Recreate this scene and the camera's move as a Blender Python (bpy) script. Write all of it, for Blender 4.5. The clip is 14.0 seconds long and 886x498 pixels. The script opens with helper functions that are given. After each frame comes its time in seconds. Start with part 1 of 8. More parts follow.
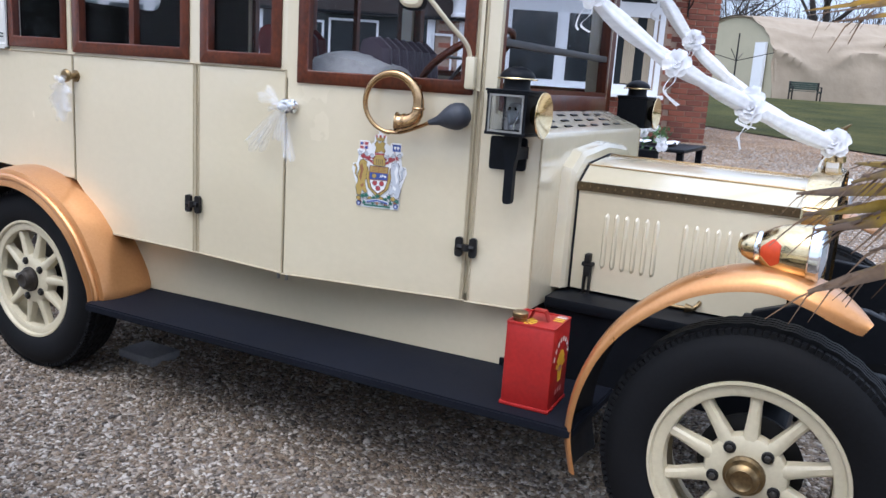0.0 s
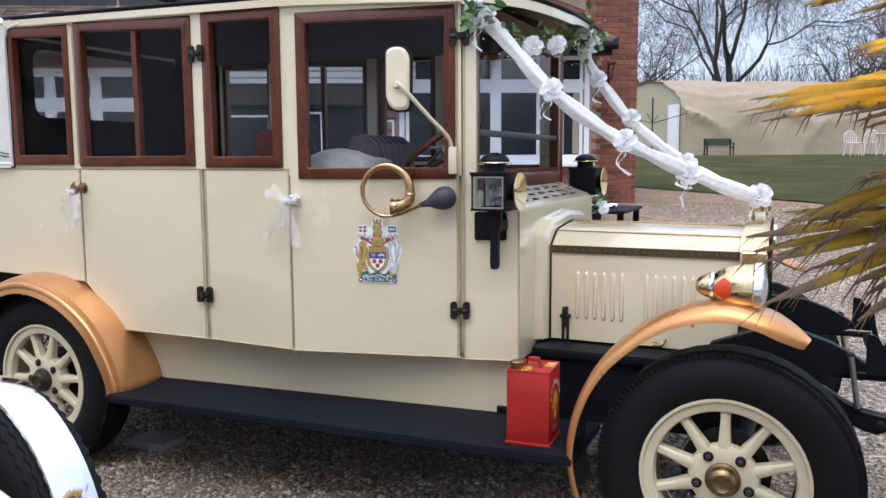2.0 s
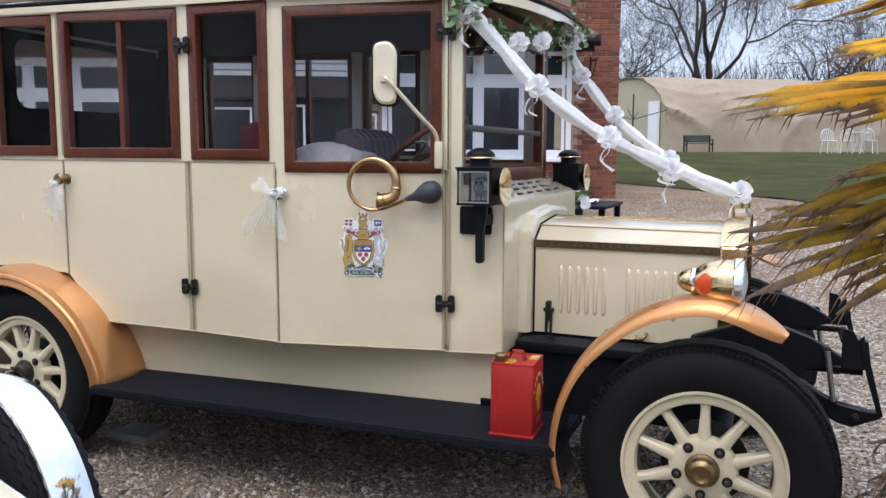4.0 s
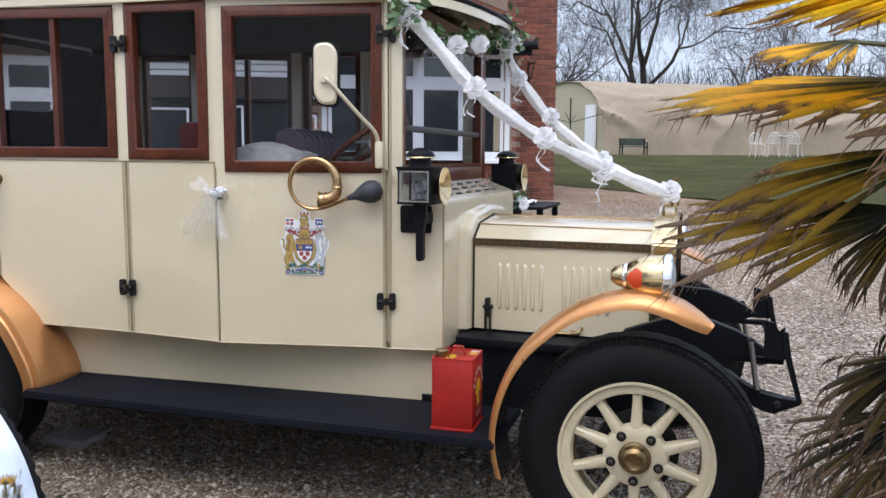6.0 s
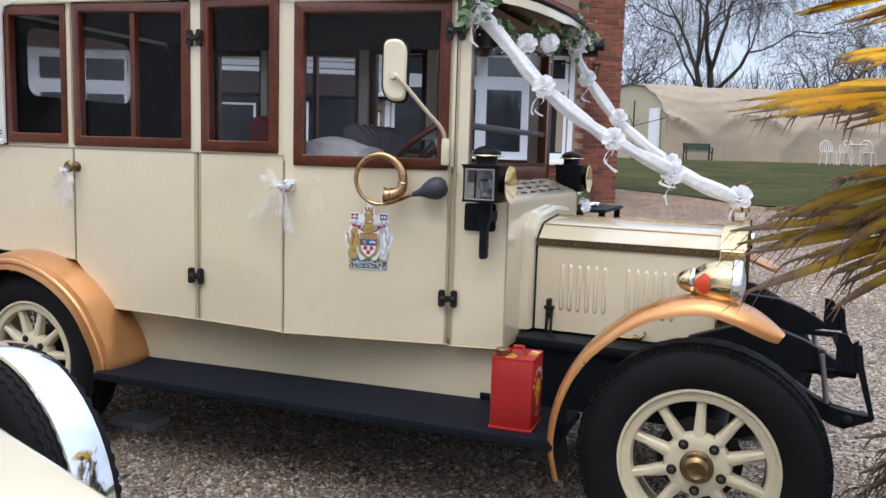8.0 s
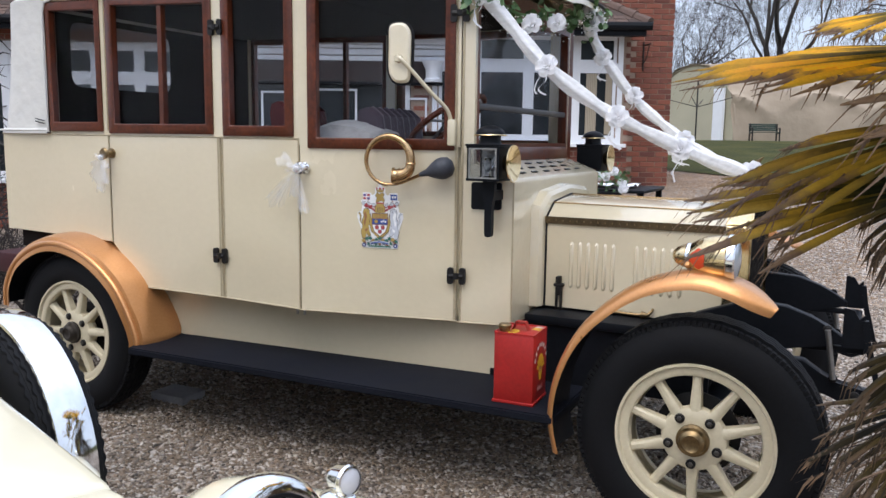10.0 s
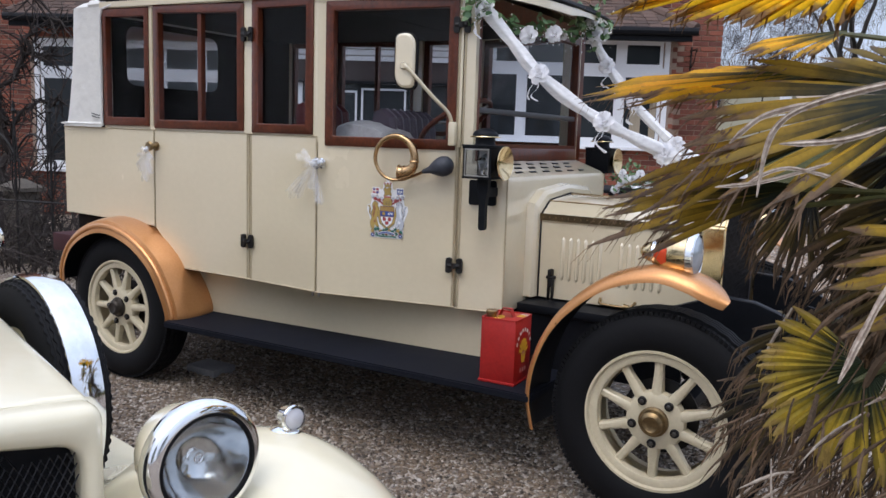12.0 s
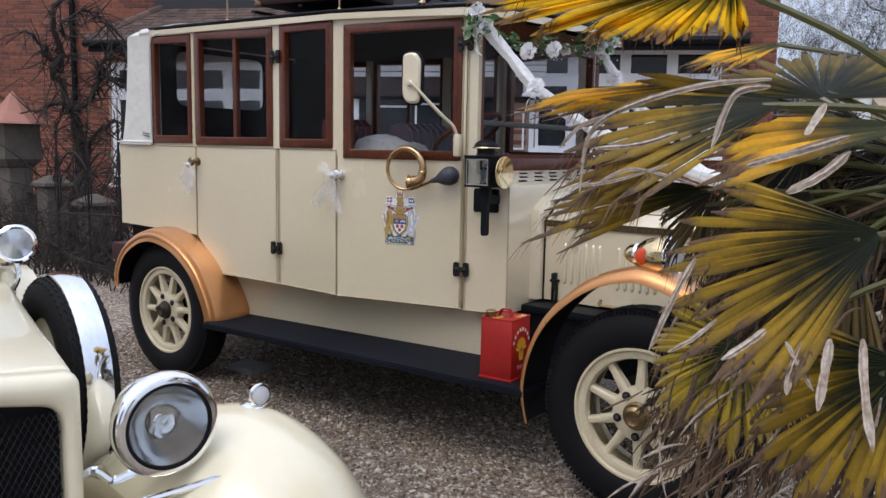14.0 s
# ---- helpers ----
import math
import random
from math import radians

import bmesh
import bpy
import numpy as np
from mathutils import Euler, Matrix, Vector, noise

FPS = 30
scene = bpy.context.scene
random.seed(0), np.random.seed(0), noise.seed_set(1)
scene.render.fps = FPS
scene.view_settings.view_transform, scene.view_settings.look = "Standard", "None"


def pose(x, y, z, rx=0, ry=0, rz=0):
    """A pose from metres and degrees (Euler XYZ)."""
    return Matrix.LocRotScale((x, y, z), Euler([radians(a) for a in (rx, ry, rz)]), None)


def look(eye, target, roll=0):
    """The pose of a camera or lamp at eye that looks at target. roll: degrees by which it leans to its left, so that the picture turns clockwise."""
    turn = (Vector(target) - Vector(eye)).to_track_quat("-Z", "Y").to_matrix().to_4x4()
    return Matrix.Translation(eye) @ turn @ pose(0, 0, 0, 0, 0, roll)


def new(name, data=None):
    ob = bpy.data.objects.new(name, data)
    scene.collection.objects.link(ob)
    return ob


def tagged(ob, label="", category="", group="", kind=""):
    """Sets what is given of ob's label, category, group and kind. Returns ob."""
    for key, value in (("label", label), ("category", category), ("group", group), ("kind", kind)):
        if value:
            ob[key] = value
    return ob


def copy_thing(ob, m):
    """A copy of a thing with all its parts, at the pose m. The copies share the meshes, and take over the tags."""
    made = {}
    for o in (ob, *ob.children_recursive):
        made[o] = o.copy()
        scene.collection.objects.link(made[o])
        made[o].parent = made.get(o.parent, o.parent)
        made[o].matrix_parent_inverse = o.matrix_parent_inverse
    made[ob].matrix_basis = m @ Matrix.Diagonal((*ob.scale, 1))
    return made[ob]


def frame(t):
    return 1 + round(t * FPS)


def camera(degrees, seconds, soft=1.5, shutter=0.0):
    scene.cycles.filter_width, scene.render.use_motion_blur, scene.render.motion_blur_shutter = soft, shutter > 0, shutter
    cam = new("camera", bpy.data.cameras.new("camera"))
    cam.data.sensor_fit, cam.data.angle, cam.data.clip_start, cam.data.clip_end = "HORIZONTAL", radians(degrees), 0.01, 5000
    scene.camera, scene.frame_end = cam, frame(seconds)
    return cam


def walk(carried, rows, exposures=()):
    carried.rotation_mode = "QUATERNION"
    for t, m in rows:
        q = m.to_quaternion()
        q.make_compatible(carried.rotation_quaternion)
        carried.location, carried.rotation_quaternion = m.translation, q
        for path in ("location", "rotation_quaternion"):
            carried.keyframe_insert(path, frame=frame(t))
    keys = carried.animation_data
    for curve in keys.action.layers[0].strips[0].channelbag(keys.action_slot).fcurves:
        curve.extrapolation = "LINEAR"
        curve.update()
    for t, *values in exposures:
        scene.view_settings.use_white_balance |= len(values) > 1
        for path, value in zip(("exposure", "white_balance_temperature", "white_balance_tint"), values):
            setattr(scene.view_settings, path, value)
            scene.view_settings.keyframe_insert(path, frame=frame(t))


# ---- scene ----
cam = camera(57.9, 14.0)
# the path: rows in lengths of the walk; x along the bus to its nose, y away to its far side
METRES, TURN = 1.8632, 28.2
EYE = (0.2048, -2.2646, 1.4284)
ROWS = [
    (0.0, 0.0, 0.0, 0.0, 0.81, -11.98, -3.8),
    (0.5, -0.0278, -0.0631, -0.0007, -4.09, -10.43, -3.32),
    (1.0, -0.0429, -0.1472, 0.0155, -6.59, -7.33, -1.62),
    (1.5, -0.0797, -0.1862, 0.0175, -3.96, -6.14, -0.08),
    (2.0, -0.1228, -0.2163, 0.017, -4.33, -6.39, 0.36),
    (2.5, -0.1464, -0.2206, 0.0135, -4.63, -5.68, 0.88),
    (2.7, -0.1469, -0.2215, 0.0135, -4.66, -5.96, 1.2),
    (4.8, -0.1317, -0.239, 0.0202, -6.15, -6.98, -0.89),
    (5.0, -0.1453, -0.2505, 0.0177, -6.38, -6.25, -0.83),
    (5.5, -0.1422, -0.2611, 0.0158, -7.3, -5.92, -0.57),
    (6.0, -0.1387, -0.2629, 0.0128, -9.92, -6.62, -0.33),
    (6.5, -0.1421, -0.2607, 0.013, -9.42, -6.92, -0.69),
    (7.0, -0.1468, -0.2586, 0.0112, -7.23, -6.7, -0.6),
    (7.5, -0.1501, -0.2572, 0.0107, -6.25, -6.19, -1.04),
    (8.0, -0.1537, -0.2601, 0.0073, -5.72, -6.68, -1.68),
    (8.2, -0.1533, -0.264, 0.0073, -5.3, -6.65, -1.5),
    (10.3, -0.0094, -0.321, -0.0034, -0.62, -7.8, -0.68),
    (10.5, -0.0104, -0.346, -0.0017, -0.11, -7.57, -0.67),
    (11.0, 0.0176, -0.4105, -0.0012, 2.77, -7.68, -0.79),
    (11.5, 0.0795, -0.4444, -0.0016, 2.24, -8.37, -1.67),
    (12.0, 0.1276, -0.4775, 0.0027, 3.52, -7.87, -1.92),
    (12.5, 0.1258, -0.5114, 0.007, 4.76, -4.43, -1.4),
    (13.0, 0.1299, -0.5424, 0.0054, 3.64, -4.92, -0.82),
    (13.5, 0.2056, -0.5612, 0.0041, 5.62, -5.01, 0.45),
    (14.0, 0.3138, -0.5853, 0.0031, 8.8, -7.08, -1.02),
]
walk(cam, [(t, pose(*EYE, 0, 0, TURN) @ pose(METRES * x, METRES * y, METRES * z, 90 + pitch, roll, yaw)) for t, x, y, z, yaw, pitch, roll in ROWS],
     exposures=[(0.0, .49, 6000, 10), (1.0, .43, 6250, 10), (2.5, .36, 6450, 10), (5.0, .28, 6500, 10), (8.0, .29, 6550, 10), (10.5, .25, 6550, 10), (11.0, .07, 6450, 10), (12.0, .03, 6480, 12), (14.0, -.04, 6620, 12)])

# ---- light ----
world = bpy.data.worlds.new("world")
scene.world = world
world.use_nodes = True
wn = world.node_tree.nodes
sky = wn.new("ShaderNodeTexSky")
sky.sky_type = "NISHITA"
sky.sun_disc = False
sky.sun_elevation, sky.sun_rotation = radians(59), radians(194)
sky.air_density, sky.dust_density, sky.ozone_density = 1.0, 4.0, 2.0
wn["Background"].inputs["Strength"].default_value = 0.15
# thin overcast: the blue of the sky is washed out by cloud
wash = wn.new("ShaderNodeMix")
wash.data_type = "RGBA"
wash.inputs[0].default_value = 0.72
cloud = wn.new("ShaderNodeTexNoise")
cloud.inputs["Scale"].default_value, cloud.inputs["Detail"].default_value = 2.2, 6.0
cramp = wn.new("ShaderNodeValToRGB")
cramp.color_ramp.elements[0].position, cramp.color_ramp.elements[0].color = 0.3, (4.25, 4.98, 6.35, 1)
cramp.color_ramp.elements[1].position, cramp.color_ramp.elements[1].color = 0.75, (6.6, 7.2, 8.7, 1)
wl = world.node_tree.links
wl.new(cloud.outputs["Fac"], cramp.inputs["Fac"])
wl.new(sky.outputs["Color"], wash.inputs["A"])
wl.new(cramp.outputs["Color"], wash.inputs["B"])
# an overcast sky is brightest overhead
way, parts_, lift_ = wn.new("ShaderNodeTexCoord"), wn.new("ShaderNodeSeparateXYZ"), wn.new("ShaderNodeMapRange")
lift_.inputs["From Min"].default_value, lift_.inputs["From Max"].default_value = 0.25, 1.0
lift_.inputs["To Min"].default_value, lift_.inputs["To Max"].default_value = 1.0, 1.9
grade = wn.new("ShaderNodeMix")
grade.data_type, grade.blend_type = "RGBA", "MULTIPLY"
grade.inputs[0].default_value = 1.0
wl.new(way.outputs["Generated"], parts_.inputs[0])
wl.new(parts_.outputs["Z"], lift_.inputs["Value"])
wl.new(wash.outputs["Result"], grade.inputs["A"])
wl.new(lift_.outputs["Result"], grade.inputs["B"])
wl.new(grade.outputs["Result"], wn["Background"].inputs["Color"])
sun = new("sun", bpy.data.lights.new("sun", "SUN"))
sun.data.energy, sun.data.angle, sun.data.color = 0.85, radians(35), (1.0, 0.98, 0.95)
sun.matrix_world = look((1.5, -6.0, 10.5), (0, 0, 0))

# ---- materials ----
def nodes_of(name):
    m = bpy.data.materials.new(name)
    m.use_nodes = True
    nt = m.node_tree
    return m, nt, nt.nodes["Principled BSDF"]


def surf(name, a, b=None, rough=0.5, metal=0.0, scale=6.0, fine=60.0, bump=0.0, coat=0.0, island=0.0, obj=0.0, rvar=0.1, stretch=None, sheen=0.0, spec=0.5, wave=0.0):
    """A surface between colours a and b with stains and grain at two scales, uneven gloss and fine relief."""
    m, nt, bs = nodes_of(name)
    b = b or tuple(c * 0.82 for c in a)
    tc = nt.nodes.new("ShaderNodeTexCoord")
    src = tc.outputs["Object"]
    if stretch:
        mp = nt.nodes.new("ShaderNodeMapping")
        mp.inputs["Scale"].default_value = stretch
        nt.links.new(src, mp.inputs["Vector"])
        src = mp.outputs["Vector"]
    n1, n2 = nt.nodes.new("ShaderNodeTexNoise"), nt.nodes.new("ShaderNodeTexNoise")
    for n, s, d in ((n1, scale, 5.0), (n2, fine, 3.0)):
        n.inputs["Scale"].default_value, n.inputs["Detail"].default_value = s, d
        nt.links.new(src, n.inputs["Vector"])
    mixn = nt.nodes.new("ShaderNodeMath")
    mixn.operation = "MULTIPLY_ADD"
    mixn.inputs[1].default_value = 0.45
    nt.links.new(n2.outputs["Fac"], mixn.inputs[0])
    half = nt.nodes.new("ShaderNodeMath")
    half.operation = "MULTIPLY"
    half.inputs[1].default_value = 0.55
    nt.links.new(n1.outputs["Fac"], half.inputs[0])
    nt.links.new(half.outputs[0], mixn.inputs[2])
    fac = mixn.outputs[0]
    for kind, amount in (("island", island), ("obj", obj)):
        if amount:
            if kind == "island":
                rn = nt.nodes.new("ShaderNodeNewGeometry").outputs["Random Per Island"]
            else:
                rn = nt.nodes.new("ShaderNodeObjectInfo").outputs["Random"]
            add = nt.nodes.new("ShaderNodeMath")
            add.operation = "MULTIPLY_ADD"
            add.inputs[1].default_value = amount
            nt.links.new(rn, add.inputs[0])
            sub = nt.nodes.new("ShaderNodeMath")
            sub.operation = "SUBTRACT"
            sub.inputs[1].default_value = amount / 2
            nt.links.new(fac, sub.inputs[0])
            nt.links.new(sub.outputs[0], add.inputs[2])
            fac = add.outputs[0]
    rp = nt.nodes.new("ShaderNodeValToRGB")
    rp.color_ramp.elements[0].position, rp.color_ramp.elements[0].color = 0.3, (*b, 1)
    rp.color_ramp.elements[1].position, rp.color_ramp.elements[1].color = 0.68, (*a, 1)
    nt.links.new(fac, rp.inputs["Fac"])
    nt.links.new(rp.outputs["Color"], bs.inputs["Base Color"])
    rr = nt.nodes.new("ShaderNodeMapRange")
    rr.inputs["To Min"].default_value, rr.inputs["To Max"].default_value = max(0.02, rough - rvar), min(1, rough + rvar)
    nt.links.new(n1.outputs["Fac"], rr.inputs["Value"])
    nt.links.new(rr.outputs["Result"], bs.inputs["Roughness"])
    bs.inputs["Metallic"].default_value = metal
    bs.inputs["Specular IOR Level"].default_value = spec
    bs.inputs["Coat Weight"].default_value = coat
    bs.inputs["Coat Roughness"].default_value = 0.08
    bs.inputs["Sheen Weight"].default_value = sheen
    if bump:
        bp = nt.nodes.new("ShaderNodeBump")
        bp.inputs["Strength"].default_value = 0.6
        bp.inputs["Distance"].default_value = bump
        nt.links.new(n2.outputs["Fac"], bp.inputs["Height"])
        nt.links.new(bp.outputs["Normal"], bs.inputs["Normal"])
        if wave:
            # hand-beaten panels are never quite flat
            b2 = nt.nodes.new("ShaderNodeBump")
            b2.inputs["Strength"].default_value = 0.5
            b2.inputs["Distance"].default_value = wave
            nt.links.new(n1.outputs["Fac"], b2.inputs["Height"])
            nt.links.new(b2.outputs["Normal"], bp.inputs["Normal"])
            nt.links.new(bp.outputs["Normal"], bs.inputs["Coat Normal"])
    return m


def glass(name, tint=(0.9, 0.93, 0.92), rough=0.01):
    m, nt, bs = nodes_of(name)
    bs.inputs["Base Color"].default_value = (*tint, 1)
    bs.inputs["Roughness"].default_value = rough
    bs.inputs["Transmission Weight"].default_value = 1.0
    bs.inputs["IOR"].default_value = 1.45
    return m


def pane(name, tint, gloss=0.12):
    """A thin window pane: clear with a weak mirror on top."""
    m, nt, bs = nodes_of(name)
    nt.nodes.remove(bs)
    tr, gl = nt.nodes.new("ShaderNodeBsdfTransparent"), nt.nodes.new("ShaderNodeBsdfGlossy")
    lw, mx = nt.nodes.new("ShaderNodeLayerWeight"), nt.nodes.new("ShaderNodeMixShader")
    lw.inputs["Blend"].default_value = 0.5
    pw, ad = nt.nodes.new("ShaderNodeMath"), nt.nodes.new("ShaderNodeMath")
    pw.operation, ad.operation = "POWER", "MULTIPLY_ADD"
    pw.inputs[1].default_value, ad.inputs[1].default_value, ad.inputs[2].default_value = 5.0, 0.6, gloss
    nt.links.new(lw.outputs["Facing"], pw.inputs[0])
    nt.links.new(pw.outputs[0], ad.inputs[0])
    tr.inputs["Color"].default_value = (*tint, 1)
    gl.inputs["Roughness"].default_value = 0.02
    nt.links.new(ad.outputs[0], mx.inputs[0])
    nt.links.new(tr.outputs[0], mx.inputs[1])
    nt.links.new(gl.outputs[0], mx.inputs[2])
    nt.links.new(mx.outputs[0], nt.nodes["Material Output"].inputs["Surface"])
    return m


CREAM = surf("cream_paint", (0.69, 0.603, 0.43), (0.65, 0.568, 0.40), rough=0.24, scale=2.2, fine=35, coat=0.9, rvar=0.08, bump=0.0006, wave=0.012)
CREAM.node_tree.nodes["Principled BSDF"].inputs["Coat IOR"].default_value = 1.75
CREAM_WHEEL = surf("cream_wheel_paint", (0.66, 0.59, 0.42), (0.56, 0.49, 0.34), rough=0.38, scale=9, fine=70, coat=0.2)
IVORY = surf("ivory_paint", (0.82, 0.755, 0.565), (0.78, 0.715, 0.525), rough=0.2, scale=2.0, fine=30, coat=0.7, rvar=0.05)
WOOD = surf("varnished_mahogany", (0.135, 0.030, 0.010), (0.045, 0.010, 0.004), rough=0.40, scale=5, fine=40, coat=0.25, spec=0.3, stretch=(1.5, 6, 1.5), bump=0.0008)
WOOD_V = surf("varnished_mahogany_upright", (0.135, 0.030, 0.010), (0.045, 0.010, 0.004), rough=0.40, scale=5, fine=40, coat=0.25, spec=0.3, stretch=(8, 8, 1.0), bump=0.0008)
COPPER = surf("copper_paint", (0.64, 0.31, 0.12), (0.55, 0.245, 0.085), rough=0.30, metal=0.6, scale=3, fine=90, coat=0.3)
BLACK = surf("black_paint", (0.008, 0.009, 0.012), (0.004, 0.005, 0.007), rough=0.45, scale=8, fine=60, bump=0.0006, spec=0.14)
BOARD = surf("ribbed_black_rubber", (0.010, 0.0115, 0.018), (0.006, 0.007, 0.011), rough=0.7, scale=4, fine=120, bump=0.0015, spec=0.12)
RUBBER = surf("tyre_rubber", (0.007, 0.0075, 0.009), (0.004, 0.004, 0.005), rough=0.7, scale=10, fine=90, bump=0.0008, spec=0.2)
BRASS = surf("polished_brass", (0.78, 0.63, 0.38), (0.58, 0.44, 0.24), rough=0.16, metal=1.0, scale=14, fine=80, rvar=0.1)
BRASS_OLD = surf("tarnished_brass", (0.34, 0.24, 0.12), (0.16, 0.11, 0.06), rough=0.36, metal=1.0, scale=25, fine=110)
BRONZE = surf("old_copper_horn", (0.60, 0.40, 0.21), (0.42, 0.26, 0.13), rough=0.22, metal=1.0, scale=10, fine=60)
CHROME = surf("chrome", (0.86, 0.87, 0.88), (0.78, 0.79, 0.80), rough=0.07, metal=1.0, scale=10, fine=60, rvar=0.03)
STEEL = surf("worn_steel", (0.45, 0.44, 0.42), (0.3, 0.29, 0.28), rough=0.4, metal=1.0)
IRON = surf("black_iron", (0.010, 0.009, 0.009), (0.006, 0.005, 0.005), rough=0.5, scale=12, fine=80, bump=0.001, spec=0.35)
RED = surf("red_enamel", (0.42, 0.018, 0.015), (0.27, 0.011, 0.010), rough=0.42, scale=7, fine=70, bump=0.0006)
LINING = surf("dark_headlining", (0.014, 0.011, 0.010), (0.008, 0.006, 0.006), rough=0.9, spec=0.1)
LEATHER = surf("maroon_leather", (0.12, 0.015, 0.016), (0.06, 0.008, 0.009), rough=0.45, scale=9, fine=150, bump=0.001)
VINYL = surf("cream_hood_cloth", (0.66, 0.645, 0.60), (0.57, 0.56, 0.53), rough=0.6, scale=3.5, fine=14, bump=0.012)
ROOFBLACK = surf("black_roof_cloth", (0.016, 0.017, 0.020), (0.009, 0.009, 0.011), rough=0.6, spec=0.25, fine=160, bump=0.001)
TULLE_WHITE = surf("white_satin", (0.86, 0.86, 0.88), (0.74, 0.75, 0.78), rough=0.6, scale=20, fine=140, bump=0.002, sheen=0.3)
PANE = pane("window_glass", (0.86, 0.88, 0.91), 0.014)
LENS = glass("lamp_glass", (0.95, 0.95, 0.95), 0.03)


# ---- mesh helpers ----
def link(bm, name, material, parent=None, label="", smooth=35):
    me = bpy.data.meshes.new(name)
    bmesh.ops.recalc_face_normals(bm, faces=bm.faces)
    bm.to_mesh(me)
    bm.free()
    for mm in (material if isinstance(material, (list, tuple)) else [material]):
        me.materials.append(mm)
    if smooth:
        me.polygons.foreach_set("use_smooth", [True] * len(me.polygons))
        me.set_sharp_from_angle(angle=radians(smooth))
    ob = new(name, me)
    if parent:
        ob.parent = parent
    if label:
        ob["label"] = label
    return ob


def part(name, bm, material, parent, label="", smooth=35):
    return link(bm, name, material, parent, label, smooth)


def thing(name, label, category, group="", kind="", at=(0, 0, 0)):
    ob = new(name)
    ob.empty_display_size = 0.1
    ob.location = at
    return tagged(ob, label, category, group, kind)


def solo(name, bm, material, label, category, group="", kind="", smooth=35):
    return tagged(link(bm, name, material, None, "", smooth), label, category, group, kind)


def box(bm, x0, x1, y0, y1, z0, z1, bev=0.0, m=None):
    g = bmesh.ops.create_cube(bm, size=1.0)
    vs = g["verts"]
    for v in vs:
        v.co = Vector((x0 + (v.co.x + 0.5) * (x1 - x0), y0 + (v.co.y + 0.5) * (y1 - y0), z0 + (v.co.z + 0.5) * (z1 - z0)))
    if bev:
        es = {e for v in vs for e in v.link_edges}
        r = bmesh.ops.bevel(bm, geom=list(es), offset=bev, segments=2, affect="EDGES", profile=0.5)
        vs = list({v for f in r["faces"] for v in f.verts} | {v for v in vs if v.is_valid})
    if m is not None:
        bmesh.ops.transform(bm, matrix=m, verts=vs)
    return vs


def nb():
    return bmesh.new()


def lathe(bm, prof, seg=32, m=None, cap=True):
    """Turn a profile of (radius, height) about the local z axis."""
    rings = []
    for r, h in prof:
        if r < 1e-5:
            rings.append([bm.verts.new((0, 0, h))])
        else:
            rings.append([bm.verts.new((r * math.cos(2 * math.pi * k / seg), r * math.sin(2 * math.pi * k / seg), h)) for k in range(seg)])
    for a, b in zip(rings, rings[1:]):
        for k in range(seg):
            k2 = (k + 1) % seg
            if len(a) == 1 and len(b) == 1:
                continue
            if len(a) == 1:
                bm.faces.new((a[0], b[k], b[k2]))
            elif len(b) == 1:
                bm.faces.new((a[k], a[k2], b[0]))
            else:
                bm.faces.new((a[k], a[k2], b[k2], b[k]))
    if cap:
        for r in (rings[0], rings[-1]):
            if len(r) > 2:
                bm.faces.new(r)
    vs = [v for r in rings for v in r]
    if m is not None:
        bmesh.ops.transform(bm, matrix=m, verts=vs)
    return vs


def loft(bm, rings, closed=True, caps=True):
    """Skin a row of rings of points; closed: each ring is a loop."""
    vr = [[bm.verts.new(p) for p in ring] for ring in rings]
    n = len(vr[0])
    for a, b in zip(vr, vr[1:]):
        for k in range(n if closed else n - 1):
            k2 = (k + 1) % n
            bm.faces.new((a[k], a[k2], b[k2], b[k]))
    if caps and closed and n > 2:
        bm.faces.new(vr[0])
        bm.faces.new(vr[-1])
    return [v for r in vr for v in r]


def tube(bm, pts, radius, seg=10, caps=True):
    """A round bar along points; radius: one number or one for each point."""
    pts = [Vector(p) for p in pts]
    rad = radius if isinstance(radius, (list, tuple)) else [radius] * len(pts)
    rings, up = [], None
    for i, p in enumerate(pts):
        d = (pts[min(i + 1, len(pts) - 1)] - pts[max(i - 1, 0)]).normalized()
        if up is None:
            up = Vector((0, 0, 1)) if abs(d.z) < 0.9 else Vector((1, 0, 0))
        s = d.cross(up).normalized()
        up = s.cross(d).normalized()
        rings.append([p + (s * math.cos(2 * math.pi * k / seg) + up * math.sin(2 * math.pi * k / seg)) * rad[i] for k in range(seg)])
    return loft(bm, rings, True, caps)


def smoothline(pts, steps=8):
    """Catmull-Rom through the points."""
    pts = [Vector(p) for p in pts]
    out = []
    for i in range(len(pts) - 1):
        a, b, c, d = pts[max(i - 1, 0)], pts[i], pts[i + 1], pts[min(i + 2, len(pts) - 1)]
        for k in range(steps):
            t = k / steps
            out.append(0.5 * ((2 * b) + (c - a) * t + (2 * a - 5 * b + 4 * c - d) * t * t + (3 * b - a - 3 * c + d) * t ** 3))
    return out + [pts[-1]]


def plate(bm, poly, thick, place):
    """A flat plate: poly of (s, z) with its thickness, put in the world by place(s, n, z)."""
    a = [bm.verts.new(place(s, 0.0, z)) for s, z in poly]
    b = [bm.verts.new(place(s, -thick, z)) for s, z in poly]
    bm.faces.new(a)
    bm.faces.new(b[::-1])
    n = len(poly)
    for k in range(n):
        bm.faces.new((a[k], b[k], b[(k + 1) % n], a[(k + 1) % n]))
    return a + b


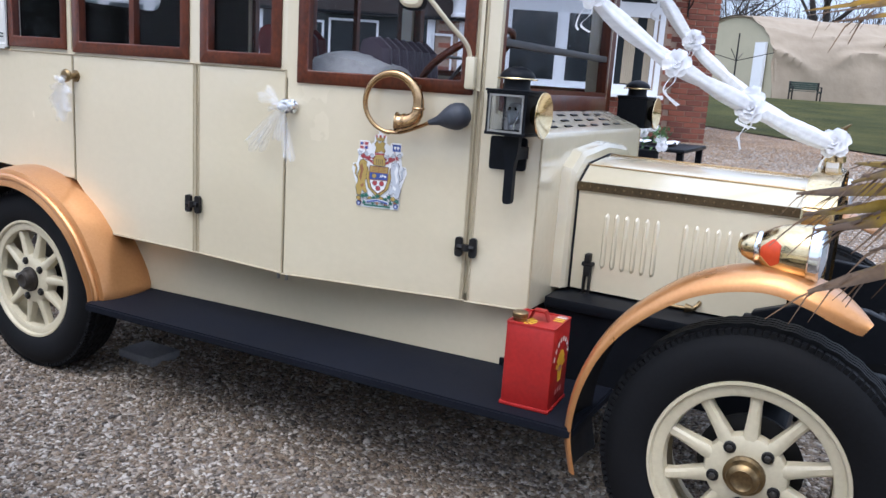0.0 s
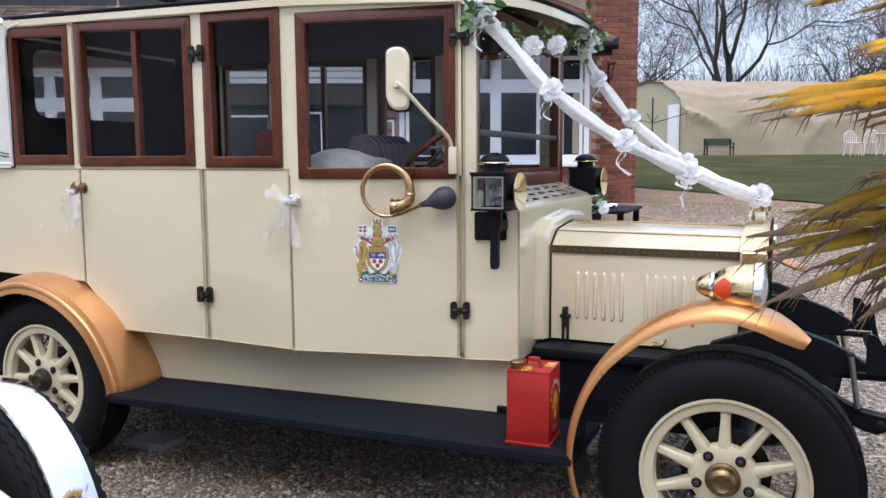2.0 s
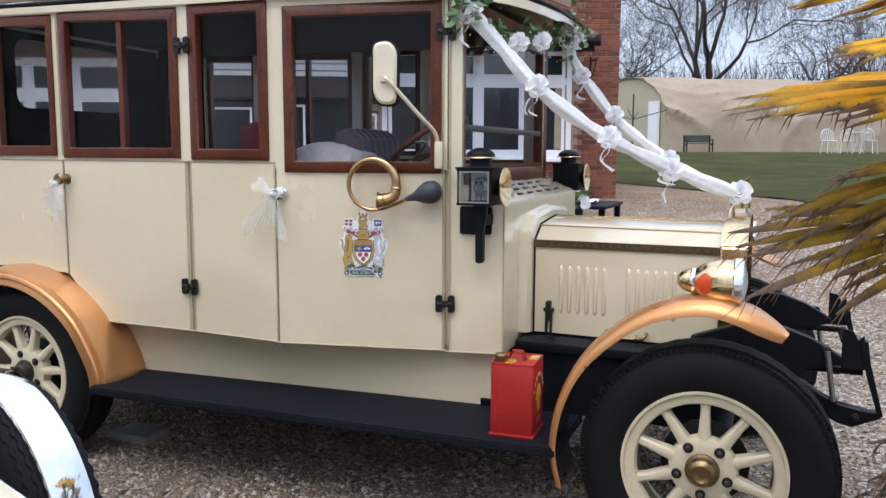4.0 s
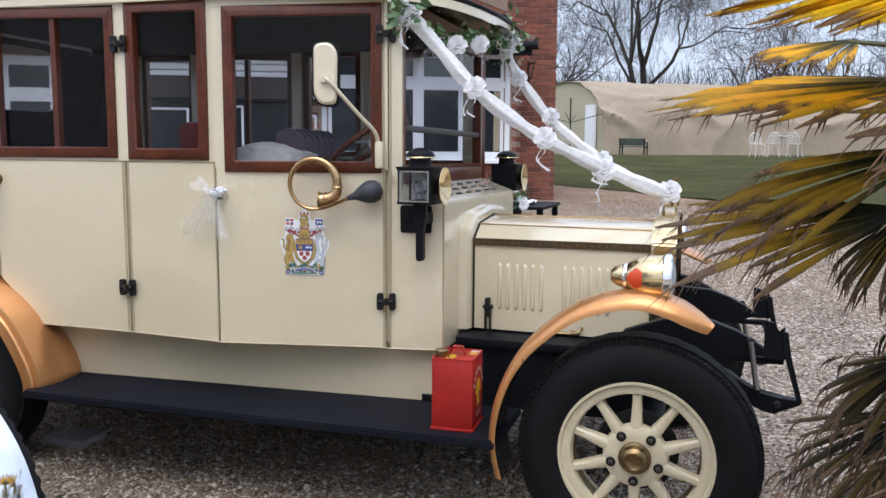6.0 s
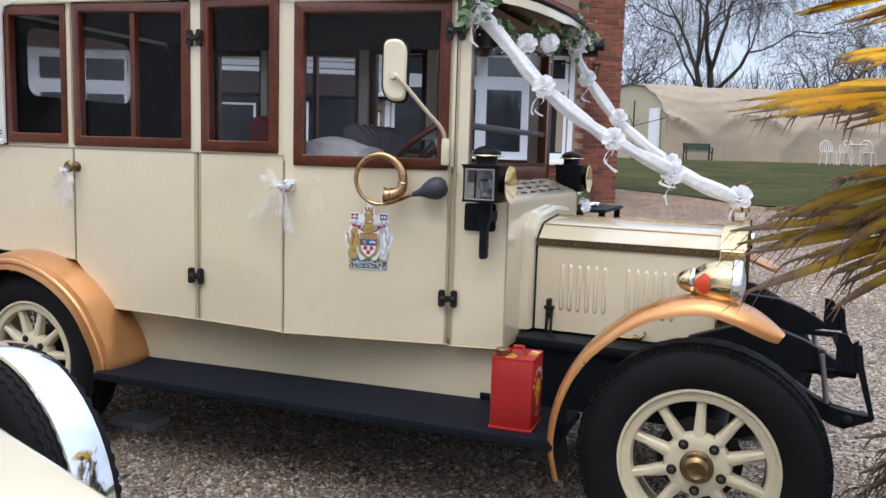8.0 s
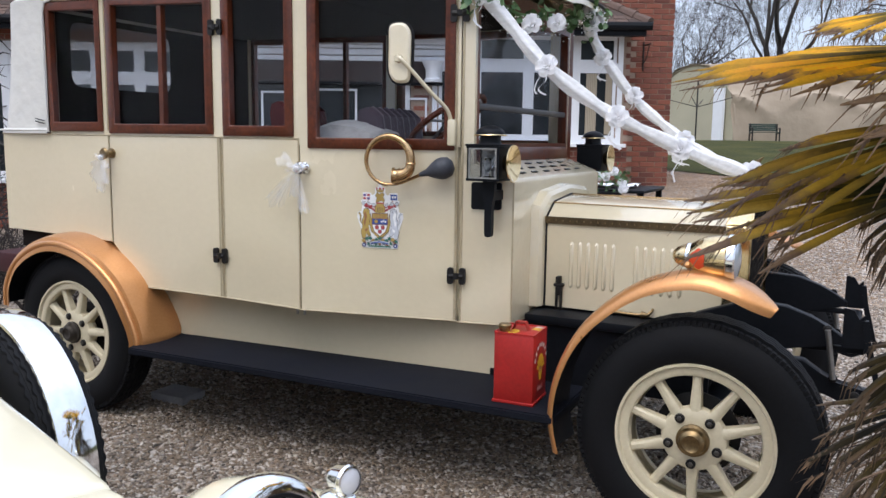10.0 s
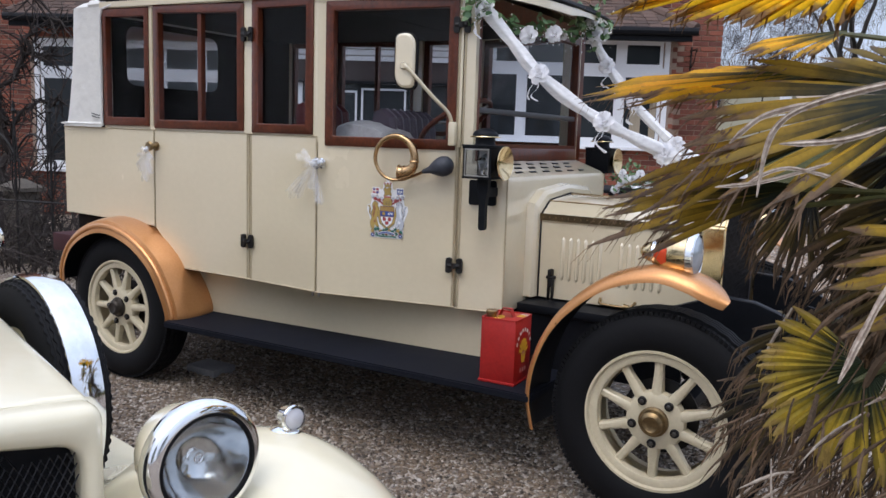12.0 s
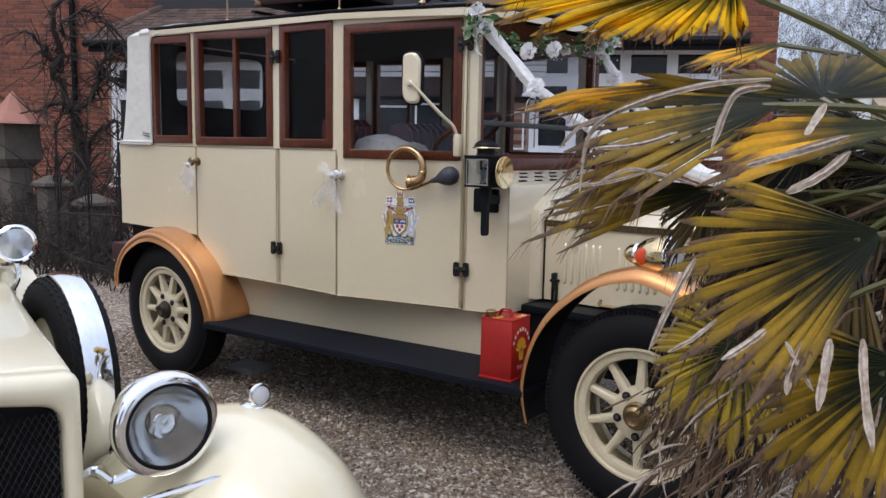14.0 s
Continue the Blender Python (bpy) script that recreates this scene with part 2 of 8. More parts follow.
def fillet(poly, r, steps=5):
    """Round the corners of a polygon of (x, y)."""
    out = []
    n = len(poly)
    for i in range(n):
        p, a, b = Vector(poly[i]), Vector(poly[i - 1]), Vector(poly[(i + 1) % n])
        d1, d2 = (a - p), (b - p)
        rr = min(r, d1.length * 0.49, d2.length * 0.49)
        s, e = p + d1.normalized() * rr, p + d2.normalized() * rr
        for k in range(steps + 1):
            t = k / steps
            q = s * (1 - t) ** 2 + p * 2 * t * (1 - t) + e * t * t
            out.append((q.x, q.y))
    return out


def frame_poly(bm, outer, inner, thick, place, front=0.0):
    """A flat ring between two polygons of equal count."""
    n = len(outer)
    o1 = [bm.verts.new(place(s, front, z)) for s, z in outer]
    i1 = [bm.verts.new(place(s, front, z)) for s, z in inner]
    o2 = [bm.verts.new(place(s, front - thick, z)) for s, z in outer]
    i2 = [bm.verts.new(place(s, front - thick, z)) for s, z in inner]
    for k in range(n):
        j = (k + 1) % n
        bm.faces.new((o1[k], o1[j], i1[j], i1[k]))
        bm.faces.new((o2[j], o2[k], i2[k], i2[j]))
        bm.faces.new((o1[j], o1[k], o2[k], o2[j]))
        bm.faces.new((i1[k], i1[j], i2[j], i2[k]))


def rect(x0, x1, z0, z1):
    return [(x0, z0), (x1, z0), (x1, z1), (x0, z1)]

# ---- the wedding bus ----
YC = 0.92            # its middle line
GROUND = -0.045


def far(bm):
    """Turn what was built for the camera's side over to the far side."""
    for v in bm.verts:
        v.co.y = 2 * YC - v.co.y
    return bm


def run(p0, p1):
    p0, p1 = Vector((*p0, 0)), Vector((*p1, 0))
    d = (p1 - p0).normalized()
    n = Vector((d.y, -d.x, 0))
    return lambda s, o, z: p0 + d * s + n * o + Vector((0, 0, z))


REAR_P, KINK_P, POST_P, NOSE_P = (-3.80, 0.10), (-1.775, 0.112), (-1.05, 0.266), (-0.822, 0.312)
rear_w, door_w, post_w = run(REAR_P, KINK_P), run(KINK_P, POST_P), run(POST_P, NOSE_P)
X = lambda x: x + 3.80
roof_z = lambda x: 2.145 - 0.018 * (x + 3.24)

bus = thing("vintage_bus", "cream vintage wedding bus with mahogany windows on gravel", "bus", at=(0, 0, 0))


SEAM = surf("dusty_cream_bead", (.50, .42, .28), (.36, .29, .18), rough=.5, scale=9, fine=60)


def body_side(flip):
    fl = far if flip else (lambda b: b)
    # lower panels
    for name, poly, w in (
        ("quarter_panel", [(0, .90), (X(-2.977), .877), (X(-2.977), 1.425), (0, 1.435)], rear_w),
        ("rear_door", [(X(-2.968), .870), (X(-2.74), .655), (X(-2.238), .653), (X(-2.238), 1.425), (X(-2.968), 1.425)], rear_w),
        ("middle_panel", [(X(-2.222), .652), (X(-1.779), .644), (X(-1.779), 1.42), (X(-2.222), 1.42)], rear_w),
        ("front_door", [(.004, .640), (.730, .640), (.730, 1.40), (.004, 1.40)], door_w),
        ("cowl_panel", [(.010, .640), (.2345, .636), (.2345, 1.26), (.04, 1.33), (.010, 1.40)], post_w),
    ):
        bm = nb()
        plate(bm, poly, 0.035, w)
        bmesh.ops.bevel(bm, geom=bm.edges[:], offset=0.003, segments=1, affect="EDGES")
        part(name, fl(bm), CREAM, bus)
    # window posts, cant rail and sill rails
    for a, b in ((-3.405, -3.396), (-3.004, -2.956), (-2.268, -2.204), (-1.802, -1.775)):
        bm = nb()
        plate(bm, [(X(a), 1.425), (X(b), 1.425), (X(b), roof_z(b)), (X(a), roof_z(a))], 0.05, rear_w)
        part("window_post", fl(bm), CREAM, bus)
    for name, w, out, poly in (
        ("cant_rail", rear_w, .003, [(X(-3.42), roof_z(-3.42) - .035), (X(-1.775), roof_z(-1.775) - .035), (X(-1.775), roof_z(-1.775) + .015), (X(-3.42), roof_z(-3.42) + .015)]),
        ("window_post", door_w, 0, rect(.0, .047, 1.395, 2.11)), ("window_post", door_w, 0, rect(.716, .741, 1.395, 2.11)),
        ("cant_rail", door_w, .003, rect(.0, .741, 2.06, 2.125)), ("windscreen_post", post_w, 0, rect(.006, .060, 1.32, 2.10)),
        ("sill_rail", door_w, -.004, rect(.047, .716, 1.385, 1.402)), ("sill_rail", rear_w, -.004, rect(X(-3.41), X(-1.776), 1.427, 1.447))):
        bm = nb()
        plate(bm, poly, 0.05, lambda s, o, z: w(s, o + out, z))
        part(name, fl(bm), WOOD_V if flip and name == "windscreen_post" else CREAM, bus)
    bm = nb()
    plate(bm, rect(.69, .745, .66, 2.08), .02, lambda s, o, z: door_w(s, o - .036, z))
    plate(bm, rect(-.01, .06, .66, 2.08), .02, lambda s, o, z: post_w(s, o - .037, z))
    part("door_jamb", fl(bm), CREAM, bus)
    bm = nb()
    plate(bm, rect(X(-3.0), X(-1.76), .70, 1.42), .01, lambda s, o, z: rear_w(s, o - .0355, z))
    part("inner_skin", fl(bm), CREAM, bus)
    # beads along the seams
    for w, pts in ((rear_w, [(X(-2.245), .659), (X(-2.245), 1.42)]), (rear_w, [(X(-2.217), .657), (X(-2.217), 1.42)]),
                   (rear_w, [(X(-2.973), .875), (X(-2.973), 1.425)]), (rear_w, [(X(-2.973), 1.45), (X(-2.973), 2.10)]),
                   (rear_w, [(X(-1.777), .645), (X(-1.777), 1.42)]), (rear_w, [(X(-2.74), .659), (X(-2.23), .657), (X(-1.777), .648)]),
                   (door_w, [(.0, .645), (.737, .645)]), (door_w, [(.724, .645), (.724, 2.1)]), (post_w, [(.012, .645), (.012, 2.09)]),
                   (post_w, [(.0, .641), (.232, .641)]), (rear_w, [(0.0, 1.43), (X(-1.777), 1.422)]), (post_w, [(.2345, .64), (.2345, 1.26)])):
        bm = nb()
        tube(bm, [w(s, 0.001, z) for s, z in pts], 0.0042, 6)
        part("seam_bead", fl(bm), SEAM, bus)
    # valance down to the running board
    vp = run((-2.76, .25), (-.84, .385))
    # leaning out to the foot of the doors
    lean = lambda s: .032 - .014 * s / 1.925
    vw = lambda s, o, z: vp(s, o + .016 + lean(s) * (z - .38) / .28, z)
    bm = nb()
    cols = [1.925 * i / 14 for i in range(15)]
    loft(bm, [[vw(s, 0, .38), vw(s, 0, .52), vw(s, 0, .67), vw(s, -.02, .67), vw(s, -.02, .38)] for s in cols])
    part("valance", fl(bm), CREAM, bus)
    bm = nb()
    box(bm, -3.72, -2.9, .22, .24, .60, .95)
    part("inner_panel", fl(bm), CREAM, bus)


def wood_frame(name, w, s0, s1, z0, za, zb, side, flip, mull=None, glassmat=None, proud=0.012):
    """A mitred mahogany frame and its pane. za, zb: top heights at both ends."""
    fl = far if flip else (lambda b: b)
    outer = [(s0, z0), (s1, z0), (s1, zb), (s0, za)]
    inner = [(s0 + side, z0 + 0.048), (s1 - side, z0 + 0.048), (s1 - side, zb - 0.045), (s0 + side, za - 0.045)]
    win = new(name)
    win.parent = bus
    bm = nb()
    frame_poly(bm, outer, inner, 0.04, w, proud)
    bmesh.ops.bevel(bm, geom=[e for e in bm.edges], offset=0.0035, segments=1, affect="EDGES")
    part("window_frame", fl(bm), WOOD, win)
    if mull is not None:
        bm = nb()
        plate(bm, rect(mull - 0.014, mull + 0.014, z0 + 0.04, zb - 0.035), 0.03, lambda s, o, z: w(s, o - 0.002, z))
        part("mullion", fl(bm), WOOD_V, win)
    bm = nb()
    vs = [bm.verts.new(w(s, -0.016, z)) for s, z in inner]
    bm.faces.new(vs)
    g = part("pane", fl(bm), glassmat or PANE, win, smooth=0)
    g.visible_shadow = False
    return win


def arc_fender(name, line, y0, y1, crown, parent, flip, lip=0.03, flare=None, tip=0.0, edge=0.0):
    """A mudguard swept along a line of (x, z), crowned across its width."""
    pts = smoothline([(x, 0, z) for x, z in line], 6)
    rings_o, n = [], len(pts)
    cross = 9
    rings = []
    for i, p in enumerate(pts):
        d = (pts[min(i + 1, n - 1)] - pts[max(i - 1, 0)]).normalized()
        up = Vector((-d.z, 0, d.x))
        if up.dot(p - Vector((line[len(line) // 2][0], 0, 0.4))) < 0:
            up = -up
        ring = []
        f = i / (n - 1)
        ya, yb = y0, y1 + (flare(f) if flare else 0)
        nar = max(0, (f - .80) / .20) ** 1.8 * tip
        ya, yb = ya + nar * .015, yb - nar * .19
        lp = lip * (1 - .75 * nar) * (1 if not tip else .35 + .65 * min(1, max(0, (f - .30) / .35)))
        for k in range(cross):
            v = k / (cross - 1)
            h = crown * (1 - (2 * v - 1) ** 2)
            if k == 0:
                ring.append(p + Vector((0, ya, 0)) - up * lp)
            else:
                ring.append(p + Vector((0, ya + (yb - ya) * v * v ** 0.15, 0)) + up * h)
        under = [q - up * 0.008 for q in ring[::-1]]
        rings.append(ring + under)
    bm = nb()
    loft(bm, rings, True, True)
    if flip:
        far(bm)
    ob = part(name, bm, [COPPER, BLACK], parent, "copper-painted mudguard", 50)
    if edge:
        b2 = nb()
        tube(b2, [(r[0] + r[1]) / 2 for r in rings], edge, 10)
        part("rolled_edge", far(b2) if flip else b2, COPPER, ob)
    nseg = len(rings[0])
    for poly in ob.data.polygons:
        ks = [vi % nseg for vi in poly.vertices]
        if min(ks) >= cross - 0 and len(ks) == 4:
            poly.material_index = 1
    return ob


NUT = surf("dull_wheel_nut", (.16, .15, .14), (.07, .065, .06), rough=.4, metal=.9)


def wheel_at(m):
    """A ten-spoked wheel with tyre; local z is the outward axle, its face at 0."""
    w = new("wheel")
    w.parent = bus
    bm = nb()
    prof = [(.262, -.035), (.272, -.016), (.292, -.004), (.33, .004), (.372, .0), (.402, -.014), (.418, -.034), (.427, -.07), (.430, -.10), (.427, -.13), (.418, -.166), (.40, -.188), (.36, -.20), (.30, -.196), (.262, -.17)]
    lathe(bm, prof, 72, None, False)
    part("tyre", bm, RUBBER, w, "black tyre with ribbed tread")
    # tread: shoulder blocks and zigzag ribs
    bm = nb()
    for k in range(132):
        a = 2 * math.pi * k / 132
        rot = Matrix.Rotation(a, 4, "Z")
        box(bm, .404, .4245, -.0068, .0068, -.044, -.0215, 0, rot)
        box(bm, .404, .4245, -.0068, .0068, -.178, -.156, 0, rot)
    for z in (-.062, -.087, -.113, -.138):
        ring = []
        for k in range(180):
            a = 2 * math.pi * k / 180
            dz = .005 * (1 if (k // 2) % 2 else -1)
            ring.append([Vector((r * math.cos(a), r * math.sin(a), z + dz + o)) for r, o in ((.424, -.009), (.4345, -.008), (.4345, .008), (.424, .009))])
        ring.append(ring[0])
        loft(bm, ring, True, False)
    part("tread", bm, RUBBER, w)
    bm = nb()
    lathe(bm, [(.226, -.05), (.232, -.022), (.240, -.018), (.262, -.020), (.268, -.008), (.277, -.008), (.280, -.022), (.272, -.05), (.262, -.16), (.235, -.16), (.222, -.10)], 64, None, False)
    part("rim", bm, CREAM_WHEEL, w)
    for k in range(10):
        a = math.radians(90 + 36 * k)
        bm = nb()
        rings = []
        for r, hw, z0, z1 in ((.095, .024, -.062, -.022), (.14, .020, -.064, -.026), (.20, .0165, -.062, -.030), (.238, .018, -.066, -.030)):
            sec = [(-hw, z0), (-hw * .9, z1 - .006), (-hw * .45, z1), (hw * .45, z1), (hw * .9, z1 - .006), (hw, z0)]
            rings.append([Vector((r * math.cos(a) - s * math.sin(a), r * math.sin(a) + s * math.cos(a), z)) for s, z in sec])
        loft(bm, rings)
        part("spoke", bm, CREAM_WHEEL, w)
    bm = nb()
    lathe(bm, [(.0, -.02), (.055, -.018), (.098, -.020), (.112, -.028), (.118, -.05), (.11, -.08), (0, -.08)], 48)
    hub = part("hub", bm, CREAM_WHEEL, w)
    for k in range(5):
        a = math.radians(52 + 72 * k)
        bm = nb()
        lathe(bm, [(.0175, -.021), (.0175, -.014), (.014, -.0115), (0, -.0115)], 20, Matrix.Translation((.088 * math.cos(a), .088 * math.sin(a), 0)))
        part("nut_cup", bm, IRON, w)
        bm = nb()
        lathe(bm, [(.0095, -.012), (.0095, -.006), (.006, -.004), (0, -.004)], 6, Matrix.Translation((.088 * math.cos(a), .088 * math.sin(a), 0)))
        part("wheel_nut", bm, NUT, w)
    bm = nb()
    lathe(bm, [(.058, -.02), (.058, -.008), (.050, -.004), (.046, .004), (.044, .016), (.036, .024), (.030, .027), (.026, .024), (0, .022)], 32)
    part("hub_cap", bm, BRASS_OLD, w, "tarnished brass hub cap")
    bm = nb()
    lathe(bm, [(.0, -.15), (.14, -.15), (.15, -.11), (.10, -.10), (.0, -.10)], 32)
    part("brake_drum", bm, IRON, w)
    w.matrix_basis = m
    return w


body_side(False)
body_side(True)
for flip in (False, True):
    wood_frame("quarter_window", rear_w, X(-3.398), X(-3.003), 1.445, roof_z(-3.4) - .038, roof_z(-3) - .042, .032, flip, None, PANE)
    wood_frame("rear_door_window", rear_w, X(-2.957), X(-2.267), 1.436, roof_z(-2.95) - .03, roof_z(-2.27) - .044, .045, flip, X(-2.60), PANE)
    wood_frame("middle_window", rear_w, X(-2.206), X(-1.801), 1.430, roof_z(-2.2) - .03, roof_z(-1.8) - .026, .046, flip, None, PANE)
    wood_frame("driver_window", door_w, .046, .717, 1.380, 2.062, 2.066, .045, flip, None, PANE)

front_wheel = wheel_at(pose(0, 0, .385, 90, 0, 0))
rear_wheels = [copy_thing(front_wheel, pose(-3.20, 0, .385, 90, 14, 0)), copy_thing(front_wheel, pose(-3.20, 2 * YC, .385, 90, 23, 180))]
copy_thing(front_wheel, pose(0, 2 * YC, .385, 90, 10, 180))
# the rear hubs have lost their brass: dark grease caps
GREASE = surf("greasy_dark_hub", (.055, .045, .035), (.025, .02, .016), rough=.5, metal=.5, scale=30, fine=120)
for w in rear_wheels:
    for o in w.children:
        if o.name.startswith("hub_cap"):
            o.material_slots[0].link = "OBJECT"
            o.material_slots[0].material = GREASE
            o["label"] = "dark greasy hub cap"
FRONT_ARC = [(-.495, .255), (-.522, .40), (-.49, .58), (-.395, .755), (-.22, .905), (-.03, .966), (.10, .946), (.18, .910), (.238, .872)]
REAR_ARC = [(-3.67, .50), (-3.655, .62), (-3.56, .76), (-3.38, .86), (-3.19, .882), (-2.98, .825), (-2.80, .70), (-2.69, .54), (-2.645, .43), (-2.645, .365)]
for flip in (False, True):
    arc_fender("front_mudguard", FRONT_ARC, -.035, .20, .022, bus, flip, .031, None, 1.0)
    arc_fender("rear_mudguard", REAR_ARC, -.06, .20, .03, bus, flip, .05, lambda f: .065 - .05 * max(0, (f - .75) / .25), 0.0, .015)

# running boards
for flip in (False, True):
    bm = nb()
    loft(bm, [[Vector((x, y, z)) for x, y in ((-2.66, -.105), (-.50, -.035), (-.50, .40), (-2.76, .25))] for z in (.366, .40)])
    bmesh.ops.bevel(bm, geom=bm.edges[:], offset=.006, segments=2, affect="EDGES")
    part("running_board", far(bm) if flip else bm, BOARD, bus, "black rubber-covered running board")

# block and pipe added under the floor, out of view, to shade the gravel
bm = nb()
box(bm, -2.75, -.62, .46, 2 * YC - .46, .20, .42, .03)
part("under_tray", bm, BLACK, bus, "black block added under the floor to shade the gravel")
bm = nb()
tube(bm, [(-3.7, 1.25, .24), (-2.8, 1.25, .22), (-.9, 1.2, .24)], .07, 10)
part("silencer", bm, BLACK, bus)
bm = nb()
box(bm, -3.0, -2.76, .34, .52, GROUND - .01, GROUND + .045, .008)
solo("paving_slab", bm, surf("damp_concrete", (.30, .30, .31), (.20, .20, .21), rough=.8, scale=8, fine=70, bump=.002), "damp grey paving slab on the gravel under the bus", "slab")

# bonnet, cowl and radiator
BON = [(.575, .690), (.575, 1.085), (.583, 1.095), (.66, 1.145), (.675, 1.152), (.92, 1.175)]
bon_full = BON + [(2 * YC - y, z) for y, z in BON[-2::-1]]
bm = nb()
loft(bm, [[Vector((x, YC + (y - YC) * k, z + dz)) for y, z in bon_full] for x, k, dz in ((-.775, 1.0, .0), (.0, 1.0, -.005))])
part("bonnet", bm, CREAM, bus)
STRIP = surf("browned_brass", (.17, .12, .065), (.07, .05, .03), rough=.4, metal=.9, scale=22, fine=110)
for yy in (.572, 2 * YC - .572):
    bm = nb()
    box(bm, -.77, .0, yy - .005, yy + .005, 1.062, 1.094)
    part("hinge_strip", bm, STRIP, bus, "riveted tarnished brass strip")
for k in range(24):
    bm = nb()
    lathe(bm, [(.0032, 0), (.003, .002), (0, .003)], 8, pose(-.75 + k * .0315, .567, 1.078, 90, 0, 0))
    part("rivet", bm, BRASS_OLD, bus)
bm = nb()
for y in (.664, 2 * YC - .664, YC):
    z = 1.150 if y != YC else 1.176
    tube(bm, [(-.775, y, z), (.0, y, z - .005)], .003, 6)
part("bonnet_hinge", bm, BRASS_OLD, bus)
for grp in (-.645, -.36):
    for k in range(6):
        x = grp + k * .037
        bm = nb()
        rings = [[Vector((x + dx, .576 - o, z)) for dx, o in ((-.011, 0), (-.004, .011), (.004, .009), (.010, 0))] for z in (.792, .975)]
        ends = [[Vector((x + dx * .4, .576 - o * 0, z)) for dx, o in ((-.011, 0), (-.004, .011), (.004, .009), (.010, 0))] for z in (.778, .989)]
        loft(bm, [ends[0], rings[0], rings[1], ends[1]], True, False)
        part("louvre", bm, CREAM, bus)
# collar behind the bonnet
bm = nb()
sec = lambda g: [Vector((0, YC + (y - YC) * (1 + g / .345), z + (g if z > 1.09 else g * .6 if z > 1.08 else 0))) for y, z in bon_full]
rings = []
for x, g in ((-.768, .0), (-.772, .028), (-.785, .045), (-.835, .055)):
    rings.append([p + Vector((x, 0, 0)) for p in sec(g)])
loft(bm, rings, False, False)
part("collar", bm, CREAM, bus, smooth=18)
bm = nb()
tube(bm, [Vector((-.766, y, z)) for y, z in bon_full], .006, 6)
part("rubber_seal", bm, RUBBER, bus)
# scuttle box with its slotted top
bm = nb()
prof = [(-1.02, 1.345), (-.80, 1.262), (-.80, .64)]
loft(bm, [[Vector((x, y, z)) for x, z in ((-1.04, .64), (-1.04, 1.35), (-.845, 1.278), (-.826, 1.266), (-.82, 1.246), (-.82, .64))] for y in (.315, 2 * YC - .315)])
scuttle = part("scuttle", bm, CREAM, bus)
for i in range(4):
    for k in range(6):
        bm = nb()
        x, y = -.995 + i * .046, .42 + k * .155 + (i % 2) * .075
        box(bm, -.006, .006, -.034, .034, -.001, .002, 0, pose(x, y, 1.35 - (x + 1.04) * .357 + .001, 0, 19.6, 0))
        part("air_slot", bm, BLACK, scuttle)
bm = nb()
box(bm, -.10, 0.0, .45, 2 * YC - .45, .56, .638)
part("radiator_bearer", bm, BLACK, bus)
bm = nb()
box(bm, -.80, .02, .42, 2 * YC - .42, .640, .678, .004)
part("apron", bm, BLACK, bus)
for yy in (.45, 2 * YC - .45):
    bm = nb()
    box(bm, -.80, -.02, yy - .01, yy + .01, .38, .639)
    part("apron_side", bm, BLACK, bus)
bm = nb()
rad = [(.545, .66), (.545, 1.10), (.60, 1.165), (.66, 1.19), (YC, 1.215)]
rad_full = rad + [(2 * YC - y, z) for y, z in rad[-2::-1]]
inn = [(YC + (y - YC) * .955, .66 + (z - .66) * .965 + .006) for y, z in rad_full]
frame_poly(bm, rad_full, inn, .10, lambda s, o, z: Vector((.098 + o, s, z)))
bmesh.ops.bevel(bm, geom=bm.edges[:], offset=.007, segments=2, affect="EDGES")
radiator = part("radiator_shell", bm, BRASS, bus, "polished brass radiator shell")
bm = nb()
plate(bm, inn, .03, lambda s, o, z: Vector((.082 + o, s, z)))
part("radiator_core", bm, surf("navy_radiator_core", (.022, .030, .052), (.014, .018, .032), rough=.5, fine=150, bump=.002), radiator, "dark blue radiator core")
for k in range(25):
    y = .63 + k * .0245
    bm = nb()
    box(bm, .0830, .0865, y, y + .003, .69, 1.15)
    part("grid_bar", bm, IRON, radiator)
for k in range(18):
    z = .72 + k * .0245
    bm = nb()
    box(bm, .0825, .0845, .60, 1.24, z, z + .003)
    part("grid_bar", bm, IRON, radiator)
bm = nb()
lathe(bm, [(.03, 0), (.03, .02), (.04, .025), (.04, .045), (.02, .055), (0, .055)], 20, Matrix.Translation((.05, YC, 1.21)))
part("radiator_cap", bm, BRASS, radiator)
# bonnet latch and side handle
bm = nb()
box(bm, -.709, -.702, .552, .575, .675, .76, .002)
box(bm, -.688, -.681, .552, .575, .675, .76, .002)
box(bm, -.709, -.681, .552, .575, .745, .79, .004)
box(bm, -.716, -.672, .545, .575, .785, .800, .004)
box(bm, -.705, -.685, .540, .575, .80, .832, .004)
box(bm, -.712, -.678, .548, .575, .672, .682, .002)
part("bonnet_latch", bm, IRON, bus)
bm = nb()
tube(bm, smoothline([(-.445, .572, .722), (-.44, .55, .705), (-.41, .545, .700), (-.31, .545, .700), (-.285, .55, .712), (-.28, .572, .722)], 4), .0065, 8)
lathe(bm, [(.0, 0), (.017, .003), (.012, .022), (.0, .045)], 10, pose(-.325, .545, .700, 0, 90, 0))
part("bonnet_handle", bm, BRASS_OLD, bus)

# roof
def roof_hw(x):
    pts = [(-3.41, .835), (-1.78, .835), (-1.05, .70), (-.92, .655), (-.82, .575), (-.77, .48), (-.735, .36), (-.715, .22)]
    for (a, b), (c, d) in zip(pts, pts[1:]):
        if x <= c:
            return b + (d - b) * (x - a) / (c - a)
    return .22


